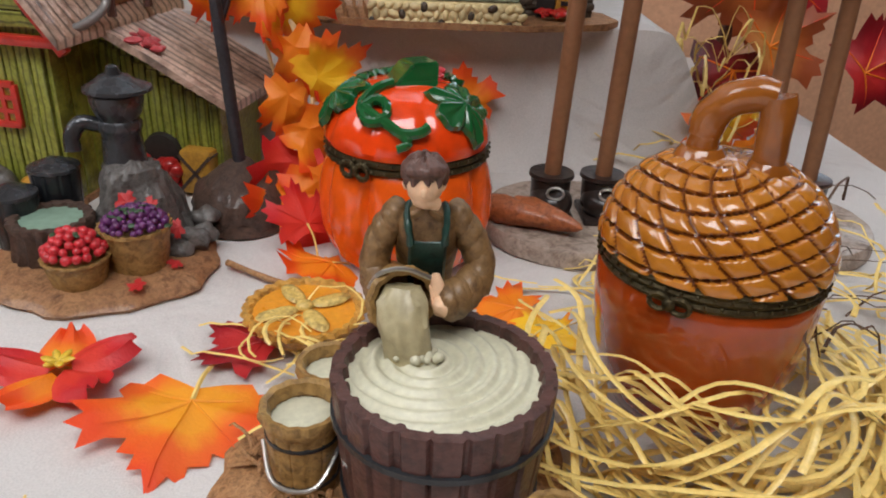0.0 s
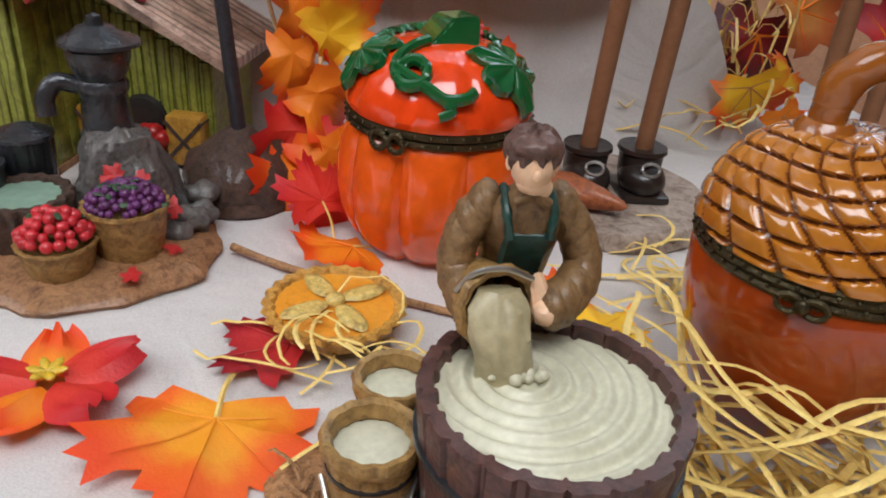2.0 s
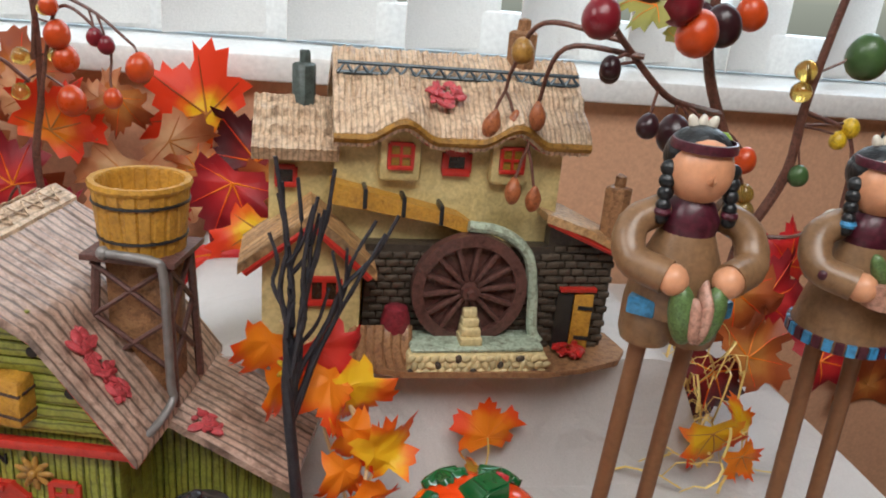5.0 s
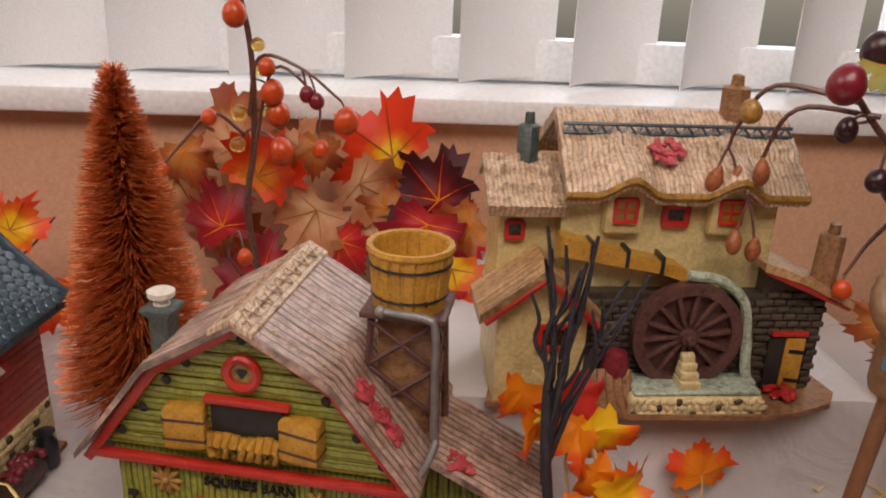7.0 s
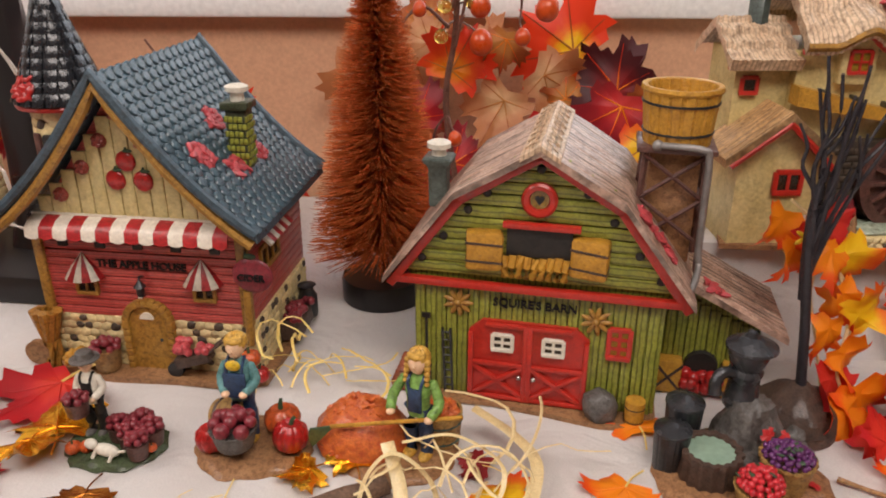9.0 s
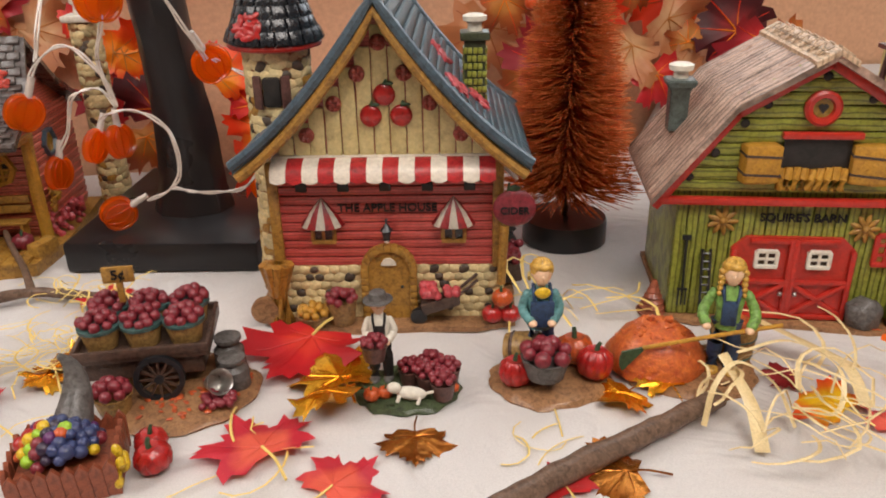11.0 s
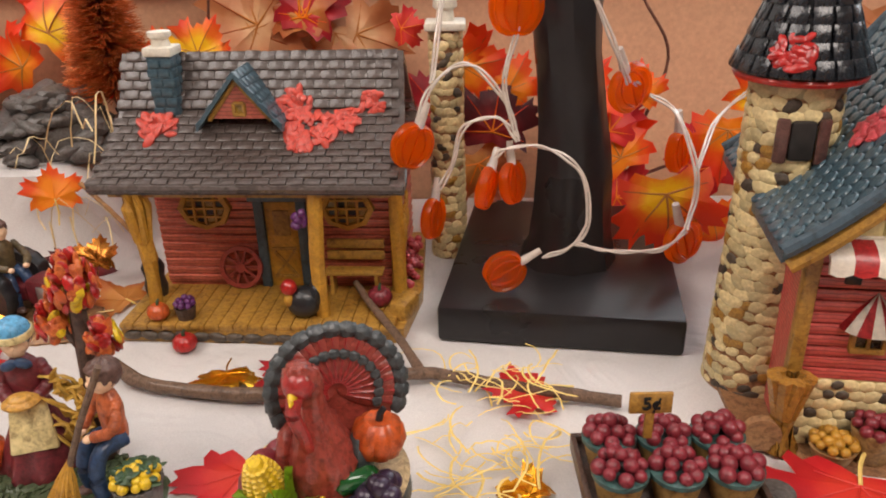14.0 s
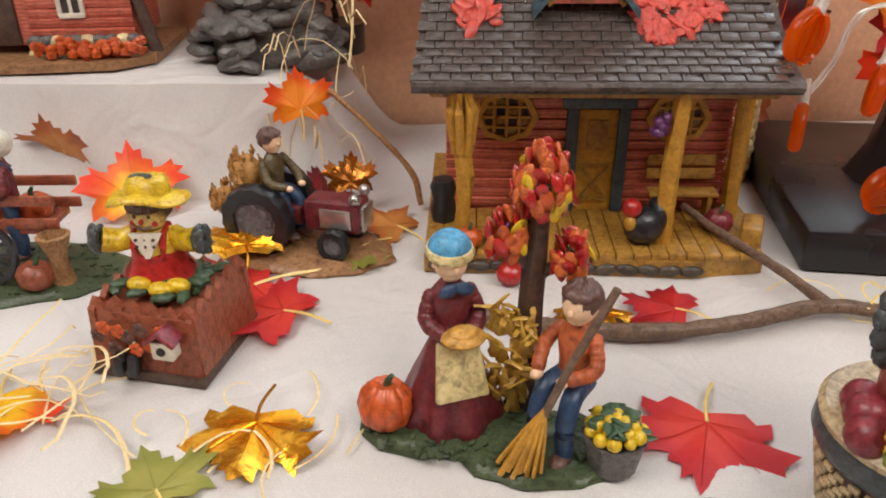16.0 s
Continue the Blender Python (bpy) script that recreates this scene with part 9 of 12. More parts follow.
for i in range(8):
    bm = B()
    ball(bm, 0.0030, 0, 0, 0, sx=0.7, sy=0.7, sz=1.2, u=10, v=8)
    part("gourd", bm, "corn", cw, at=pose(0.0215 + rnd(-0.002, 0.003), -0.012 + rnd(-0.004, 0.004), 0.006 + i * 0.0018, rnd(-20, 20), rnd(-20, 20), 0))

# ---- the figurines before the houses ----
M["teal_cloth"] = paint("teal_painted_shirt", "6aa0a0", "4d8486", rough=0.55, scale=120, fine=500, bump=0.4)
M["navy"] = paint("navy_painted_denim", "2e4a6e", "1f3552", rough=0.55, scale=120, fine=500, bump=0.4)
M["lime"] = paint("lime_green_painted_shirt", "86b25a", "6a9642", rough=0.55, scale=120, fine=500, bump=0.4)
M["blond"] = paint("blond_painted_hair", "dcae4c", "bd8c30", rough=0.55, scale=150, fine=500, bump=0.7)
M["wine_cloth"] = paint("wine_painted_dress", "77282e", "591c22", rough=0.5, scale=120, fine=500, bump=0.4)
M["cream_cloth"] = paint("cream_painted_cloth", "e2d09a", "c9b274", rough=0.5, scale=120, fine=500, bump=0.4)
M["sky_cloth"] = paint("sky_blue_painted_wool", "5aa6cf", "4690bb", rough=0.6, scale=120, fine=500, bump=0.5)
M["orange_cloth"] = paint("orange_painted_shirt", "c26335", "a34c25", rough=0.55, scale=120, fine=500, bump=0.4)
M["grey_cloth"] = paint("grey_painted_cloth", "77767a", "5c5b60", rough=0.55, scale=120, fine=500, bump=0.4)
M["moss"] = paint("dark_moss_ground", "4a5836", "313c24", rough=0.75, scale=170, fine=800, bump=1.0)
M["leafpile"] = paint("heap_of_orange_leaves", "dc7430", "a83a22", rough=0.5, scale=330, fine=900, bump=1.0, wash=0.3, mix=0.45)

pk = thing("apple_picker_figurine", -0.3770, 0.3640, 0, -4, "resin figurine of a picker among apple baskets and a dog", "figurine")
bm = B()
mound(bm, 0.0, 0.0, 0.0265, 0.0205, 0.0042, 7)
rough_up(bm, 0.0014, 420)
tufts(bm, 0, 0, 0.024, 0.018, 0.0038, 130, 4)
part("ground", bm, "moss", pk)
bm = B()
person(bm, 0, 0, 0, 0.0500, 0, shirt=0, legs=1, skin=2, hair=3, hat="brim", hatmi=3, apron=1)
part("figure", bm, ["white_paint", "dark", "skin", "rock"], pk, at=pose(-0.0125, 0.0075, 0.003))
fruit_basket(pk, -0.0150, -0.0030, 0.0215, 0.0062, 0.0080, "mill_wheel", "apple", 0.0020, 24, heap=0.7, seed=61)
for k, (x, y) in enumerate(((0.0020, 0.0020), (0.0125, 0.0075), (0.0105, -0.0040), (0.0205, 0.0005), (0.0175, -0.0110))):
    fruit_basket(pk, x, y, 0.0035, 0.0060, 0.0085, "mill_wheel", "apple", 0.0021, 22, heap=0.8, seed=62 + k)
bm = B()
ball(bm, 0.0042, 0, 0, 0.0045, sx=1.9, sy=0.8, sz=0.8)
ball(bm, 0.0028, -0.0080, -0.001, 0.0072, sx=1.3)
for x in (-0.005, 0.005):
    tube(bm, [(x, -0.002, 0.004), (x - 0.001, -0.004, 0.001)], 0.0010, 6)
tube(bm, [(0.007, 0, 0.005), (0.011, 0.001, 0.006)], 0.0008, 5)
part("dog", bm, "white_paint", pk, at=pose(0.0020, -0.0130, 0.0035, 0, 0, -14))
for x, y, r in ((-0.0170, -0.0105, 0.0042), (-0.0105, -0.0090, 0.0038), (0.0230, -0.0075, 0.0028)):
    pumpkin_part(pk, x, y, 0.0065, r, "pumpkin")

ga = thing("apple_girl_figurine", -0.3040, 0.3630, 0, -6, "resin figurine of a blond child with a basket of apples", "figurine")
bm = B()
mound(bm, 0.0, 0.0, 0.0300, 0.0265, 0.0050, 9)
rough_up(bm, 0.0008, 320)
part("ground", bm, "soil", ga)
bm = B()
person(bm, 0, 0, 0, 0.0640, 0, shirt=0, legs=1, skin=2, hair=3, apron=None)
box(bm, 0.0115, 0.002, 0.014, 0, -0.0063, 0.036, bevel=0.0006, mi=1)
for s in (-1, 1):
    tube(bm, [(s * 0.0038, -0.0068, 0.040), (s * 0.0042, -0.0050, 0.0470), (s * 0.004, 0, 0.0495)], 0.0009, 6, mi=1)
ball(bm, 0.0030, 0, -0.0062, 0.0475, sx=1.3, sy=0.6, mi=4)
part("figure", bm, ["teal_cloth", "navy", "skin", "blond", "corn"], ga, at=pose(-0.0060, 0.0040, 0.004))
fruit_basket(ga, -0.0050, -0.0125, 0.0120, 0.0115, 0.0100, "rock", "apple", 0.0037, 24, heap=0.5, seed=71)
bm = B()
lathe(bm, [(0.0082, 0), (0.0092, 0.006), (0.0094, 0.011), (0.0082, 0.020), (0.004, 0.0205)], 26)
bar = part("barrel", bm, "bucket_tan", ga, at=pose(-0.0215, 0.0090, 0.0140, 80, 0, 70))
for zz in (0.004, 0.016):
    bm = B()
    lathe(bm, [(0.0090, zz - 0.001), (0.0096, zz), (0.0090, zz + 0.001)], 24)
    part("hoop", bm, "cart_wood", bar)
pumpkin_part(ga, -0.0190, -0.0085, 0.0120, 0.0085, "tomato", squash=0.95)
pumpkin_part(ga, 0.0210, -0.0040, 0.0130, 0.0095, "tomato", squash=0.95)
pumpkin_part(ga, 0.0130, 0.0085, 0.0140, 0.0098, "pumpkin")

rk = thing("leaf_raker_figurine", -0.2340, 0.3600, 0, -10, "resin figurine of a child raking an orange leaf heap", "figurine")
bm = B()
mound(bm, 0.002, 0.0, 0.0340, 0.0255, 0.0045, 11)
rough_up(bm, 0.0008, 320)
part("ground", bm, "soil", rk)
bm = B()
lathe(bm, [(0.0225, 0.003), (0.0220, 0.010), (0.0165, 0.018), (0.009, 0.0235), (0.0005, 0.025)], 70, wob=lambda a, q: 1 + 0.06 * noise.noise(Vector((math.cos(a) * 3, math.sin(a) * 3, q * 80))))
R8 = random.Random(8)
for i in range(460):
    a, d = R8.uniform(0, 6.28), math.sqrt(R8.random())
    ball(bm, R8.uniform(0.0016, 0.0030), 0.0215 * d * math.cos(a), 0.021 * d * math.sin(a), 0.006 + 0.019 * (1 - d * d), sx=1.3, sy=0.7, sz=0.4, u=6, v=4, rx=R8.uniform(-50, 50), ry=R8.uniform(-50, 50), rz=R8.uniform(0, 360))
tagged(part("leaf_litter", bm, "leafpile", rk, at=pose(-0.0150, 0.0050, 0) @ Matrix.Diagonal((1.12, 1.0, 1.1, 1))), kind="stuff")
rb2 = staved(rk, "barrel", 0.0250, 0.0110, 0.003, 0.0100, 0.0118, 0.0200, 16, "bucket_tan", "teal_rim", None, 0.9, "tan staved tub of fallen leaves")
bm = B()
for i in range(120):
    a, d = R8.uniform(0, 6.28), math.sqrt(R8.random())
    ball(bm, R8.uniform(0.0014, 0.0024), 0.0095 * d * math.cos(a), 0.0095 * d * math.sin(a), 0.0190 + 0.004 * (1 - d * d), sx=1.3, sy=0.7, sz=0.4, u=6, v=4, rx=R8.uniform(-50, 50), ry=R8.uniform(-50, 50), rz=R8.uniform(0, 360))
tagged(part("leaf_litter", bm, "leafpile", rb2), kind="stuff")
bm = B()
person(bm, 0, 0, 0, 0.0640, 0, shirt=0, legs=1, skin=2, hair=3, apron=1, arms=[((-0.125, 0, 0.69), (-0.19, -0.06, 0.55), (-0.16, -0.17, 0.48)), ((0.125, 0, 0.69), (0.19, -0.05, 0.55), (0.15, -0.16, 0.47))], long_hair=True)
part("figure", bm, ["lime", "navy", "skin", "blond"], rk, at=pose(0.0165, -0.0015, 0.003, 0, 0, -12))
bm = B()
tube(bm, [(-0.0260, -0.0130, 0.0225), (0.006, -0.0130, 0.0295), (0.0400, -0.0100, 0.0345)], 0.0011, 7)
rake = part("rake", bm, "yellow_bale", rk)
bm = B()
for k in range(9):
    a = radians(160 + k * 6)
    tube(bm, [(-0.0250, -0.0130, 0.0227), (-0.0250 + 0.012 * math.cos(a), -0.0150, 0.0227 + 0.012 * math.sin(a) - 0.006)], 0.0008, 5)
part("rake_head", bm, "leafgreen", rake)

# ---- pie girl and broom boy figurine ----
M["stalk_yellow"] = paint("dry_yellow_stalk_paint", "d8b050", "a87c2c", rough=0.5, scale=140, fine=600, bump=0.6, wash=0.3)
cp = thing("thanksgiving_couple_figurine", -0.7480, 0.4220, 0, -6, "resin figurine of a pie girl and a broom boy", "figurine")
bm = B()
mound(bm, -0.022, 0.005, 0.0225, 0.0170, 0.0045, 13)
mound(bm, 0.018, -0.004, 0.0290, 0.0190, 0.0045, 14)
rough_up(bm, 0.0016, 420)
tufts(bm, 0, 0, 0.044, 0.017, 0.0045, 260, 3)
part("ground", bm, "moss", cp)
bm = B()
person(bm, 0, 0, 0, 0.0690, 0, shirt=0, legs=0, skin=1, hair=2, skirt=True, hat="cap", hatmi=3, head=1.08, arms=[((-0.098, 0, 0.69), (-0.128, -0.04, 0.58), (-0.065, -0.150, 0.535)), ((0.098, 0, 0.69), (0.128, -0.04, 0.58), (0.065, -0.150, 0.535))])
apron = box(bm, 0.0165, 0.0030, 0.0210, 0, 0, 0, bevel=0.0010, mi=4)
for v in apron:
    v.co.x *= 1 - 14 * v.co.z
    v.co.y += 26 * v.co.x * v.co.x
_place(bm, apron, pose(0, -0.0118, 0.0245, -20, 0, 0))
ball(bm, 0.0060, 0, -0.0135, 0.0385, sx=1.25, sy=1.0, sz=0.45, mi=5)
ball(bm, 0.0048, 0, -0.0135, 0.0400, sx=1.15, sy=0.9, sz=0.50, mi=5)
for k in (-1, 1):
    ball(bm, 0.0026, k * 0.0026, -0.0068, 0.0522, sx=1.4, sy=0.6, sz=0.9, ry=k * 24, mi=6)
part("figure", bm, ["wine_cloth", "skin", "hair_brown", "sky_cloth", "cream_cloth", "crust", "navy"], cp, at=pose(-0.0135, 0.0110, 0.0035, 0, 0, 24))
bm = B()
person(bm, 0, 0, 0, 0.0600, 0, shirt=0, legs=1, skin=2, hair=3, sit=True, head=1.22, arms=[((-0.108, 0, 0.69), (-0.165, -0.06, 0.58), (-0.135, -0.17, 0.46)), ((0.108, 0, 0.69), (0.155, -0.08, 0.56), (0.04, -0.20, 0.50))])
part("figure", bm, ["orange_cloth", "navy", "skin", "hair_brown"], cp, at=pose(0.0280, 0.0020, 0.0025, 0, 0, -34))
bm = B()
tube(bm, [(0.0180, -0.0160, 0.0250), (0.0250, -0.0140, 0.0430), (0.0365, -0.0110, 0.0680)], 0.0014, 8)
br = part("broom", bm, "wood", cp)
bm = B()
for k in range(34):
    a, d = k * 2.4, math.sqrt(k / 34)
    x, y = 0.0115 + 0.0080 * d * math.cos(a), -0.0185 + 0.0040 * d * math.sin(a)
    tube(bm, [(0.0180, -0.0160, 0.0270), (0.0155 + 0.45 * (x - 0.0115), -0.0172 + 0.6 * (y + 0.0185), 0.0190), (x, y, 0.0048 + 0.002 * math.sin(k * 1.7))], 0.0008, 5)
tagged(part("bristles", bm, "yellow_bale", br), kind="stuff")
bm = B()
tube(bm, [(0.0110, 0.0150, 0.004), (0.0125, 0.0152, 0.030), (0.0135, 0.0155, 0.060), (0.0145, 0.0155, 0.088)], 0.0056, 10, r2=0.0030)
tube(bm, [(0.0128, 0.0155, 0.056), (0.0070, 0.0140, 0.068), (0.0050, 0.0130, 0.074)], 0.0018, 7)
tube(bm, [(0.0130, 0.0155, 0.054), (0.0210, 0.0140, 0.062), (0.0245, 0.0130, 0.067)], 0.0018, 7)
rough_up(bm, 0.0005, 500)
tr = part("tree_trunk", bm, "cart_wood", cp)
for cx, cy, cz, rr, n in ((0.0150, 0.0150, 0.0900, 0.0084, 96), (0.0045, 0.0125, 0.0725, 0.0056, 44), (0.0250, 0.0125, 0.0665, 0.0056, 44)):
    bm = B()
    R9 = random.Random(int(cx * 1e5))
    for i in range(n):
        a, u = R9.uniform(0, 6.28), R9.uniform(-1, 1)
        w = math.sqrt(1 - u * u) * (1.0 - 0.38 * u)
        ball(bm, 0.0027, cx + rr * w * math.cos(a), cy + rr * w * math.sin(a), cz + rr * u * 1.25, sx=0.85, sy=0.40, sz=1.35, u=7, v=5, rx=R9.uniform(-30, 30), ry=R9.uniform(-30, 30), rz=math.degrees(a) + 90, mi=(0, 1, 0, 1, 0, 2, 1, 3)[i % 8])
    tagged(part("foliage", bm, ["leafpile", "tomato", "pumpkin", "corn"], tr), kind="stuff")
bm = B()
R9 = random.Random(4)
for i in range(46):
    x, z = R9.uniform(-0.001, 0.0135), R9.uniform(0.012, 0.048)
    tube(bm, spline([(x, 0.011, z - 0.008), (x + R9.uniform(-0.002, 0.002), 0.0085 + R9.uniform(-0.003, 0.002), z), (x + R9.uniform(-0.006, 0.006), 0.0065 + R9.uniform(-0.004, 0.003), z + R9.uniform(0.000, 0.007))], 4), 0.0024, 6, r2=0.0007, flat=0.55)
rough_up(bm, 0.0006, 500)
tagged(part("corn_stalk_clump", bm, "stalk_yellow", cp), kind="stuff")
pumpkin_part(cp, -0.0345, 0.0000, 0.0125, 0.0098, "pumpkin", squash=1.0)
mb = fruit_basket(cp, 0.0410, -0.0110, 0.0025, 0.0098, 0.0120, "rock", "corn", 0.0022, 30, heap=0.6, leaves=30, seed=81, label="woven basket of yellow mums")

# ---- scarecrow planter ----
sc = thing("scarecrow_planter_figurine", -0.8690, 0.4790, 0, -13, "brown picket planter figurine with a scarecrow in yellow hat", "figurine")
bm = B()
box(bm, 0.0480, 0.0500, 0.0040, 0, 0, 0.0022, bevel=0.0008)
part("base", bm, "cart_wood", sc)
bm = B()
box(bm, 0.0410, 0.0430, 0.0240, 0, 0, 0.0160, bevel=0.001)
part("box", bm, "terracotta", sc)
for side, rz in ((0, 0), (1, 90), (2, 180), (3, 270)):
    for i in range(6):
        bm = B()
        hgt = 0.028 + rnd(-0.001, 0.003)
        wall_poly(bm, [(-0.0036, 0), (0.0036, 0), (0.0036, hgt - 0.004), (0, hgt), (-0.0036, hgt - 0.004)], 0.0026, 0)
        part("picket", bm, "terracotta", sc, at=pose(0, 0, 0.0035, 0, 0, rz) @ pose(-0.0185 + i * 0.0074, -0.0232, 0, -5, 0, 0))
bm = B()
R9 = random.Random(6)
for i in range(46):
    ball(bm, 0.0036, R9.uniform(-0.016, 0.016), R9.uniform(-0.016, 0.016), 0.0295 + R9.uniform(0, 0.004), sx=1.3, sy=0.7, sz=0.5, u=6, v=5, rz=R9.uniform(0, 360), rx=R9.uniform(-30, 30))
tagged(part("foliage", bm, "leafgreen", sc), kind="stuff")
for x, y in ((0.004, -0.012), (0.009, -0.008), (-0.006, -0.010)):
    bm = B()
    ball(bm, 0.0036, x, y, 0.0340, sx=1.4, sz=0.8)
    part("squash", bm, "corn", sc)
bm = B()
loft(bm, [(0, 0, 0.000, 0.0150, 0.0120), (0, 0, 0.006, 0.0140, 0.0115), (0, 0, 0.012, 0.0105, 0.0090), (0, 0, 0.016, 0.0096, 0.0082), (0, 0, 0.0165, 0.0080, 0.0070)], 28, mi=1, wob=lambda a, q: 1 + 0.04 * math.sin(a * 5))
loft(bm, [(0, 0, 0.014, 0.0088, 0.0074), (0, 0, 0.019, 0.0096, 0.0076), (0, 0, 0.0235, 0.0086, 0.0066), (0, 0, 0.0262, 0.0050, 0.0046)], 28, mi=0, wob=lambda a, q: 1 + 0.03 * math.sin(a * 7))
for k in (-1, 1):
    tube(bm, [(k * 0.0048, -0.0072, 0.015), (k * 0.0056, -0.0072, 0.0200), (k * 0.0056, -0.0045, 0.0245), (k * 0.0050, 0.0030, 0.0250)], 0.0013, 7, mi=1)
    tube(bm, spline([(k * 0.0070, 0, 0.0225), (k * 0.0120, -0.0020, 0.0205), (k * 0.0180, -0.0050, 0.0222)], 5), 0.0040, 12, mi=0, r2=0.0048)
    for i in range(14):
        a = i * 2.4
        ball(bm, 0.0026, k * (0.0188 + 0.0012 * (i % 3)), -0.0055 + 0.0030 * math.cos(a), 0.0226 + 0.0034 * math.sin(a), sx=0.7, sy=0.6, sz=1.2, u=7, v=5, ry=25 * math.sin(a), mi=5)
prism(bm, [(-0.0062, 0.0048), (0.0062, 0.0048), (0.0008, -0.0052), (-0.0008, -0.0052)], 0.0016, 4, pose(0, -0.0072, 0.0210, 84, 0, 0))
for i in range(6):
    ball(bm, 0.0006, -0.0032 + 0.0032 * (i % 3), -0.0094, 0.0240 - 0.0028 * (i // 3), u=6, v=4, mi=3)
ball(bm, 0.0072, 0, -0.0016, 0.0315, sx=0.98, sy=0.92, sz=0.98, mi=2, u=22, v=16)
ball(bm, 0.0011, 0, -0.0086, 0.0310, mi=1, u=8, v=6)
for k in (-1, 1):
    ball(bm, 0.0007, k * 0.0026, -0.0078, 0.0328, mi=3, u=7, v=5)
    ball(bm, 0.0013, k * 0.0040, -0.0068, 0.0295, sy=0.5, mi=1, u=8, v=6)
tube(bm, [(-0.0030, -0.0074, 0.0286), (0, -0.0080, 0.0276), (0.0030, -0.0074, 0.0286)], 0.0004, 5, mi=3)
for i in range(16):
    a = math.pi * (1.06 + 0.88 * i / 15)
    ball(bm, 0.0020, 0.0068 * math.cos(a), -0.0012 + 0.0064 * math.sin(a), 0.0357, sx=0.6, sy=0.6, sz=1.3, u=7, v=5, mi=3)
for k in (-1, 1):
    for i in range(4):
        ball(bm, 0.0019, k * 0.0070, -0.0010 + 0.0016 * i, 0.0322, sx=0.6, sz=1.5, u=7, v=5, ry=k * 14, mi=3)
brim = lathe(bm, [(0.0040, 0.0), (0.0146, -0.0016), (0.0150, -0.0008), (0.0142, 0.0004), (0.0084, 0.0016), (0.0078, 0.0060), (0.0066, 0.0078), (0.0030, 0.0088), (0.0002, 0.0089)], 40, wob=lambda a, q: 1 + 0.05 * math.sin(a * 3 + 1), mi=0)
for v in brim:
    v.co.z += 0.0012 * math.sin(3 * math.atan2(v.co.y, v.co.x)) * min(1, math.hypot(v.co.x, v.co.y) / 0.012)
_place(bm, brim, pose(0, 0.0005, 0.0372, -14, 0, 0))
ball(bm, 0.0030, 0, -0.0015, 0.0462, sx=1.5, sz=0.25, mi=5, u=10, v=6)
rough_up(bm, 0.0004, 600)
part("figure", bm, ["corn", "tomato", "pastry", "hair_brown", "white_paint", "slate_feather"], sc, at=pose(-0.0040, 0.0020, 0.0275, 0, 0, 12))
bm = B()
box(bm, 0.0085, 0.006, 0.0075, 0.0125, -0.0275, 0.0195, bevel=0.0005)
bh = part("bird_house", bm, "white_paint", sc)
bm = B()
for s in (-1, 1):
    box(bm, 0.0080, 0.0085, 0.0014, 0.0125 + s * 0.0028, -0.0278, 0.0252, ry=s * 38, bevel=0.0003)
part("roof", bm, "apple", bh)
bm = B()
cyl(bm, 0.0017, 0.0017, 0.0012, 0.0125, -0.0300, 0.0198, 14, rx=90)
part("hole", bm, "dark", bh)
for x in (-0.0090, -0.0030):
    bm = B()
    box(bm, 0.0044, 0.0050, 0.0092, x, -0.0265, 0.0088, ry=12, bevel=0.0012)
    tube(bm, [(x - 0.0020, -0.0290, 0.0120), (x - 0.0048, -0.0285, 0.0150)], 0.0008, 6)
    part("watering_can", bm, "iron", sc)
for k in range(10):
    bm = B()
    for i in range(5):
        ball(bm, 0.0015, -0.016 + k * 0.0030 + 0.0017 * math.cos(i * 1.257), -0.0262, 0.020 + 0.005 * math.sin(k * 2.3) + 0.0017 * math.sin(i * 1.257), sy=0.5, u=8, v=6)
    part("relief_flower", bm, "pumpkin" if k % 2 else "mill_wheel", sc)

# ---- tractor ----
M["olive_coat"] = paint("olive_brown_coat_paint", "6a5a3a", "4a3e28", rough=0.5, scale=140, fine=600, bump=0.5)
M["sheaf"] = paint("tan_sheaf_paint", "cf9a56", "9a6830", rough=0.5, scale=140, fine=600, bump=0.8, wash=0.3)
tc = thing("tractor_figurine", -0.8330, 0.5620, 0, -16, "resin figurine of a farmer driving a red tractor", "figurine")
tc.scale = (1.22, 1.22, 1.22)
bm = B()
mound(bm, 0.0, 0.0, 0.0390, 0.0220, 0.0045, 15)
rough_up(bm, 0.0008, 320)
part("ground", bm, "soil", tc)
bm = B()
box(bm, 0.0240, 0.0130, 0.0130, 0.0170, 0, 0.0190, bevel=0.0022)
box(bm, 0.0160, 0.0090, 0.0080, -0.0050, 0, 0.0170, bevel=0.0015)
tbody = part("hood", bm, "wine_cloth", tc)
bm = B()
box(bm, 0.0018, 0.0105, 0.0100, 0.0294, 0, 0.0190, bevel=0.0004)
box(bm, 0.0130, 0.0012, 0.0080, 0.0190, -0.0068, 0.0190, bevel=0.0004)
part("grille", bm, "silver", tbody)
bm = B()
for s in (-1, 1):
    ball(bm, 0.0024, 0.0270, s * 0.0052, 0.0275)
part("headlight", bm, "silver", tbody)
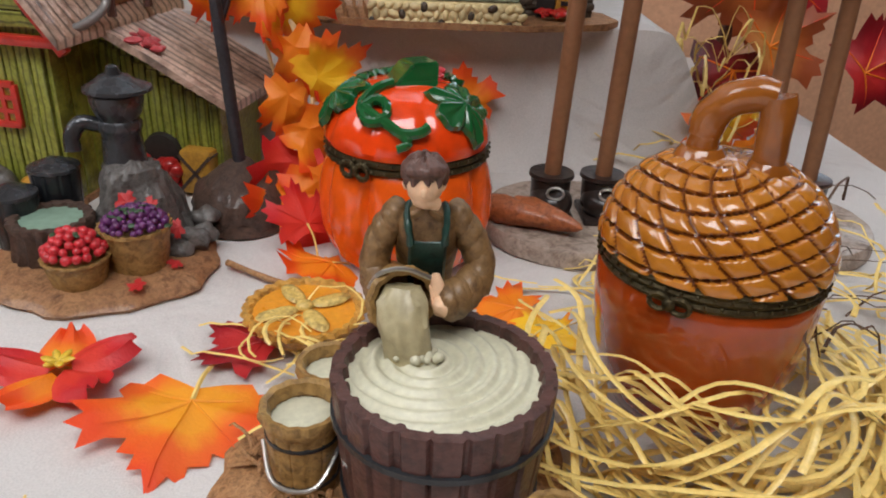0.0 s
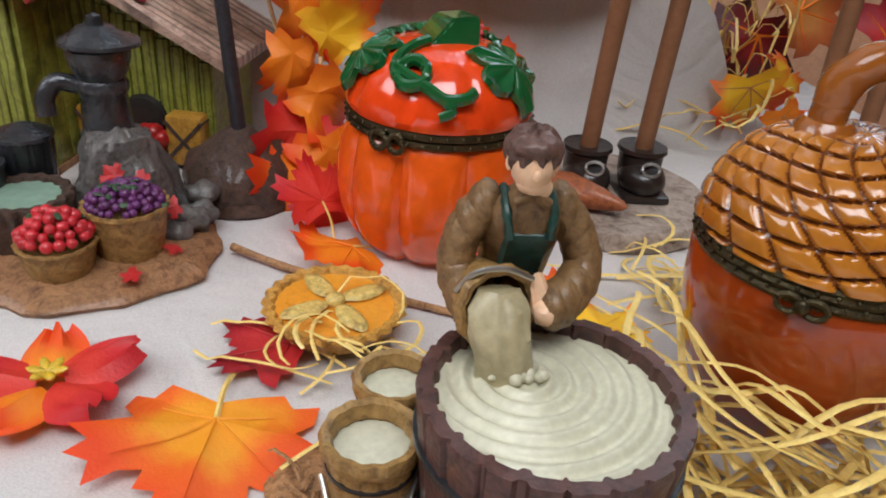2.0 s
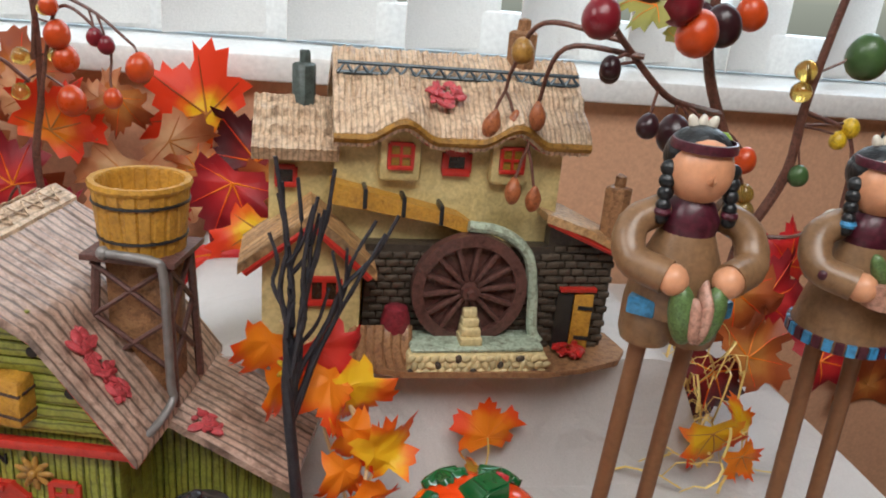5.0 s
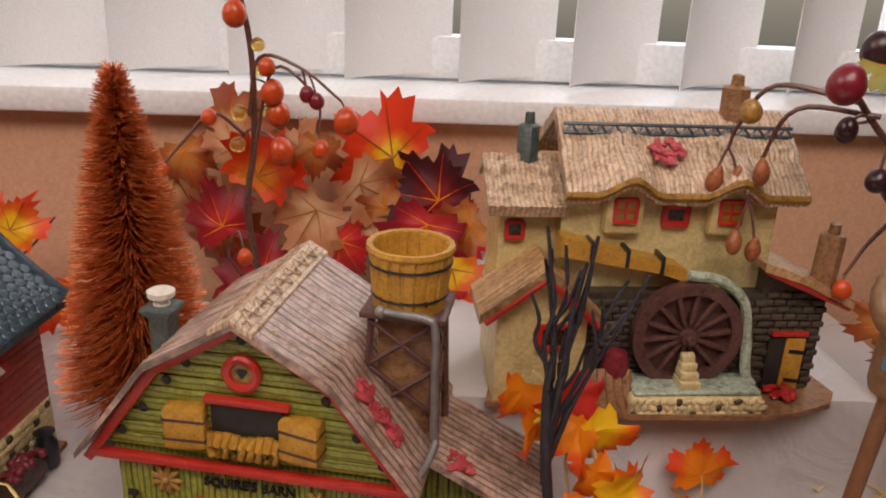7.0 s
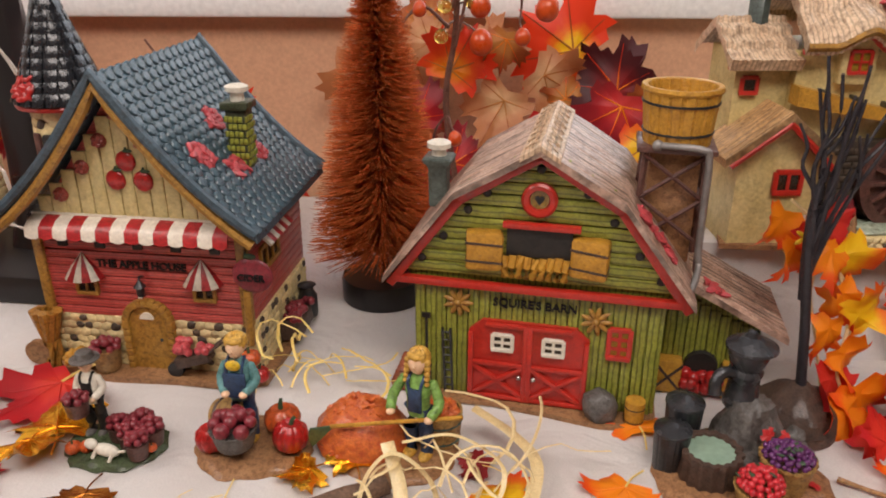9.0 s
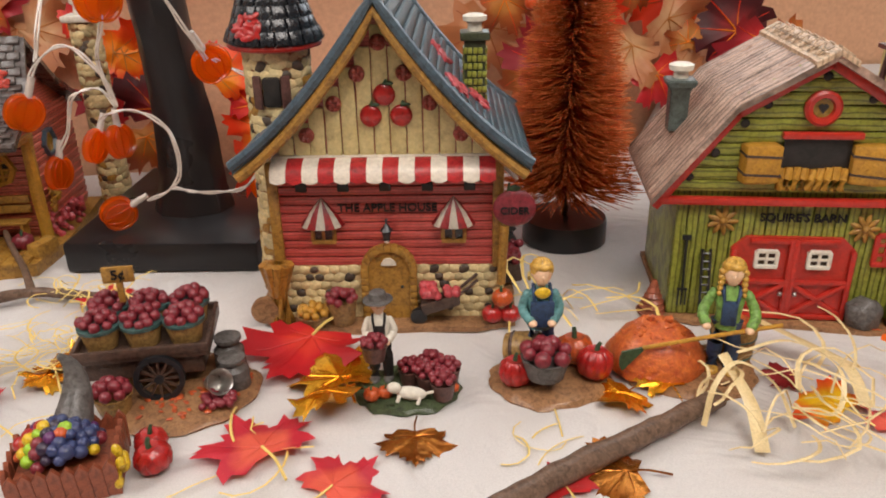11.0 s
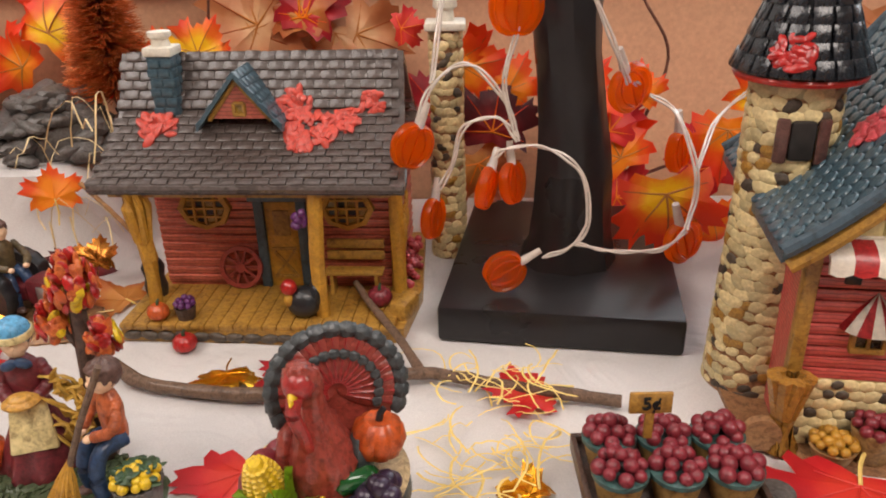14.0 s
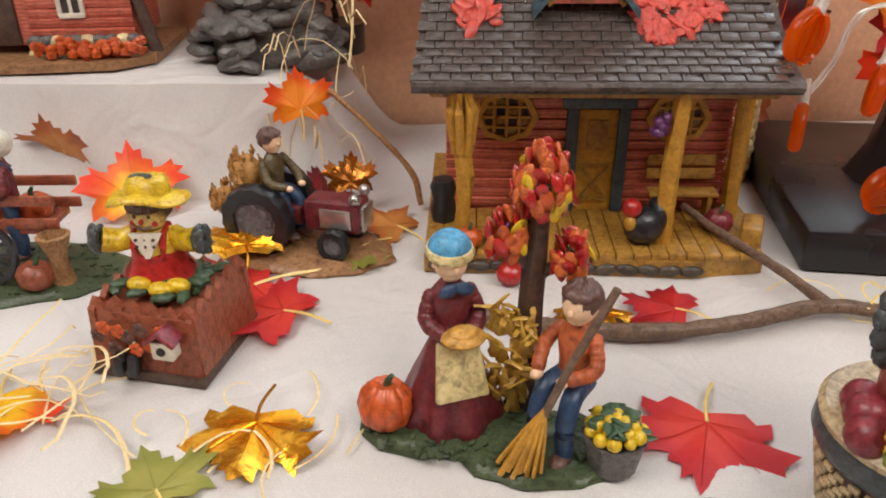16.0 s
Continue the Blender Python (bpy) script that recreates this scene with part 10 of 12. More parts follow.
for x, y, r, w in ((-0.0120, -0.0115, 0.0145, 0.007), (-0.0120, 0.0115, 0.0145, 0.007), (0.0190, -0.0100, 0.0065, 0.005), (0.0190, 0.0100, 0.0065, 0.005)):
    bm = B()
    lathe(bm, [(r * 0.62, -w / 2), (r * 0.95, -w / 2), (r, -w * 0.3), (r, w * 0.3), (r * 0.95, w / 2), (r * 0.62, w / 2), (r * 0.62, -w / 2)], 48, close=False, wob=lambda a, q: 1 + 0.02 * math.copysign(1, math.sin(a * 14)))
    tyre = part("wheel", bm, "iron", tc, at=pose(x, y, r + 0.003, 90, 0, 0))
    bm = B()
    lathe(bm, [(0.0003, -w * 0.3), (r * 0.64, -w * 0.3), (r * 0.64, w * 0.3), (0.0003, w * 0.3)], 24)
    for k in range(8):
        cyl(bm, r * 0.10, r * 0.10, w * 0.2, r * 0.42 * math.cos(k * 0.785), r * 0.42 * math.sin(k * 0.785), w * 0.2, 8)
    part("rim", bm, "grey_cloth", tyre)
bm = B()
person(bm, 0, 0, 0, 0.0440, 0, shirt=0, legs=1, skin=2, hair=3, sit=True, head=1.15, arms=[((-0.125, 0, 0.69), (-0.17, -0.12, 0.55), (-0.08, -0.26, 0.50)), ((0.125, 0, 0.69), (0.17, -0.12, 0.55), (0.08, -0.26, 0.50))])
part("figure", bm, ["olive_coat", "navy", "skin", "hair_brown"], tc, at=pose(-0.0090, 0, 0.0080, 0, 0, 72))
R9 = random.Random(23)
for x, y, z, r, h in ((-0.0215, 0.0010, 0.0300, 0.0070, 1.35), (-0.0300, -0.0030, 0.0200, 0.0066, 0.90)):
    bm = B()
    ico(bm, r, 0, 0, 0, sx=0.9, sy=0.85, sz=h, d=3)
    for i in range(40):
        a, u = R9.uniform(0, 6.28), R9.uniform(-0.9, 0.9)
        w = r * math.sqrt(1 - u * u)
        p = (w * 0.92 * math.cos(a), w * 0.87 * math.sin(a), r * h * u)
        tube(bm, [p, (p[0] * 1.12 + 0.0004, p[1] * 1.12, p[2] + 0.0020), (p[0] * 1.02, p[1] * 1.02, p[2] + 0.0045)], 0.0010, 5, r2=0.0005)
    rough_up(bm, 0.0007, 520)
    part("sheaf", bm, "sheaf", tc, at=pose(x, y, z))

# ---- harvest cart at the far left ----
hc = thing("harvest_cart_figurine", -0.9650, 0.5380, 0, 0, "resin figurine of a woman in a bonnet by a harvest cart", "figurine")
bm = B()
mound(bm, 0.0, 0.0, 0.0520, 0.0300, 0.0050, 17)
rough_up(bm, 0.0012, 320)
tufts(bm, 0, 0, 0.050, 0.028, 0.0045, 300, 5)
part("ground", bm, "moss", hc)
bm = B()
box(bm, 0.0500, 0.0240, 0.0030, 0, 0.004, 0.0270, bevel=0.0006)
for s in (-1, 1):
    box(bm, 0.0560, 0.0020, 0.0050, 0.003, 0.004 + s * 0.012, 0.0310, bevel=0.0006)
    box(bm, 0.0560, 0.0020, 0.0050, 0.003, 0.004 + s * 0.012, 0.0420, bevel=0.0006)
part("cart_body", bm, "terracotta", hc)
wl = part("cart_wheel", (lambda b: (lathe(b, [(0.0125, -0.0014), (0.0150, -0.0014), (0.0150, 0.0014), (0.0125, 0.0014), (0.0125, -0.0014)], 32, close=False), cyl(b, 0.0026, 0.0026, 0.004, 0, 0, -0.002, 12), b)[-1])(B()), "iron", hc, at=pose(-0.0020, -0.0160, 0.0195, 82, 0, 0))
sp = B()
box(sp, 0.0120, 0.0012, 0.0012, 0.0075, 0, 0)
spm = mesh_of(sp, "iron")
for k in range(12):
    shared("spoke", spm, wl, pose(0, 0, 0, 0, 0, k * 30))
bm = B()
person(bm, 0, 0, 0, 0.0620, 0, shirt=0, legs=1, skin=2, hair=3, hat="bonnet", hatmi=4, apron=1)
part("figure", bm, ["wine_cloth", "navy", "skin", "hair_brown", "white_paint"], hc, at=pose(0.0080, -0.0020, 0.0120, 0, 0, -60))
bm = B()
for k in range(22):
    a = k / 22 * 6.28
    tube(bm, [(0.0300 + 0.0045 * math.cos(a), -0.014 + 0.0045 * math.sin(a), 0.004), (0.0300 + 0.0028 * math.cos(a), -0.014 + 0.0028 * math.sin(a), 0.018), (0.0300 + 0.0065 * math.cos(a), -0.014 + 0.0065 * math.sin(a), 0.0285)], 0.0011, 5)
tagged(part("corn_shock", bm, "straw_ground", hc), kind="stuff")
for x, y, z, mm in ((0.0150, 0.004, 0.034, "pumpkin"), (-0.0100, 0.004, 0.034, "pumpkin"), (0.0200, -0.018, 0.010, "terracotta")):
    pumpkin_part(hc, x, y, z, 0.0085, mm)

# ---- pilgrim pair in the foreground ----
pg = thing("pilgrim_pair_figurine", -0.6960, 0.3370, 0, 10, "resin figurine of a pilgrim couple in black and grey", "figurine")
bm = B()
mound(bm, 0.0, 0.0, 0.0250, 0.0180, 0.0045, 19)
part("ground", bm, "green_glaze", pg)
bm = B()
person(bm, 0, 0, 0, 0.0500, 0, shirt=0, legs=0, skin=1, hair=2, bulk=1.2, hat="brim", hatmi=4)
ball(bm, 0.0036, 0, -0.0035, 0.0380, sx=1.6, sy=1.0, sz=0.5, mi=3)
part("figure", bm, ["dark", "skin", "hair_brown", "white_paint", "iron"], pg, at=pose(-0.0075, 0.0040, 0.003, 0, 0, 40))
bm = B()
person(bm, 0, 0, 0, 0.0460, 0, shirt=0, legs=0, skin=1, hair=2, skirt=True, hat="bonnet", hatmi=3)
ball(bm, 0.0045, 0, -0.0095, 0.0220, mi=4)
part("figure", bm, ["grey_cloth", "skin", "hair_brown", "white_paint", "husk"], pg, at=pose(0.0065, -0.0030, 0.003, 0, 0, 40))

# ---- pink house and stone heap at the back ----
ph = thing("pink_house", -1.0000, 0.7050, 0.0655, 4, "pink clapboard ceramic house on a stone footing", "miniature house")
bm = B()
box(bm, 0.1050, 0.0600, 0.0950, 0, 0.010, 0.0575)
part("wall", bm, "salmon", ph)
for k in range(14):
    bm = B()
    box(bm, 0.0600, 0.0030, 0.0052, 0.0240, -0.0212, 0.0170 + k * 0.0056, rx=12, bevel=0.0004)
    part("clapboard", bm, "salmon", ph)
bm = B()
box(bm, 0.0280, 0.0060, 0.0800, -0.0270, -0.0195, 0.0500, bevel=0.001)
part("door", bm, "cart_wood", ph)
window(ph, 0.0200, -0.0235, 0.0480, 0.0130, 0.0420, "white_paint", "glass_dark", 2, 3, 0.0018)
for k in range(20):
    bm = B()
    ico(bm, 0.0050, 0, 0, 0, sx=1.2, sy=0.7, sz=0.8, d=2)
    part("stone", bm, "rock" if k % 3 else "stone", ph, at=pose(-0.004 + (k % 10) * 0.0062, -0.0235, 0.005 + 0.007 * (k // 10), 0, rnd(-30, 30), 0))
bm = B()
prism(bm, [(-0.06, -0.052), (0.045, -0.048), (0.066, -0.030), (0.068, 0.05), (-0.07, 0.05)], 0.005)
rough_up(bm, 0.001, 180)
part("ground", bm, "soil", ph)
bm = B()
for i in range(70):
    ico(bm, rnd(0.0022, 0.0038), rnd(0.000, 0.060), rnd(-0.042, -0.028), 0.006 + rnd(0, 0.008), d=1)
tagged(part("flower_bed", bm, "pumpkin", ph), kind="stuff")
bm = B()
tube(bm, spline([(0.0640, -0.020, 0.004), (0.0580, -0.018, 0.030), (0.0500, -0.016, 0.060), (0.0480, -0.016, 0.100)], 5), 0.0042, 9, r2=0.003)
part("trunk", bm, "bark", ph)
bm = B()
prism(bm, [(-0.060, 0.100), (0, 0.150), (0.060, 0.100)], 0.080, 0, pose(0, 0.052, 0, 90, 0, 0))
part("roof", bm, "shingle", ph)

rh = thing("stone_heap", -0.8680, 0.6920, 0.0640, 0, "heap of grey-green resin stones", "stones")
R9 = random.Random(12)
sts = []
for v in range(4):
    b = B()
    ico(b, 0.0092, sx=1.5, sy=0.9, sz=0.55, d=2)
    rough_up(b, 0.0016, 190, v * 3.3)
    sts.append(mesh_of(b, "rock"))
for i in range(120):
    a, q = R9.uniform(0, 6.28), R9.random()
    rr = 0.0430 * math.sqrt(1 - q * 0.92)
    shared("stone", sts[i % 4], rh, pose(rr * math.cos(a), rr * 0.8 * math.sin(a), 0.003 + 0.040 * q, R9.uniform(-20, 20), R9.uniform(-20, 20), R9.uniform(0, 360)) @ Matrix.Scale(R9.uniform(0.75, 1.15), 4))
bm = B()
ball(bm, 0.033, 0, 0, 0.010, sz=1.0, sy=0.8)
part("core", bm, "rock", rh)

# ---- stilt dolls ----
M["doll_brown"] = paint("brown_painted_hide", "92704f", "785a3e", rough=0.42, wash=0.3, scale=90, fine=400, bump=0.2)
M["doll_skin"] = paint("warm_painted_face", "dca07a", "cf9068", rough=0.45, scale=60, fine=300, bump=0.1, wash=0.08)
M["doll_hair"] = paint("blue_black_painted_hair", "1e2226", "121518", rough=0.4, scale=150, fine=400, bump=0.8)
M["doll_wine"] = paint("plum_painted_band", "5a1e30", "431522", rough=0.45, scale=120, fine=400, bump=0.3)
M["doll_blue"] = paint("bright_blue_paint", "4c9cd0", "3a86b8", rough=0.45, scale=120, fine=400, bump=0.3)
M["boot"] = paint("dark_brown_boot_paint", "2e2522", "1e1816", rough=0.3, scale=90, fine=400, bump=0.25, coat=0.3)
M["stone_disc"] = paint("pale_stone_disc", "b3a294", "9c8a7c", rough=0.7, scale=60, fine=500, bump=0.5)
M["fish_green"] = paint("speckled_green_paint", "6d8a50", "435c34", rough=0.45, scale=330, fine=700, bump=0.3)
M["fish_pink"] = paint("pale_pink_paint", "cfa08c", "b98874", rough=0.45, scale=160, fine=500, bump=0.3)


def doll_mesh(skirt):
    """A stocky doll from hip to crown, hip at z = 0, facing -y."""
    bm = B()
    # 0 hide, 1 skin, 2 hair, 3 wine, 4 blue, 5 green, 6 pink, 7 white
    if skirt:
        lathe(bm, [(0.0205, -0.004), (0.0215, 0.0), (0.0190, 0.012), (0.0140, 0.030), (0.0105, 0.042)], 36, mi=0)
        for k in range(30):
            a = 2 * math.pi * k / 30
            box(bm, 0.0036, 0.0022, 0.0052, 0.0213 * math.cos(a), 0.0213 * math.sin(a), -0.0005, rz=math.degrees(a) + 90, mi=4 if k % 2 else 3)
    else:
        for s in (-1, 1):
            lathe(bm, [(0.0100, -0.006), (0.0112, -0.002), (0.0112, 0.012), (0.0100, 0.020)], 22, x=s * 0.0090, mi=0)
        lathe(bm, [(0.0170, 0.008), (0.0185, 0.016), (0.0150, 0.030), (0.0105, 0.042)], 30, mi=0)
        for s in (-1, 1):
            box(bm, 0.0110, 0.006, 0.0075, s * 0.0155, -0.0085, 0.0120, rz=s * 30, bevel=0.001, mi=4)
    lathe(bm, [(0.0105, 0.040), (0.0115, 0.047), (0.0085, 0.053), (0.0060, 0.056)], 26, mi=3)
    for s in (-1, 1):
        tube(bm, spline([(s * 0.0100, 0.002, 0.049), (s * 0.0225, -0.002, 0.043), (s * 0.0235, -0.010, 0.032), (s * 0.0120, -0.0195, 0.0285)], 5), 0.0062, 12, mi=0, r2=0.0070)
        ball(bm, 0.0062, s * 0.0105, -0.0215, 0.0285, sx=0.95, mi=1)
    if skirt:
        cyl(bm, 0.0085, 0.0105, 0.0105, 0, -0.0210, 0.0210, 22, mi=6)
        for x, r in ((-0.005, -28), (0.005, 22), (0.0, 4)):
            ball(bm, 0.0042, x, -0.0215, 0.0355, sx=0.8, sy=0.8, sz=2.0, ry=r, mi=5)
        for s in (-1, 1):
            for k in range(5):
                ball(bm, 0.0026, s * 0.0245, -0.004 - 0.003 * k, 0.043 - 0.003 * k, mi=4 if k % 2 else 3)
    else:
        for s in (-1, 1):
            ball(bm, 0.0100, s * 0.0052, -0.0235, 0.0155, sx=0.55, sy=0.55, sz=1.25, ry=s * 10, mi=5)
            ball(bm, 0.0080, s * 0.0018, -0.0272, 0.0145, sx=0.35, sy=0.45, sz=1.2, ry=s * 6, mi=6)
    crown = len(bm.verts)
    ball(bm, 0.0152, 0, -0.001, 0.0690, sx=1.0, sy=0.95, sz=1.10, u=24, v=16, mi=1)
    ball(bm, 0.0020, 0, -0.0158, 0.0670, u=10, v=8, mi=1)
    ball(bm, 0.0156, 0, 0.0042, 0.0745, sx=1.04, sy=0.92, sz=0.95, u=24, v=14, mi=2)
    lathe(bm, [(0.0140, 0.0786), (0.0152, 0.0788), (0.0154, 0.0806), (0.0148, 0.0832), (0.0138, 0.0834)], 32, mi=3, close=False)
    for s in (-1, 1):
        for k in range(5):
            ball(bm, 0.0042 - 0.0002 * k, s * (0.0150 + 0.0003 * k), -0.002 - 0.001 * k, 0.0690 - 0.0058 * k, sy=0.9, u=10, v=8, mi=2)
        lathe(bm, [(0.0036, 0.0475), (0.0042, 0.0490), (0.0036, 0.0505)], 12, x=s * 0.0160, y=-0.0060, mi=4 if skirt else 3)
    for k in (-1, 0, 1):
        ball(bm, 0.0042, k * 0.0045, 0.006, 0.0895, sx=0.6, sy=0.5, sz=1.1, ry=k * 22, mi=7)
    bm.verts.ensure_lookup_table()
    for v in bm.verts[crown:]:
        v.co = Vector((v.co.x * 0.82, v.co.y * 0.86, 0.053 + (v.co.z - 0.053) * 0.80))
    return bm


def stilt_doll(x, y, top_dx, top_dy, hip, skirt, label):
    t = thing("stilt_doll_holder", x, y, 0, 0, label, "doll stand", "stilt dolls")
    bm = B()
    lathe(bm, [(0.040, 0), (0.0412, 0.001), (0.0410, 0.0065), (0.040, 0.0078), (0.002, 0.0080)], 56)
    rough_up(bm, 0.0006, 120)
    part("disc", bm, "stone_disc", t)
    for s in (-1, 1):
        bm = B()
        tube(bm, [(s * 0.0112, 0.001, 0.015), (s * 0.0105 + top_dx, top_dy, hip + 0.006)], 0.0036, 14)
        part("leg", bm, "pole", t)
        bm = B()
        ball(bm, 0.0095, s * 0.0112, -0.0035, 0.0150, sx=0.98, sy=1.25, sz=0.80, u=18, v=12)
        lathe(bm, [(0.0085, 0.016), (0.0088, 0.024), (0.0100, 0.0252), (0.0096, 0.0268), (0.0060, 0.0265)], 26, x=s * 0.0112, y=0.001)
        box(bm, 0.0185, 0.0240, 0.0032, s * 0.0112, -0.0025, 0.0095, bevel=0.001)
        boot = part("boot", bm, "boot", t)
        if not skirt:
            bm = B()
            tube(bm, [(s * 0.0112 + 0.0036 * math.cos(a), -0.0120 + 0.0012 * math.sin(a), 0.0215 + 0.0022 * math.sin(a)) for a in [j / 12 * 6.283 for j in range(13)]], 0.0007, 6)
            part("buckle", bm, "silver", boot)
    part("figure", doll_mesh(skirt), ["doll_brown", "doll_skin", "doll_hair", "doll_wine", "doll_blue", "fish_green", "fish_pink", "white_paint"], t, at=pose(top_dx, top_dy, hip, 0, 0, -6))
    return t


stilt_doll(0.1300, 0.3840, 0.0010, -0.0100, 0.1400, False, "brown painted doll on tall dowel legs holding green fish")
stilt_doll(0.2230, 0.3860, -0.0060, -0.0040, 0.1350, True, "brown painted doll on tall dowel legs with a corn basket")

# carrots on the disc's edge
M["carrot"] = paint("dull_orange_carrot", "b5673a", "8f4f2a", rough=0.55, scale=160, fine=500, bump=0.7)
for cx, cy, rz in ((0.1160, 0.3590, -40), (0.1060, 0.3640, -32)):
    bm = B()
    lathe(bm, [(0.0004, 0), (0.0022, 0.002), (0.0048, 0.012), (0.0066, 0.025), (0.0052, 0.0330), (0.0016, 0.0345)], 26, wob=lambda a, q: 1 + 0.05 * math.sin(q * 2400))
    single("carrot", bm, "carrot", pose(cx + 0.012, cy - 0.004, 0.0135, 0, -90, rz), "dull orange carved carrot lying by the doll's boots", "vegetable", "carrots")

# ---- bare twig tree on a rock ----
M["twig_grey"] = paint("grey_black_wrapped_wire", "2f2c33", "201e23", rough=0.6, scale=120, fine=700, bump=0.6)
tw = thing("bare_twig_tree", -0.0150, 0.3840, 0, 0, "black wire twig tree on a dark rock base", "ornamental tree")
bm = B()
lathe(bm, [(0.0210, 0.004), (0.0222, 0.008), (0.0205, 0.0145), (0.0150, 0.0200), (0.0080, 0.0240), (0.0040, 0.0275), (0.0005, 0.028)], 36)
rough_up(bm, 0.0030, 95)
part("rock", bm, "bark", tw)
bm = B()
lathe(bm, [(0.0205, 0.0), (0.0220, 0.001), (0.0215, 0.006), (0.004, 0.007)], 36)
part("base", bm, "cart_wood", tw)
bm = B()
tube(bm, spline([(0, 0, 0.026), (-0.003, 0.003, 0.060), (-0.007, 0.008, 0.100), (-0.006, 0.012, 0.120)], 6), 0.0028, 9, r2=0.0023)
part("trunk", bm, "twig_grey", tw)
R9 = random.Random(17)
for k in range(13):
    bm = B()
    fx, fy = -0.016 + 0.0028 * k + R9.uniform(-0.003, 0.003), 0.018 + R9.uniform(-0.010, 0.010)
    z0, z1 = R9.uniform(0.072, 0.112), 0.174 + R9.uniform(-0.026, 0.026) - 0.0030 * max(0, k - 7)
    if k > 9:
        fx += 0.016
    dz = z1 - z0
    p = spline([(-0.006, 0.008, z0)] + [(-0.006 + (fx + 0.006) * q ** 1.3 + R9.uniform(-0.0026, 0.0026), 0.008 + (fy - 0.008) * q + R9.uniform(-0.002, 0.002), z0 + dz * q) for q in (0.22, 0.42, 0.62, 0.80)] + [(fx, fy, z1)], 4)
    tube(bm, p, 0.0014, 7, r2=0.0008)
    if k % 3:
        q = p[9 + k % 4]
        d = R9.uniform(-0.010, 0.012)
        tube(bm, spline([q, (q[0] + d * 0.5 + 0.0015, q[1], q[2] + 0.010), (q[0] + d, q[1], q[2] + 0.026)], 4), 0.0011, 6, r2=0.0007)
    rough_up(bm, 0.0003, 700)
    part("branch", bm, "twig_grey", tw)
# ---- silk garland that climbs the twig tree ----
gl = thing("silk_leaf_garland", 0, 0, 0, 0, "orange silk leaf garland winding up the twig tree", "garland")
bm = B()
tube(bm, spline([(-0.026, 0.412, 0.122), (-0.006, 0.410, 0.104), (0.006, 0.408, 0.080), (0.014, 0.404, 0.052), (0.010, 0.396, 0.026), (0.018, 0.380, 0.006)], 8), 0.0010, 6)
tube(bm, spline([(-0.004, 0.409, 0.100), (-0.006, 0.412, 0.070), (0.004, 0.412, 0.035), (0.010, 0.405, 0.004)], 6), 0.0009, 6)
tube(bm, spline([(0.004, 0.408, 0.084), (0.020, 0.406, 0.060), (0.012, 0.404, 0.030), (0.022, 0.395, 0.008)], 6), 0.0007, 6)
part("stem", bm, "raffia_pale", gl)
for x, y, z, s, rx, ry, rz, nar, mm in ((-0.030, 0.409, 0.113, 0.0155, 80, 10, 160, 0.9, "leaf_orange"), (-0.009, 0.407, 0.112, 0.0165, 80, -10, 205, 0.9, "leaf_red"), (-0.023, 0.406, 0.097, 0.0180, 84, 8, 184, 0.55, "leaf_orange"), (0.003, 0.404, 0.094, 0.0225, 80, 12, 222, 0.62, "leaf_flame"),
                                        (-0.004, 0.403, 0.098, 0.0180, 70, 24, 196, 0.55, "leaf_orange"), (0.007, 0.404, 0.072, 0.0190, 82, -30, 172, 0.5, "leaf_orange"), (0.017, 0.401, 0.060, 0.0200, 78, 30, -28, 0.6, "leaf_flame"), (0.004, 0.402, 0.052, 0.0190, 82, 20, 190, 0.5, "leaf_orange"),
                                        (0.013, 0.398, 0.038, 0.0200, 80, -16, 205, 0.6, "leaf_orange"), (0.006, 0.394, 0.024, 0.0210, 74, 10, 168, 0.75, "leaf_red"), (0.019, 0.386, 0.020, 0.0215, 70, 14, 205, 0.8, "leaf_orange"), (0.010, 0.378, 0.012, 0.0190, 50, 0, 150, 0.85, "leaf_orange"), (0.020, 0.370, 0.010, 0.0180, 40, 10, 215, 0.85, "leaf_red")):
    bm = B()
    leaf_mesh(bm, s * 1.38, 1.1, x * 70 + z * 30, droop=0.45)
    for v in bm.verts:
        v.co.x *= min(1, nar * 1.12)
        v.co.z += 10 * v.co.x * v.co.x
    part("leaf", bm, mm, gl, at=pose(x, y, z, rx, ry, rz * 0.1) @ pose(0, 0, 0, 0, 0, rz))
bm = B()
for k in range(5):
    vs = ball(bm, 0.0026, 0, 0, 0, sx=1.4, sy=0.4, sz=0.5, u=6, v=5)
    _place(bm, vs, pose(-0.0215, 0.3985, 0.1060, 0, k * 72, 0) @ pose(0.003, 0, 0))
part("star_flower", bm, "corn", gl)

# ---- scattered leaves, near to far ----
leaf("leaf_bigflame", -0.0030, 0.2520, 0.004, 0.0345, 174, "large yellow-orange silk maple leaf lying on the cloth", curl=0.35, cup=0.06)
leaf("leaf_crimson", 0.0120, 0.2820, 0.001, 0.0240, 60, "dark red silk maple leaf under the pie", curl=0.2)
leaf("leaf_orange", 0.0280, 0.3380, 0.004, 0.0240, 120, "bright orange silk leaf beside the pumpkin box", rx=18, curl=0.5)
leaf("leaf_red", 0.0170, 0.3520, 0.014, 0.0200, 40, "red silk leaf leaning beside the pumpkin box", rx=55, curl=0.5)
leaf("leaf_orange", 0.0830, 0.4520, 0.034, 0.0240, 10, "orange silk leaf leaning on the cloth stand", rx=78, curl=0.4)
leaf("leaf_flame", 0.0800, 0.4440, 0.016, 0.0200, 120, "yellow-orange silk leaf leaning on the cloth stand", rx=60, curl=0.4)
leaf("leaf_orange", 0.0960, 0.3080, 0, 0.0200, 60, "orange silk leaf on the cloth by the acorn box", curl=0.5)
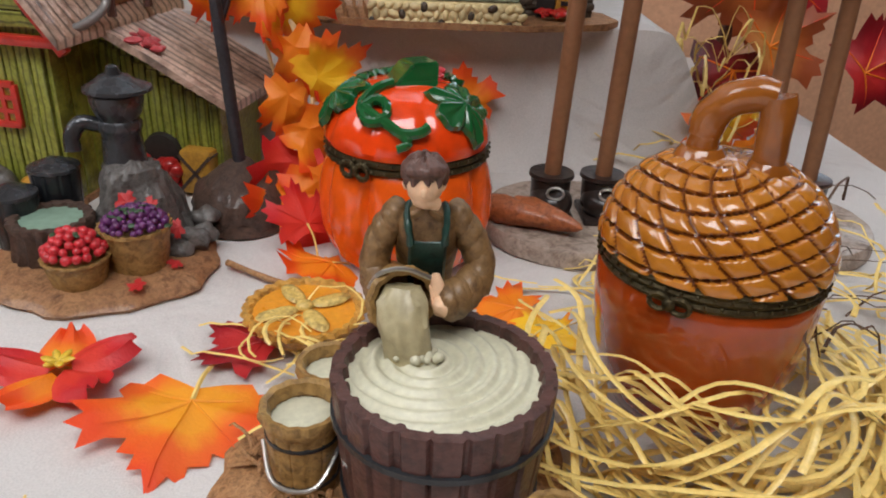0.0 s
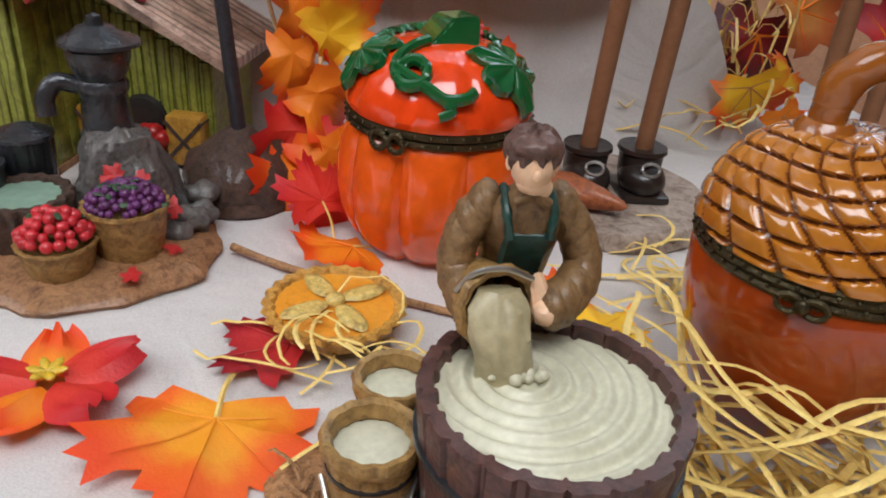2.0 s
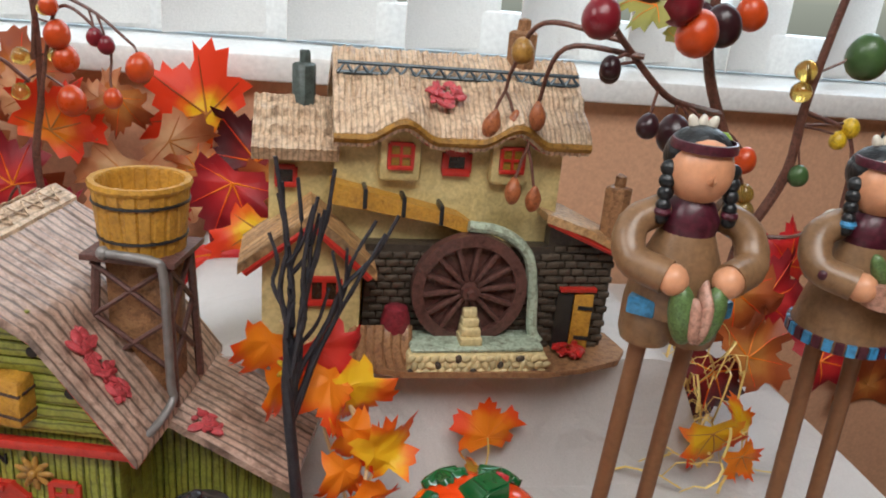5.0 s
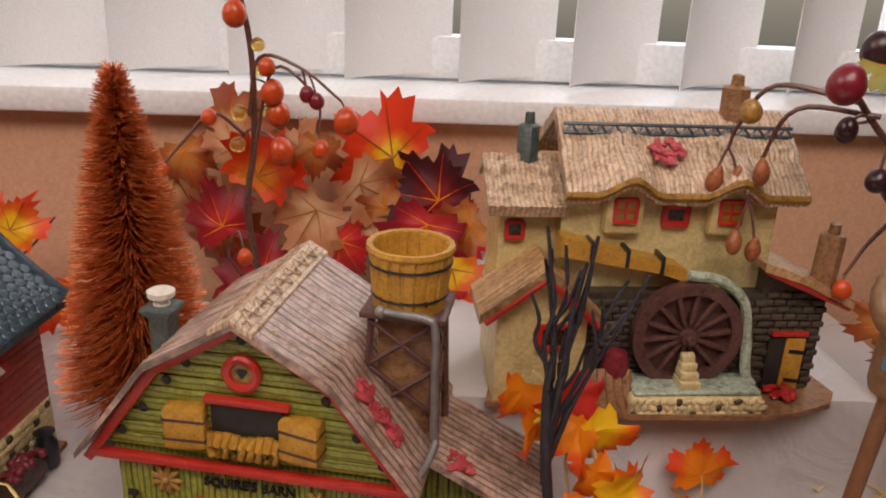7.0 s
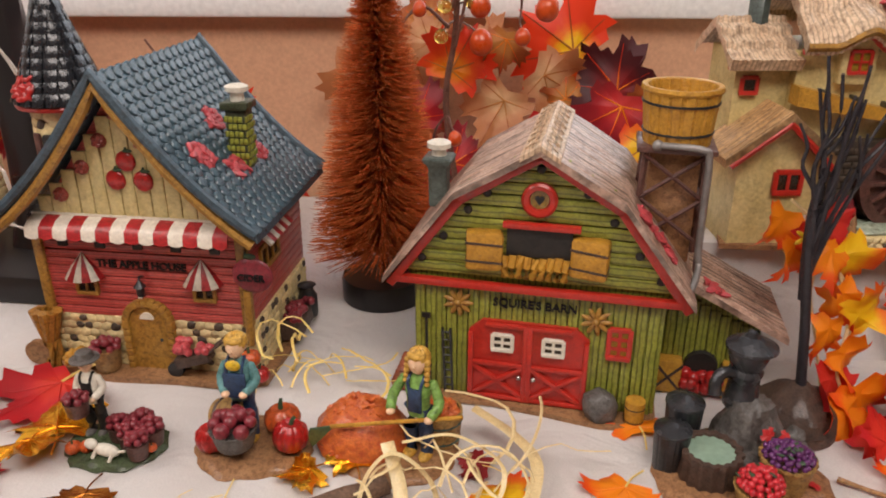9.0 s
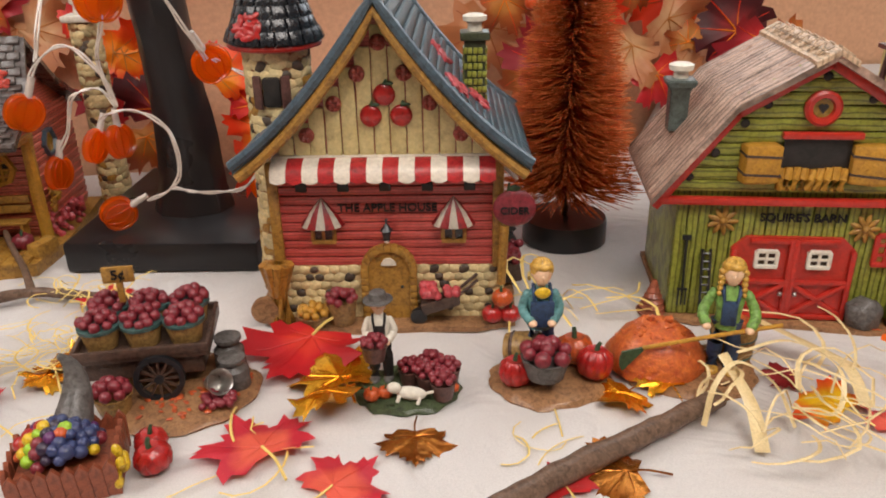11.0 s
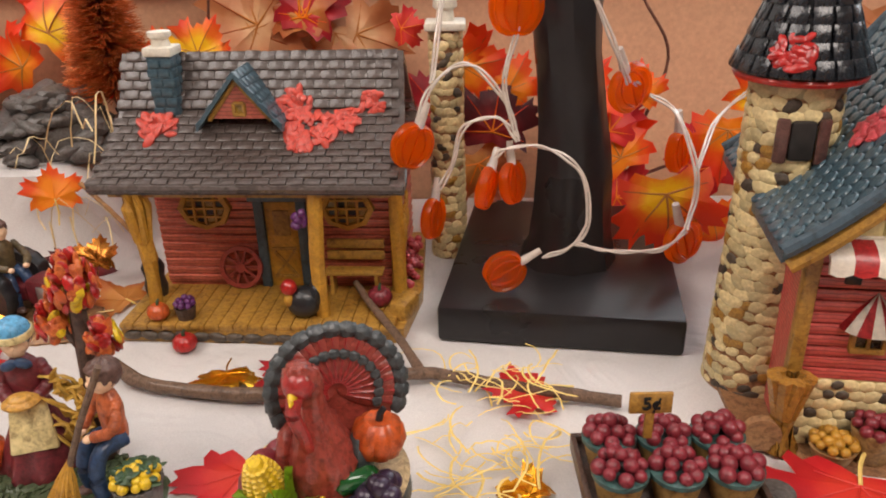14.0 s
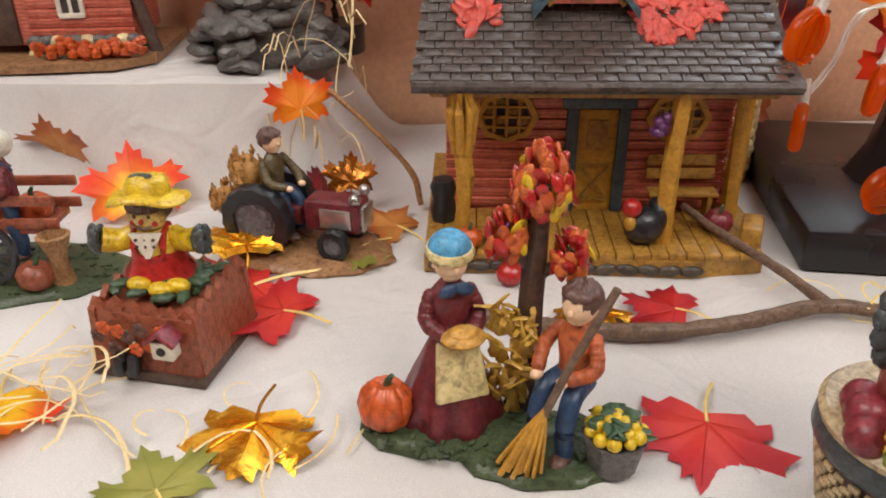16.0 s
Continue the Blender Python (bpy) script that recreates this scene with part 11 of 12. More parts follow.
leaf("leaf_flame", 0.1020, 0.2900, 0.002, 0.0160, -50, "yellow silk leaf on the cloth by the tub", curl=0.6)
leaf("leaf_flame", 0.2400, 0.4640, 0.030, 0.0230, 30, "red and yellow silk leaf standing on the draped cloth", rx=60, ry=30, curl=0.5)
leaf("leaf_green", -0.1180, 0.3000, 0, 0.0220, 80, "dull green silk leaf beside the well", curl=0.3)
leaf("leaf_orange", -0.1180, 0.3300, 0.004, 0.0240, 140, "orange silk leaf beside the well", curl=0.5)
leaf("leaf_red", -0.0300, 0.2050, 0, 0.0160, 200, "red silk leaf at the table's front", curl=0.4)
leaf("foil_gold", 0.0140, 0.2050, 0, 0.0110, 80, "small gold foil leaf on the cloth", curl=0.5)
leaf("leaf_orange", -0.1000, 0.3780, 0.004, 0.0240, 0, "orange silk leaf lying before the barn", curl=0.5)
leaf("leaf_flame", -0.1780, 0.3200, 0, 0.0260, 30, "flame orange silk leaf on the cloth", curl=0.4)
leaf("leaf_rose", -0.1580, 0.3000, 0, 0.0230, -40, "rose red paper leaf on the cloth", curl=0.3)
leaf("leaf_wine", -0.1860, 0.3460, 0, 0.0150, 70, "small brown-red leaf on the cloth", curl=0.3)
leaf("leaf_red", -0.4250, 0.4090, 0.010, 0.0420, 150, "large red silk leaf before the apple house", curl=0.35)
leaf("foil_gold", -0.4100, 0.3700, 0.008, 0.0300, 20, "crumpled gold foil leaf on the cloth", curl=0.8)
leaf("foil_gold", -0.4160, 0.3560, 0.010, 0.0220, 190, "crumpled gold foil leaf on another leaf", curl=0.9, rx=14)
leaf("foil_copper", -0.3760, 0.3240, 0, 0.0210, 175, "copper foil maple leaf on the cloth", curl=0.25)
leaf("leaf_rose", -0.4440, 0.3230, 0.002, 0.0330, 30, "large rose red paper leaf at the front", curl=0.3)
leaf("leaf_rose", -0.4130, 0.2960, 0, 0.0260, -50, "rose red paper leaf at the front", curl=0.3)
leaf("foil_gold", -0.2720, 0.3420, 0.004, 0.0200, 120, "crumpled gold foil leaf by the stick", curl=0.8)
leaf("foil_gold", -0.2500, 0.3460, 0.006, 0.0170, 20, "gold foil leaf by the stick", rx=16, curl=0.7)
leaf("foil_copper", -0.2900, 0.2880, 0, 0.0250, 80, "copper foil leaf under the stick", curl=0.6)
leaf("leaf_crimson", -0.3180, 0.2820, 0, 0.0190, 10, "dark red leaf under the stick", curl=0.3)
leaf("foil_gold", -0.5530, 0.4080, 0.003, 0.0180, 50, "crumpled gold foil leaf in the straw", curl=0.9)
leaf("foil_gold", -0.5600, 0.3980, 0.002, 0.0150, 150, "crumpled gold foil leaf in the straw", curl=0.9)
leaf("leaf_red", -0.5450, 0.4820, 0.002, 0.0260, 100, "red silk leaf under the twig", curl=0.3)
leaf("leaf_rose", -0.5930, 0.3660, 0, 0.0300, 30, "large rose red leaf before the turkey basket", curl=0.3)
leaf("leaf_red", -0.6720, 0.4250, 0, 0.0330, 160, "large red silk leaf with orange edge", curl=0.3)
leaf("leaf_crimson", -0.6640, 0.4950, 0.002, 0.0250, 60, "dark red leaf behind the twig", curl=0.3)
leaf("foil_gold", -0.7000, 0.4980, 0.004, 0.0220, 190, "gold foil leaf before the cottage", curl=0.8)
leaf("foil_gold", -0.8270, 0.4250, 0.002, 0.0290, 175, "large gold foil maple leaf on the cloth", curl=0.35)
leaf("leaf_green", -0.8520, 0.3960, 0, 0.0240, 30, "dull green silk leaf at the front", curl=0.3)
leaf("leaf_red", -0.8480, 0.5200, 0.004, 0.0430, 120, "large red silk leaf beside the planter", curl=0.3)
leaf("leaf_red", -0.8300, 0.4960, 0.002, 0.0300, 70, "red silk leaf beside the planter", curl=0.3)
leaf("foil_gold", -0.8560, 0.5450, 0.012, 0.0260, 10, "gold foil leaf lying on a red leaf", curl=0.6, rx=24)
leaf("leaf_flame", -0.9280, 0.6000, 0.012, 0.0340, 20, "flame orange leaf leaning on the cloth stand", rx=52, curl=0.4)
leaf("leaf_rust", -0.9750, 0.6280, 0.030, 0.0260, 160, "rusty orange leaf leaning on the cloth stand", rx=60, curl=0.5)
leaf("leaf_flame", -0.9220, 0.4400, 0, 0.0280, 200, "orange leaf lying near the table's front edge", curl=0.4)
leaf("leaf_orange", -0.8380, 0.6200, 0.055, 0.0230, 20, "orange leaf hanging at the cloth stand's edge", rx=75, curl=0.5)
leaf("leaf_rust", -0.7860, 0.5800, 0.004, 0.0240, 60, "rusty leaf beside the cottage", curl=0.4, rx=12)
leaf("leaf_green", -0.8020, 0.5560, 0.001, 0.0240, 130, "dull green leaf beside the cottage", curl=0.4)
leaf("foil_copper", -0.8120, 0.6050, 0.018, 0.0180, 0, "copper foil leaf behind the tractor", rx=65, curl=0.9)
leaf("leaf_wine", -0.8300, 0.6120, 0.004, 0.0260, 28, "wine-red leaf standing behind the tractor", rx=48, ry=24, curl=0.5)
# the orange flower ring of leaves at the front
rg = thing("silk_flower_ring", -0.0450, 0.2650, 0.004, 0, "orange and red silk flower lying on the cloth", "silk flower")
for k in range(5):
    bm = B()
    rows = []
    for i in range(9):
        q = i / 8
        w = 0.0085 * math.sin(math.pi * min(1, 0.16 + 0.72 * q)) ** 0.8
        rows.append([bm.verts.new((w * j / 4, 0.003 + 0.0185 * q + 0.0012 * math.cos(j * 1.6) * q, 0.0014 * math.sin(j * 1.9 + k) * q + 0.0035 * q * q * (1 if k % 2 else 0.5) - 0.0006 * abs(j))) for j in range(-4, 5)])
    for p, q in zip(rows, rows[1:]):
        for j in range(8):
            bm.faces.new((p[j], p[j + 1], q[j + 1], q[j]))
    part("petal", bm, "leaf_orange" if k in (0, 2) else "leaf_red", rg, at=pose(0, 0, 0.0006 * k, 4, 0, k * 72 + 14))
bm = B()
for k in range(6):
    vs = ball(bm, 0.0020, 0, 0, 0, sx=1.6, sy=0.7, sz=0.5, u=8, v=6)
    _place(bm, vs, pose(0, 0, 0.003, 0, -20, k * 60) @ pose(0.0022, 0, 0))
part("heart", bm, "corn", rg)

# ---- leaf and berry picks along the wall ----
M["stem_brown"] = paint("brown_wrapped_stem", "7a4f40", "5a372c", rough=0.6, scale=120, fine=500, bump=0.5)
M["berry_orange"] = paint("glossy_orange_berry", "d4521f", "b23a14", rough=0.3, scale=80, fine=300, bump=0.2, coat=0.2)
M["berry_dark"] = paint("dark_plum_berry", "3a1c22", "241216", rough=0.3, scale=80, fine=300, bump=0.2, coat=0.2)
M["berry_wine"] = paint("wine_red_berry", "86202c", "5e141e", rough=0.3, scale=80, fine=300, bump=0.2, coat=0.2)
M["berry_green"] = paint("green_gourd_berry", "4d6a3c", "35502b", rough=0.35, scale=80, fine=300, bump=0.2, coat=0.2)
M["bead"] = mat("clear_amber_bead", srgb("f2d27a"), srgb("e6bd55"), rough=0.06, scale=60, fine=200, bump=0.02, trans=0.8)


def pick(name, label, base, stems, leaves):
    """A wrapped pick: stems that end in berries, and leaves wired on."""
    t = thing(name, base[0], base[1], base[2], 0, label, "berry pick")
    for pts, r, tips in stems:
        bm = B()
        P = spline([(p[0] - base[0], p[1] - base[1], p[2] - base[2]) for p in pts], 6)
        tube(bm, P, r, 8, r2=r * 0.6)
        part("stem", bm, "stem_brown", t)
        for dx, dz, rr, mm, k in tips:
            q = P[min(len(P) - 1, int(k * (len(P) - 1)))]
            bm = B()
            tube(bm, [q, (q[0] + dx * 0.5, q[1] - 0.002, q[2] + dz * 0.4), (q[0] + dx, q[1] - 0.004, q[2] + dz)], 0.0008, 6)
            tg = part("twig", bm, "stem_brown", t)
            bm = B()
            long = 1.0 if mm == "bead" else 1.75 if mm == "carrot" else 1.15
            bud = ball(bm, rr, 0, 0, 0, sz=long, u=14, v=10)
            for v in bud:
                w = v.co.z / (rr * long)
                k2 = 1 - (0.42 * max(0, w) if mm == "carrot" else 0.10 * w)
                v.co.x *= k2
                v.co.y *= k2
            _place(bm, bud, pose(q[0] + dx, q[1] - 0.004, q[2] + dz - rr * 0.5 * long, rnd(-12, 12), rnd(-14, 14), 0))
            part("berry", bm, mm, tg)
    for x, y, z, s, rx, ry, rz, mm in leaves:
        bm = B()
        s *= 1.08
        zz = leaf_mesh(bm, s, 0.9, x * 71 + z * 33, droop=0.25)
        narrow = 0.86 + 0.22 * noise.noise(Vector((x * 90, z * 70, 0)))
        for v in bm.verts:
            v.co.x *= narrow
        lf = part("leaf", bm, mm, t, at=pose(x - base[0], y - base[1], z - base[2], rx, ry, 0) @ pose(0, 0, 0, 0, 0, rz))
        for a, L in ((0, 0.92), (46, 0.76), (-46, 0.76), (98, 0.6), (-98, 0.6)):
            bm = B()
            d = (math.sin(radians(a)), math.cos(radians(a)))
            tube(bm, [(d[0] * L * k / 7 * s * narrow, d[1] * L * k / 7 * s, zz(d[0] * L * k / 7, d[1] * L * k / 7) + 0.0001) for k in range(8)], s * 0.016, 4, r2=s * 0.005)
            part("vein", bm, "leaf_rust" if mm in ("leaf_tan", "leaf_orange", "leaf_flame") else "leaf_orange", lf)
    return t


pick("orange_berry_pick", "wired pick of orange berries and faded silk leaves", (-0.1950, 0.675, 0.0),
     [([(-0.19, 0.675, 0.004), (-0.205, 0.67, 0.11), (-0.198, 0.67, 0.17), (-0.196, 0.66, 0.24), (-0.205, 0.65, 0.30)], 0.0030,
       [(0.018, 0.004, 0.0085, "berry_orange", 0.62), (0.020, -0.012, 0.0095, "berry_orange", 0.56), (0.014, -0.004, 0.0085, "berry_orange", 0.68), (-0.010, 0.002, 0.0060, "bead", 0.60), (-0.012, -0.010, 0.0060, "bead", 0.58), (0.012, 0.004, 0.0055, "bead", 0.60), (-0.006, 0.006, 0.0085, "berry_orange", 0.86), (0.004, 0.012, 0.0085, "berry_orange", 0.95), (0.006, 0.004, 0.0050, "bead", 0.78), (0.008, -0.002, 0.0050, "bead", 0.72)]),
      ([(-0.200, 0.665, 0.19), (-0.190, 0.660, 0.232), (-0.160, 0.655, 0.226), (-0.132, 0.65, 0.205)], 0.0016,
       [(0.004, -0.008, 0.0090, "berry_orange", 1.0), (0.006, -0.016, 0.0055, "berry_wine", 0.75), (0.004, -0.014, 0.0055, "berry_wine", 0.70), (0.002, -0.004, 0.0060, "berry_orange", 0.4)]),
      ([(-0.198, 0.665, 0.16), (-0.180, 0.660, 0.225), (-0.150, 0.655, 0.205), (-0.148, 0.65, 0.180)], 0.0014, [(0.002, -0.006, 0.0062, "berry_orange", 1.0)]),
      ([(-0.203, 0.665, 0.175), (-0.225, 0.660, 0.192), (-0.245, 0.65, 0.172), (-0.255, 0.64, 0.160)], 0.0015, [(0.010, 0.010, 0.0055, "berry_orange", 0.5), (0.006, 0.006, 0.0050, "berry_orange", 0.45), (-0.002, -0.002, 0.0050, "berry_orange", 1.0)]),
      ([(-0.200, 0.66, 0.05), (-0.215, 0.64, 0.09), (-0.205, 0.63, 0.112), (-0.200, 0.62, 0.105)], 0.0012, [(0.002, -0.004, 0.0055, "berry_orange", 1.0)])],
     [(-0.095, 0.712, 0.150, 0.0540, 82, 0, 55, "leaf_flame"), (-0.057, 0.700, 0.118, 0.0500, 82, 0, 40, "leaf_wine"), (-0.155, 0.690, 0.111, 0.0441, 82, 0, 150, "leaf_tan"), (-0.230, 0.690, 0.095, 0.0433, 82, 0, 20, "leaf_crimson"), (-0.199, 0.680, 0.058, 0.0391, 82, 0, -60, "leaf_crimson"), (-0.219, 0.700, 0.158, 0.0292, 82, 0, 20, "leaf_tan"), (-0.263, 0.710, 0.151, 0.0332, 82, 0, -160, "leaf_rust"), (-0.154, 0.700, 0.161, 0.0287, 82, 0, -190, "leaf_rust"), (-0.042, 0.690, 0.083, 0.0386, 82, 0, -20, "leaf_red"), (-0.054, 0.670, 0.057, 0.0332, 82, 0, -100, "leaf_crimson"), (-0.108, 0.700, 0.086, 0.0293, 82, 0, -70, "leaf_tan"), (-0.121, 0.700, 0.131, 0.0410, 82, 0, -120, "leaf_tan"), (-0.201, 0.690, 0.137, 0.0415, 82, 0, -30, "leaf_orange"), (-0.162, 0.710, 0.152, 0.0326, 82, 0, 60, "leaf_tan"), (-0.223, 0.710, 0.173, 0.0381, 82, 0, -40, "leaf_rust"), (-0.135, 0.680, 0.088, 0.0361, 82, 0, -150, "leaf_red"), (-0.101, 0.700, 0.110, 0.0274, 82, 0, 0, "leaf_rust"), (-0.068, 0.630, 0.120, 0.0440, 74, 12, 172, "leaf_crimson"), (-0.050, 0.615, 0.092, 0.0430, 70, -10, 150, "leaf_flame"), (-0.080, 0.610, 0.075, 0.0400, 66, 8, 205, "leaf_red"), (-0.036, 0.640, 0.118, 0.0340, 80, 0, 120, "leaf_rust")])

pick("dark_berry_pick", "wired pick of dark berries, gourds and wine-red leaves", (0.2400, 0.530, 0.0),
     [([(0.240, 0.530, 0.055), (0.250, 0.525, 0.13), (0.228, 0.520, 0.18), (0.200, 0.515, 0.235), (0.195, 0.51, 0.30)], 0.0042,
       [(0.020, 0.010, 0.0085, "berry_orange", 0.86), (0.016, -0.014, 0.0072, "berry_orange", 0.62), (-0.010, 0.004, 0.0105, "berry_dark", 0.86), (0.012, -0.018, 0.0060, "bead", 0.50), (0.014, -0.028, 0.0062, "bead", 0.50)]),
      ([(0.250, 0.525, 0.125), (0.268, 0.522, 0.17), (0.268, 0.518, 0.22), (0.275, 0.51, 0.30)], 0.0036,
       [(0.026, 0.018, 0.0118, "berry_green", 0.75), (-0.008, 0.016, 0.0062, "bead", 0.72), (-0.008, 0.004, 0.0062, "bead", 0.70), (0.004, -0.018, 0.0060, "berry_green", 0.55), (0.030, 0.004, 0.0055, "corn", 0.60), (0.024, -0.004, 0.0050, "corn", 0.58)]),
      ([(0.245, 0.525, 0.150), (0.215, 0.510, 0.185), (0.175, 0.490, 0.165), (0.150, 0.47, 0.150)], 0.0017, [(-0.004, 0.020, 0.0058, "berry_green", 0.45), (0.004, 0.010, 0.0048, "husk", 0.40), (-0.002, -0.004, 0.0050, "berry_orange", 1.0)]),
      ([(0.215, 0.518, 0.205), (0.180, 0.480, 0.213), (0.150, 0.455, 0.222), (0.120, 0.440, 0.245), (0.100, 0.425, 0.262)], 0.0022,
       [(-0.004, 0.004, 0.0082, "berry_wine", 0.92), (0.0, -0.010, 0.0088, "berry_dark", 0.45), (-0.010, -0.004, 0.0048, "berry_dark", 0.72), (-0.014, -0.002, 0.0048, "berry_dark", 0.70), (0.010, -0.008, 0.0062, "berry_orange", 0.35), (0.010, -0.018, 0.0062, "berry_wine", 0.38), (-0.004, -0.014, 0.0055, "berry_dark", 0.58)]),
      ([(0.130, 0.440, 0.240), (0.098, 0.455, 0.240), (0.093, 0.470, 0.212), (0.091, 0.472, 0.190)], 0.0014, [(-0.006, -0.018, 0.0042, "carrot", 1.0), (0.005, -0.022, 0.0042, "carrot", 1.0), (0.0, 0.002, 0.0042, "carrot", 0.75)]),
      ([(0.120, 0.440, 0.246), (0.088, 0.460, 0.250), (0.080, 0.475, 0.228), (0.078, 0.478, 0.216)], 0.0014, [(-0.006, -0.012, 0.0044, "carrot", 1.0), (0.005, -0.012, 0.0044, "carrot", 1.0), (0.0, 0.004, 0.0055, "ochre", 0.6)]),
      ([(0.200, 0.515, 0.235), (0.165, 0.480, 0.262), (0.130, 0.450, 0.268)], 0.0020, [(-0.006, 0.010, 0.0115, "berry_wine", 0.55), (0.006, -0.006, 0.0105, "berry_orange", 0.55), (-0.010, 0.006, 0.0080, "berry_dark", 0.9), (0.010, 0.010, 0.0100, "berry_dark", 0.3)]),
      ([(0.268, 0.520, 0.21), (0.300, 0.515, 0.195), (0.302, 0.51, 0.150), (0.292, 0.50, 0.120)], 0.0015, [(-0.012, 0.016, 0.0062, "white_paint", 0.95), (-0.004, -0.004, 0.0050, "berry_wine", 1.0)]),
      ([(0.248, 0.525, 0.13), (0.275, 0.510, 0.135), (0.285, 0.500, 0.150)], 0.0015, [(0.002, 0.004, 0.0062, "white_paint", 1.0)])],
     [(0.238, 0.500, 0.103, 0.0405, 82, 0, -170, "leaf_rust"), (0.238, 0.500, 0.047, 0.0457, 82, 0, -190, "leaf_wine"), (0.267, 0.510, 0.093, 0.0371, 82, 0, -30, "leaf_crimson"), (0.217, 0.455, 0.032, 0.0253, 82, 0, -165, "leaf_flame"), (0.235, 0.450, 0.020, 0.0173, 82, 0, -150, "leaf_orange"), (0.326, 0.520, 0.044, 0.0370, 82, 0, -60, "leaf_crimson"), (0.212, 0.510, 0.102, 0.0245, 82, 0, 60, "leaf_rust"), (0.251, 0.490, 0.063, 0.0360, 82, 0, -60, "leaf_rust"), (0.285, 0.520, 0.112, 0.0304, 82, 0, 0, "leaf_red"), (0.135, 0.448, 0.262, 0.018, 30, 0, 80, "leaf_green"), (0.175, 0.50, 0.245, 0.016, 60, 0, -40, "leaf_green")])

pick("red_leaf_spray", "spray of red and orange silk leaves behind the stand", (-0.4700, 0.705, 0.0),
     [([(-0.47, 0.705, 0.002), (-0.46, 0.70, 0.06), (-0.44, 0.70, 0.12), (-0.46, 0.70, 0.16)], 0.0016, []), ([(-0.47, 0.70, 0.03), (-0.40, 0.70, 0.06), (-0.36, 0.69, 0.10)], 0.0014, [])],
     [(-0.386, 0.670, 0.095, 0.0321, 82, 0, -30, "leaf_flame"), (-0.353, 0.650, 0.048, 0.0353, 82, 0, -150, "leaf_orange"), (-0.275, 0.730, 0.125, 0.0516, 82, 0, -200, "leaf_tan"), (-0.240, 0.720, 0.085, 0.0470, 82, 0, -140, "leaf_rust"), (-0.232, 0.730, 0.136, 0.0421, 82, 0, -60, "leaf_tan"), (-0.215, 0.700, 0.029, 0.0420, 82, 0, -20, "leaf_crimson"), (-0.502, 0.680, 0.099, 0.0323, 82, 0, -40, "leaf_orange"), (-0.480, 0.680, 0.076, 0.0325, 82, 0, 0, "leaf_red"), (-0.578, 0.700, 0.117, 0.0335, 82, 0, -80, "leaf_orange"), (-0.593, 0.700, 0.083, 0.0388, 82, 0, 40, "leaf_crimson"), (-0.459, 0.600, 0.060, 0.0435, 82, 0, -172, "leaf_flame"), (-0.414, 0.640, 0.087, 0.0341, 82, 0, -185, "leaf_orange"), (-0.462, 0.680, 0.100, 0.0237, 82, 0, -10, "leaf_orange"), (-0.471, 0.680, 0.057, 0.0381, 82, 0, 30, "leaf_orange"), (-0.421, 0.670, 0.051, 0.0344, 82, 0, -40, "leaf_red"), (-0.472, 0.680, 0.028, 0.0327, 82, 0, -100, "leaf_red"), (-0.410, 0.660, 0.020, 0.0287, 82, 0, -160, "leaf_orange"), (-0.559, 0.690, 0.074, 0.0378, 82, 0, -10, "leaf_wine"), (-0.586, 0.700, 0.119, 0.0298, 82, 0, -100, "leaf_orange"), (-0.569, 0.690, 0.051, 0.0362, 82, 0, -160, "leaf_rust"), (-0.548, 0.700, 0.101, 0.0280, 82, 0, -30, "leaf_orange"), (-0.591, 0.700, 0.077, 0.0283, 82, 0, 80, "leaf_crimson")])

pick("back_leaf_spray", "spray of orange silk leaves behind the cottage", (-0.7700, 0.725, 0.0),
     [([(-0.77, 0.725, 0.060), (-0.76, 0.72, 0.12), (-0.75, 0.71, 0.17)], 0.0016, [])],
     [(-0.726, 0.735, 0.143, 0.0521, 82, 0, 60, "leaf_tan"), (-0.690, 0.730, 0.148, 0.0381, 82, 0, -20, "leaf_crimson"), (-0.757, 0.690, 0.131, 0.0271, 82, 0, -30, "leaf_flame"), (-0.877, 0.730, 0.141, 0.0425, 82, 0, -30, "leaf_flame"), (-0.902, 0.730, 0.117, 0.0387, 82, 0, 60, "leaf_orange"), (-0.817, 0.720, 0.121, 0.0314, 82, 0, -160, "leaf_orange"), (-0.670, 0.735, 0.136, 0.0256, 82, 0, -200, "leaf_tan"), (-0.621, 0.710, 0.142, 0.0181, 82, 0, -80, "leaf_red"), (-0.731, 0.735, 0.139, 0.0530, 82, 0, -70, "leaf_tan"), (-0.694, 0.730, 0.148, 0.0413, 82, 0, 0, "leaf_rust"), (-0.655, 0.735, 0.135, 0.0410, 82, 0, -110, "leaf_tan"), (-0.771, 0.690, 0.135, 0.0307, 82, 0, -200, "leaf_flame")])
leaf("leaf_rust", 0.5900, 0.7600, -0.120, 0.0800, 190, "faded rust-red leaf hanging on the beige wall", rx=88, curl=0.05, stalk=False)

# ---- sticks ----
def stick(name, label, pts, r, side=(), wood="wood"):
    t = thing(name, 0, 0, 0, 0, label, "stick", "sticks")
    bm = B()
    tube(bm, spline(pts, 12), r, 14, r2=r * 0.85)
    rough_up(bm, r * 0.22, 110)
    part("wood", bm, wood, t)
    for p, rr in side:
        bm = B()
        tube(bm, spline(p, 8), rr, 10, r2=rr * 0.7)
        rough_up(bm, rr * 0.2, 130)
        part("twig", bm, "wood", t)
    return t


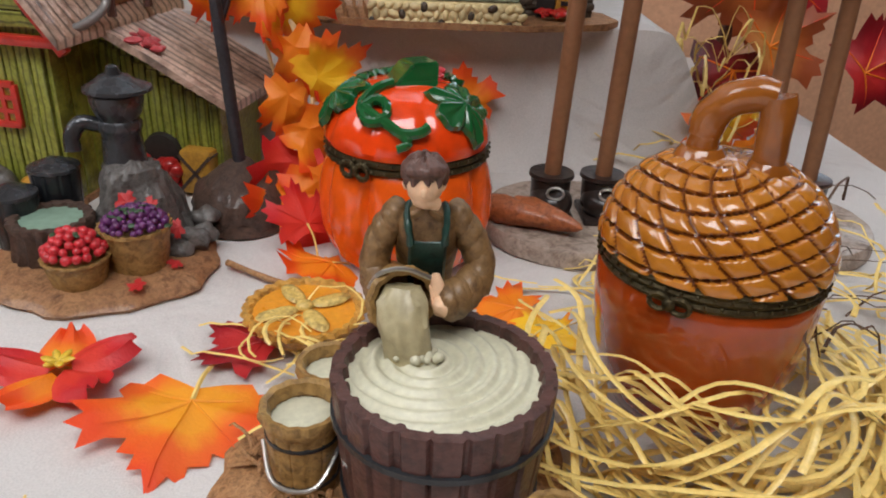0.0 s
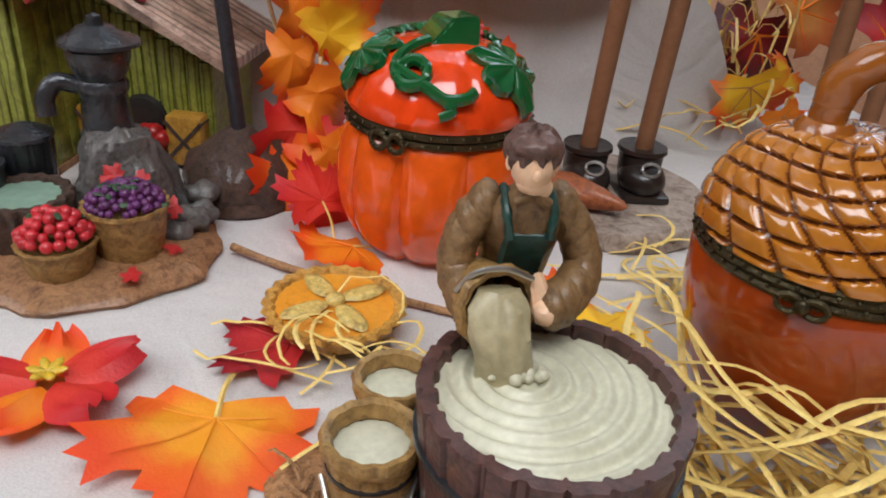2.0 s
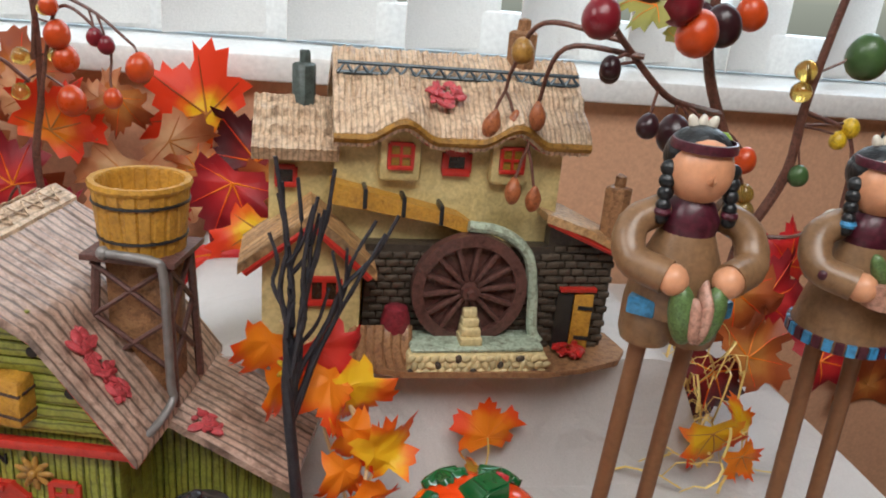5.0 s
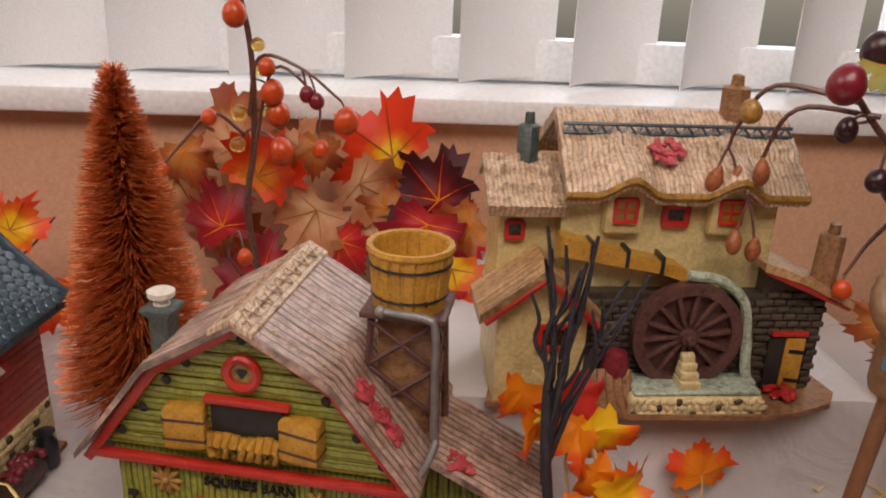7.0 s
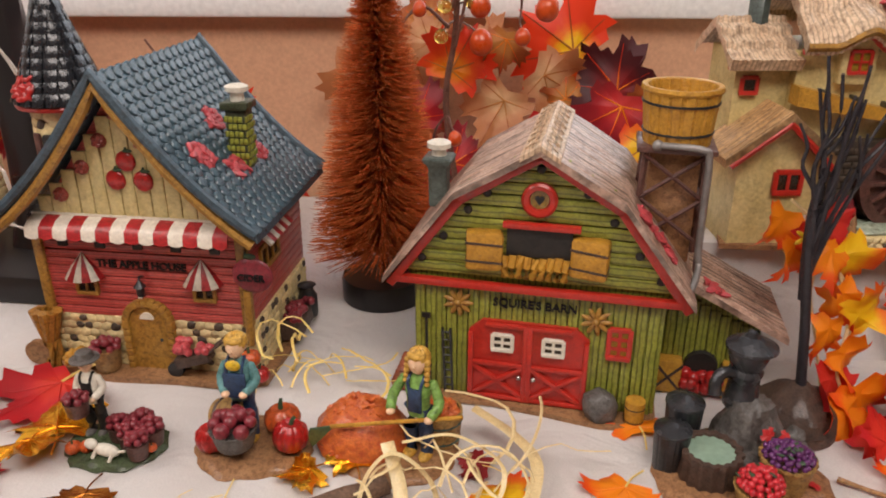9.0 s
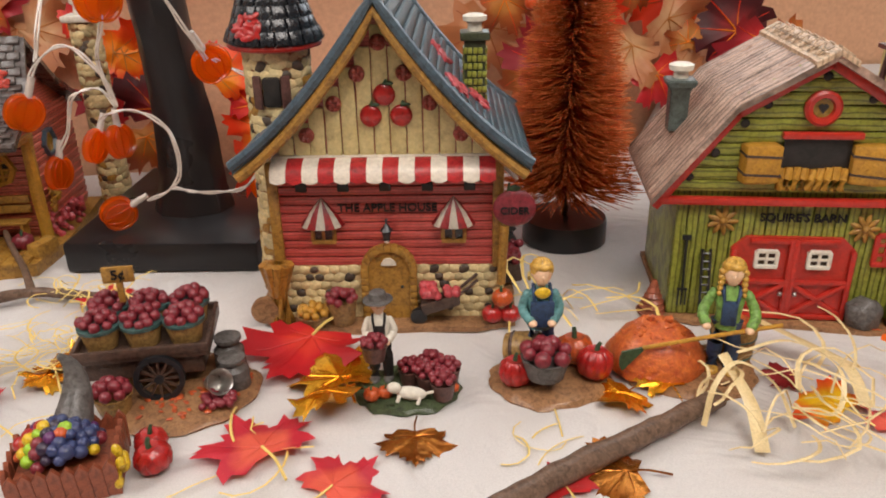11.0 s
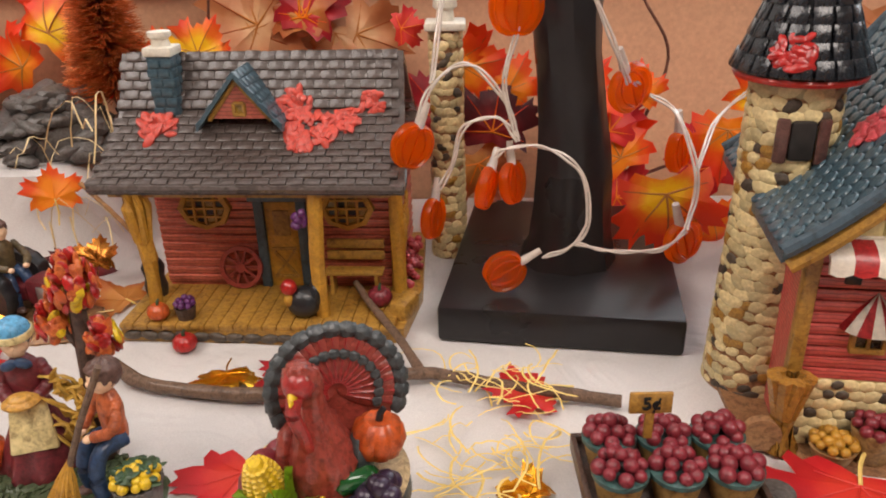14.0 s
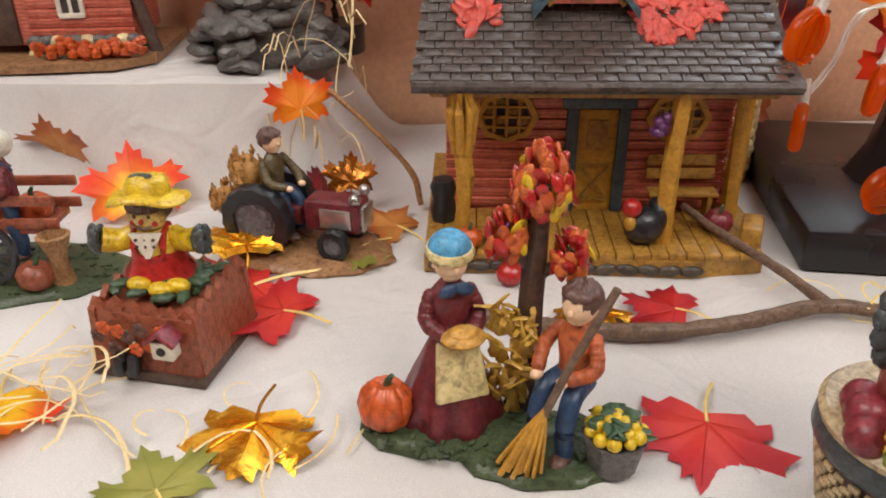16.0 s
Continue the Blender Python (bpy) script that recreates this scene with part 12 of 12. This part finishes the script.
stick("cut_stick", "grey-brown cut stick lying across the cloth", [(-0.352, 0.268, 0.007), (-0.315, 0.288, 0.0075), (-0.275, 0.306, 0.008), (-0.232, 0.327, 0.0078)], 0.0056)
stick("forked_twig", "grey-brown forked twig lying before the cottage", [(-0.762, 0.505, 0.006), (-0.735, 0.486, 0.006), (-0.680, 0.477, 0.006), (-0.640, 0.482, 0.007), (-0.600, 0.492, 0.008), (-0.560, 0.484, 0.006), (-0.505, 0.472, 0.005)], 0.0036,
      [([(-0.600, 0.492, 0.008), (-0.614, 0.520, 0.012), (-0.632, 0.550, 0.016), (-0.642, 0.568, 0.020)], 0.0026)])
stick("leaning_stalk", "pale tan stalk leaning on the stand behind the tractor", [(-0.7740, 0.6060, 0.0040), (-0.7789, 0.6079, 0.0230), (-0.8000, 0.6170, 0.0445), (-0.8226, 0.6261, 0.0631)], 0.0017, wood="straw_ground")
stick("thin_stalk", "thin pale straw stalk lying on the cloth", [(-0.012, 0.338, 0.003), (0.010, 0.325, 0.002), (0.040, 0.310, 0.002), (0.062, 0.300, 0.002)], 0.0013, wood="straw_ground")

# ---- raffia and straw ----
bm = B()
RR = random.Random(11)
for k in range(72):
    # long flat strips that lie in loops round the acorn box
    a, r0, z = RR.uniform(-2.9, 1.4), 0.036 + 0.034 * RR.random() ** 1.5, RR.uniform(0.001, 0.018)
    z += 0.016 * RR.random() * max(0, 1 - (r0 - 0.036) / 0.016)
    span, wave, tip = RR.uniform(0.7, 2.0), RR.uniform(0.0, 0.010), RR.uniform(-0.012, 0.016)
    pts = []
    for i in range(13):
        q = i / 12
        b = a + span * (q - 0.5)
        r = r0 + wave * math.sin(q * 7 + k) + tip * (2 * q - 1) ** 2
        pts.append((0.1405 + max(r, 0.0335) * math.cos(b), 0.260 + max(r, 0.0335) * math.sin(b), max(0.001, z + 0.007 * math.sin(q * 3.1 + k) - 0.004 * abs(2 * q - 1))))
    tube(bm, pts, RR.uniform(0.0006, 0.0012), 6, flat=0.30)
for k in range(34):
    # strips heaped up against the acorn's front
    a, r0, z = RR.uniform(-3.0, -1.1), RR.uniform(0.040, 0.056), RR.uniform(0.012, 0.040)
    span, lean = RR.uniform(0.5, 1.2), RR.uniform(-0.016, 0.016)
    pts = []
    for i in range(11):
        q = i / 10
        b = a + span * (q - 0.5)
        pts.append((0.1405 + (r0 + 0.006 * math.sin(q * 5 + k)) * math.cos(b), 0.260 + (r0 + 0.006 * math.sin(q * 5 + k)) * math.sin(b), max(0.001, z + lean * (2 * q - 1) - 0.010 * (2 * q - 1) ** 2)))
    tube(bm, pts, RR.uniform(0.0006, 0.0011), 6, flat=0.30)
strands(bm, 85, 0.165, 0.250, 0.200, 0.320, 0.001, 0.024, 0.065, 0.0008, 1.5, 1)
strands(bm, 22, 0.100, 0.150, 0.190, 0.232, 0.001, 0.010, 0.055, 0.0008, 1.4, 6)
tagged(part("raffia_nest", bm, "raffia"), "loose yellow raffia nest round the acorn box", "raffia", kind="stuff")
bm = B()
strands(bm, 30, 0.150, 0.255, 0.235, 0.335, 0.005, 0.040, 0.045, 0.0005, 0.4, 2)
tagged(part("dry_sprigs", bm, "sprig"), "dry brown sprigs among the raffia", "sprigs", kind="stuff")
for nm, n, x0, x1, y0, y1, zt, L, r, sd, mm in (("raffia_tuft", 22, 0.012, 0.045, 0.255, 0.285, 0.014, 0.035, 0.0006, 3, "raffia"), ("raffia_tuft", 26, -0.245, -0.165, 0.292, 0.335, 0.024, 0.070, 0.0008, 4, "raffia_pale"), ("raffia_tuft", 34, -0.590, -0.535, 0.455, 0.500, 0.014, 0.040, 0.0005, 5, "raffia"),
                                           ("raffia_tuft", 34, -0.585, -0.545, 0.395, 0.440, 0.012, 0.040, 0.0005, 6, "raffia"), ("raffia_tuft", 16, -0.300, -0.255, 0.410, 0.450, 0.025, 0.050, 0.0008, 7, "raffia"), ("raffia_tuft", 26, -0.940, -0.895, 0.420, 0.470, 0.014, 0.050, 0.0006, 8, "raffia_pale"),
                                           ("raffia_tuft", 12, 0.105, 0.150, 0.318, 0.350, 0.010, 0.050, 0.0007, 9, "raffia"), ("raffia_tuft", 16, 0.195, 0.235, 0.440, 0.475, 0.030, 0.045, 0.0009, 10, "raffia"), ("raffia_tuft", 30, 0.200, 0.245, 0.480, 0.505, 0.060, 0.035, 0.0007, 11, "raffia"), ("raffia_tuft", 6, -0.355, -0.290, 0.290, 0.330, 0.003, 0.040, 0.0004, 12, "raffia"),
                                           ("raffia_tuft", 8, -0.470, -0.395, 0.290, 0.360, 0.005, 0.050, 0.0005, 13, "raffia"), ("raffia_tuft", 10, -0.870, -0.790, 0.400, 0.450, 0.004, 0.040, 0.0005, 14, "raffia_pale"), ("raffia_tuft", 6, -0.620, -0.560, 0.345, 0.400, 0.008, 0.055, 0.0006, 15, "raffia"), ("raffia_tuft", 18, -0.850, -0.810, 0.620, 0.660, 0.085, 0.050, 0.0005, 16, "raffia_pale")):
    bm = B()
    strands(bm, n, x0, x1, y0, y1, 0.001, zt, L, r, 0.9, sd)
    tagged(part(nm, bm, mm), "loose curled raffia strands on the cloth", "raffia", "raffia tufts", kind="stuff")
# broad ribbon of raffia by the raker
rb = thing("raffia_ribbon", 0, 0, 0, 0, "broad cream raffia ribbon lying in loops", "ribbon")
for pts, r in (([(-0.190, 0.372, 0.020), (-0.170, 0.360, 0.012), (-0.160, 0.340, 0.010), (-0.165, 0.315, 0.004)], 0.0032), ([(-0.246, 0.312, 0.004), (-0.240, 0.318, 0.022), (-0.228, 0.322, 0.030), (-0.212, 0.316, 0.020), (-0.206, 0.305, 0.004)], 0.0014), ([(-0.232, 0.330, 0.030), (-0.225, 0.312, 0.014), (-0.228, 0.292, 0.003)], 0.0034),
               ([(-0.225, 0.330, 0.030), (-0.200, 0.330, 0.034), (-0.178, 0.322, 0.022), (-0.185, 0.308, 0.008), (-0.205, 0.312, 0.010)], 0.0012)):
    bm = B()
    tube(bm, spline(pts, 10), r, 8, flat=0.14)
    part("strip", bm, "raffia_pale", rb)
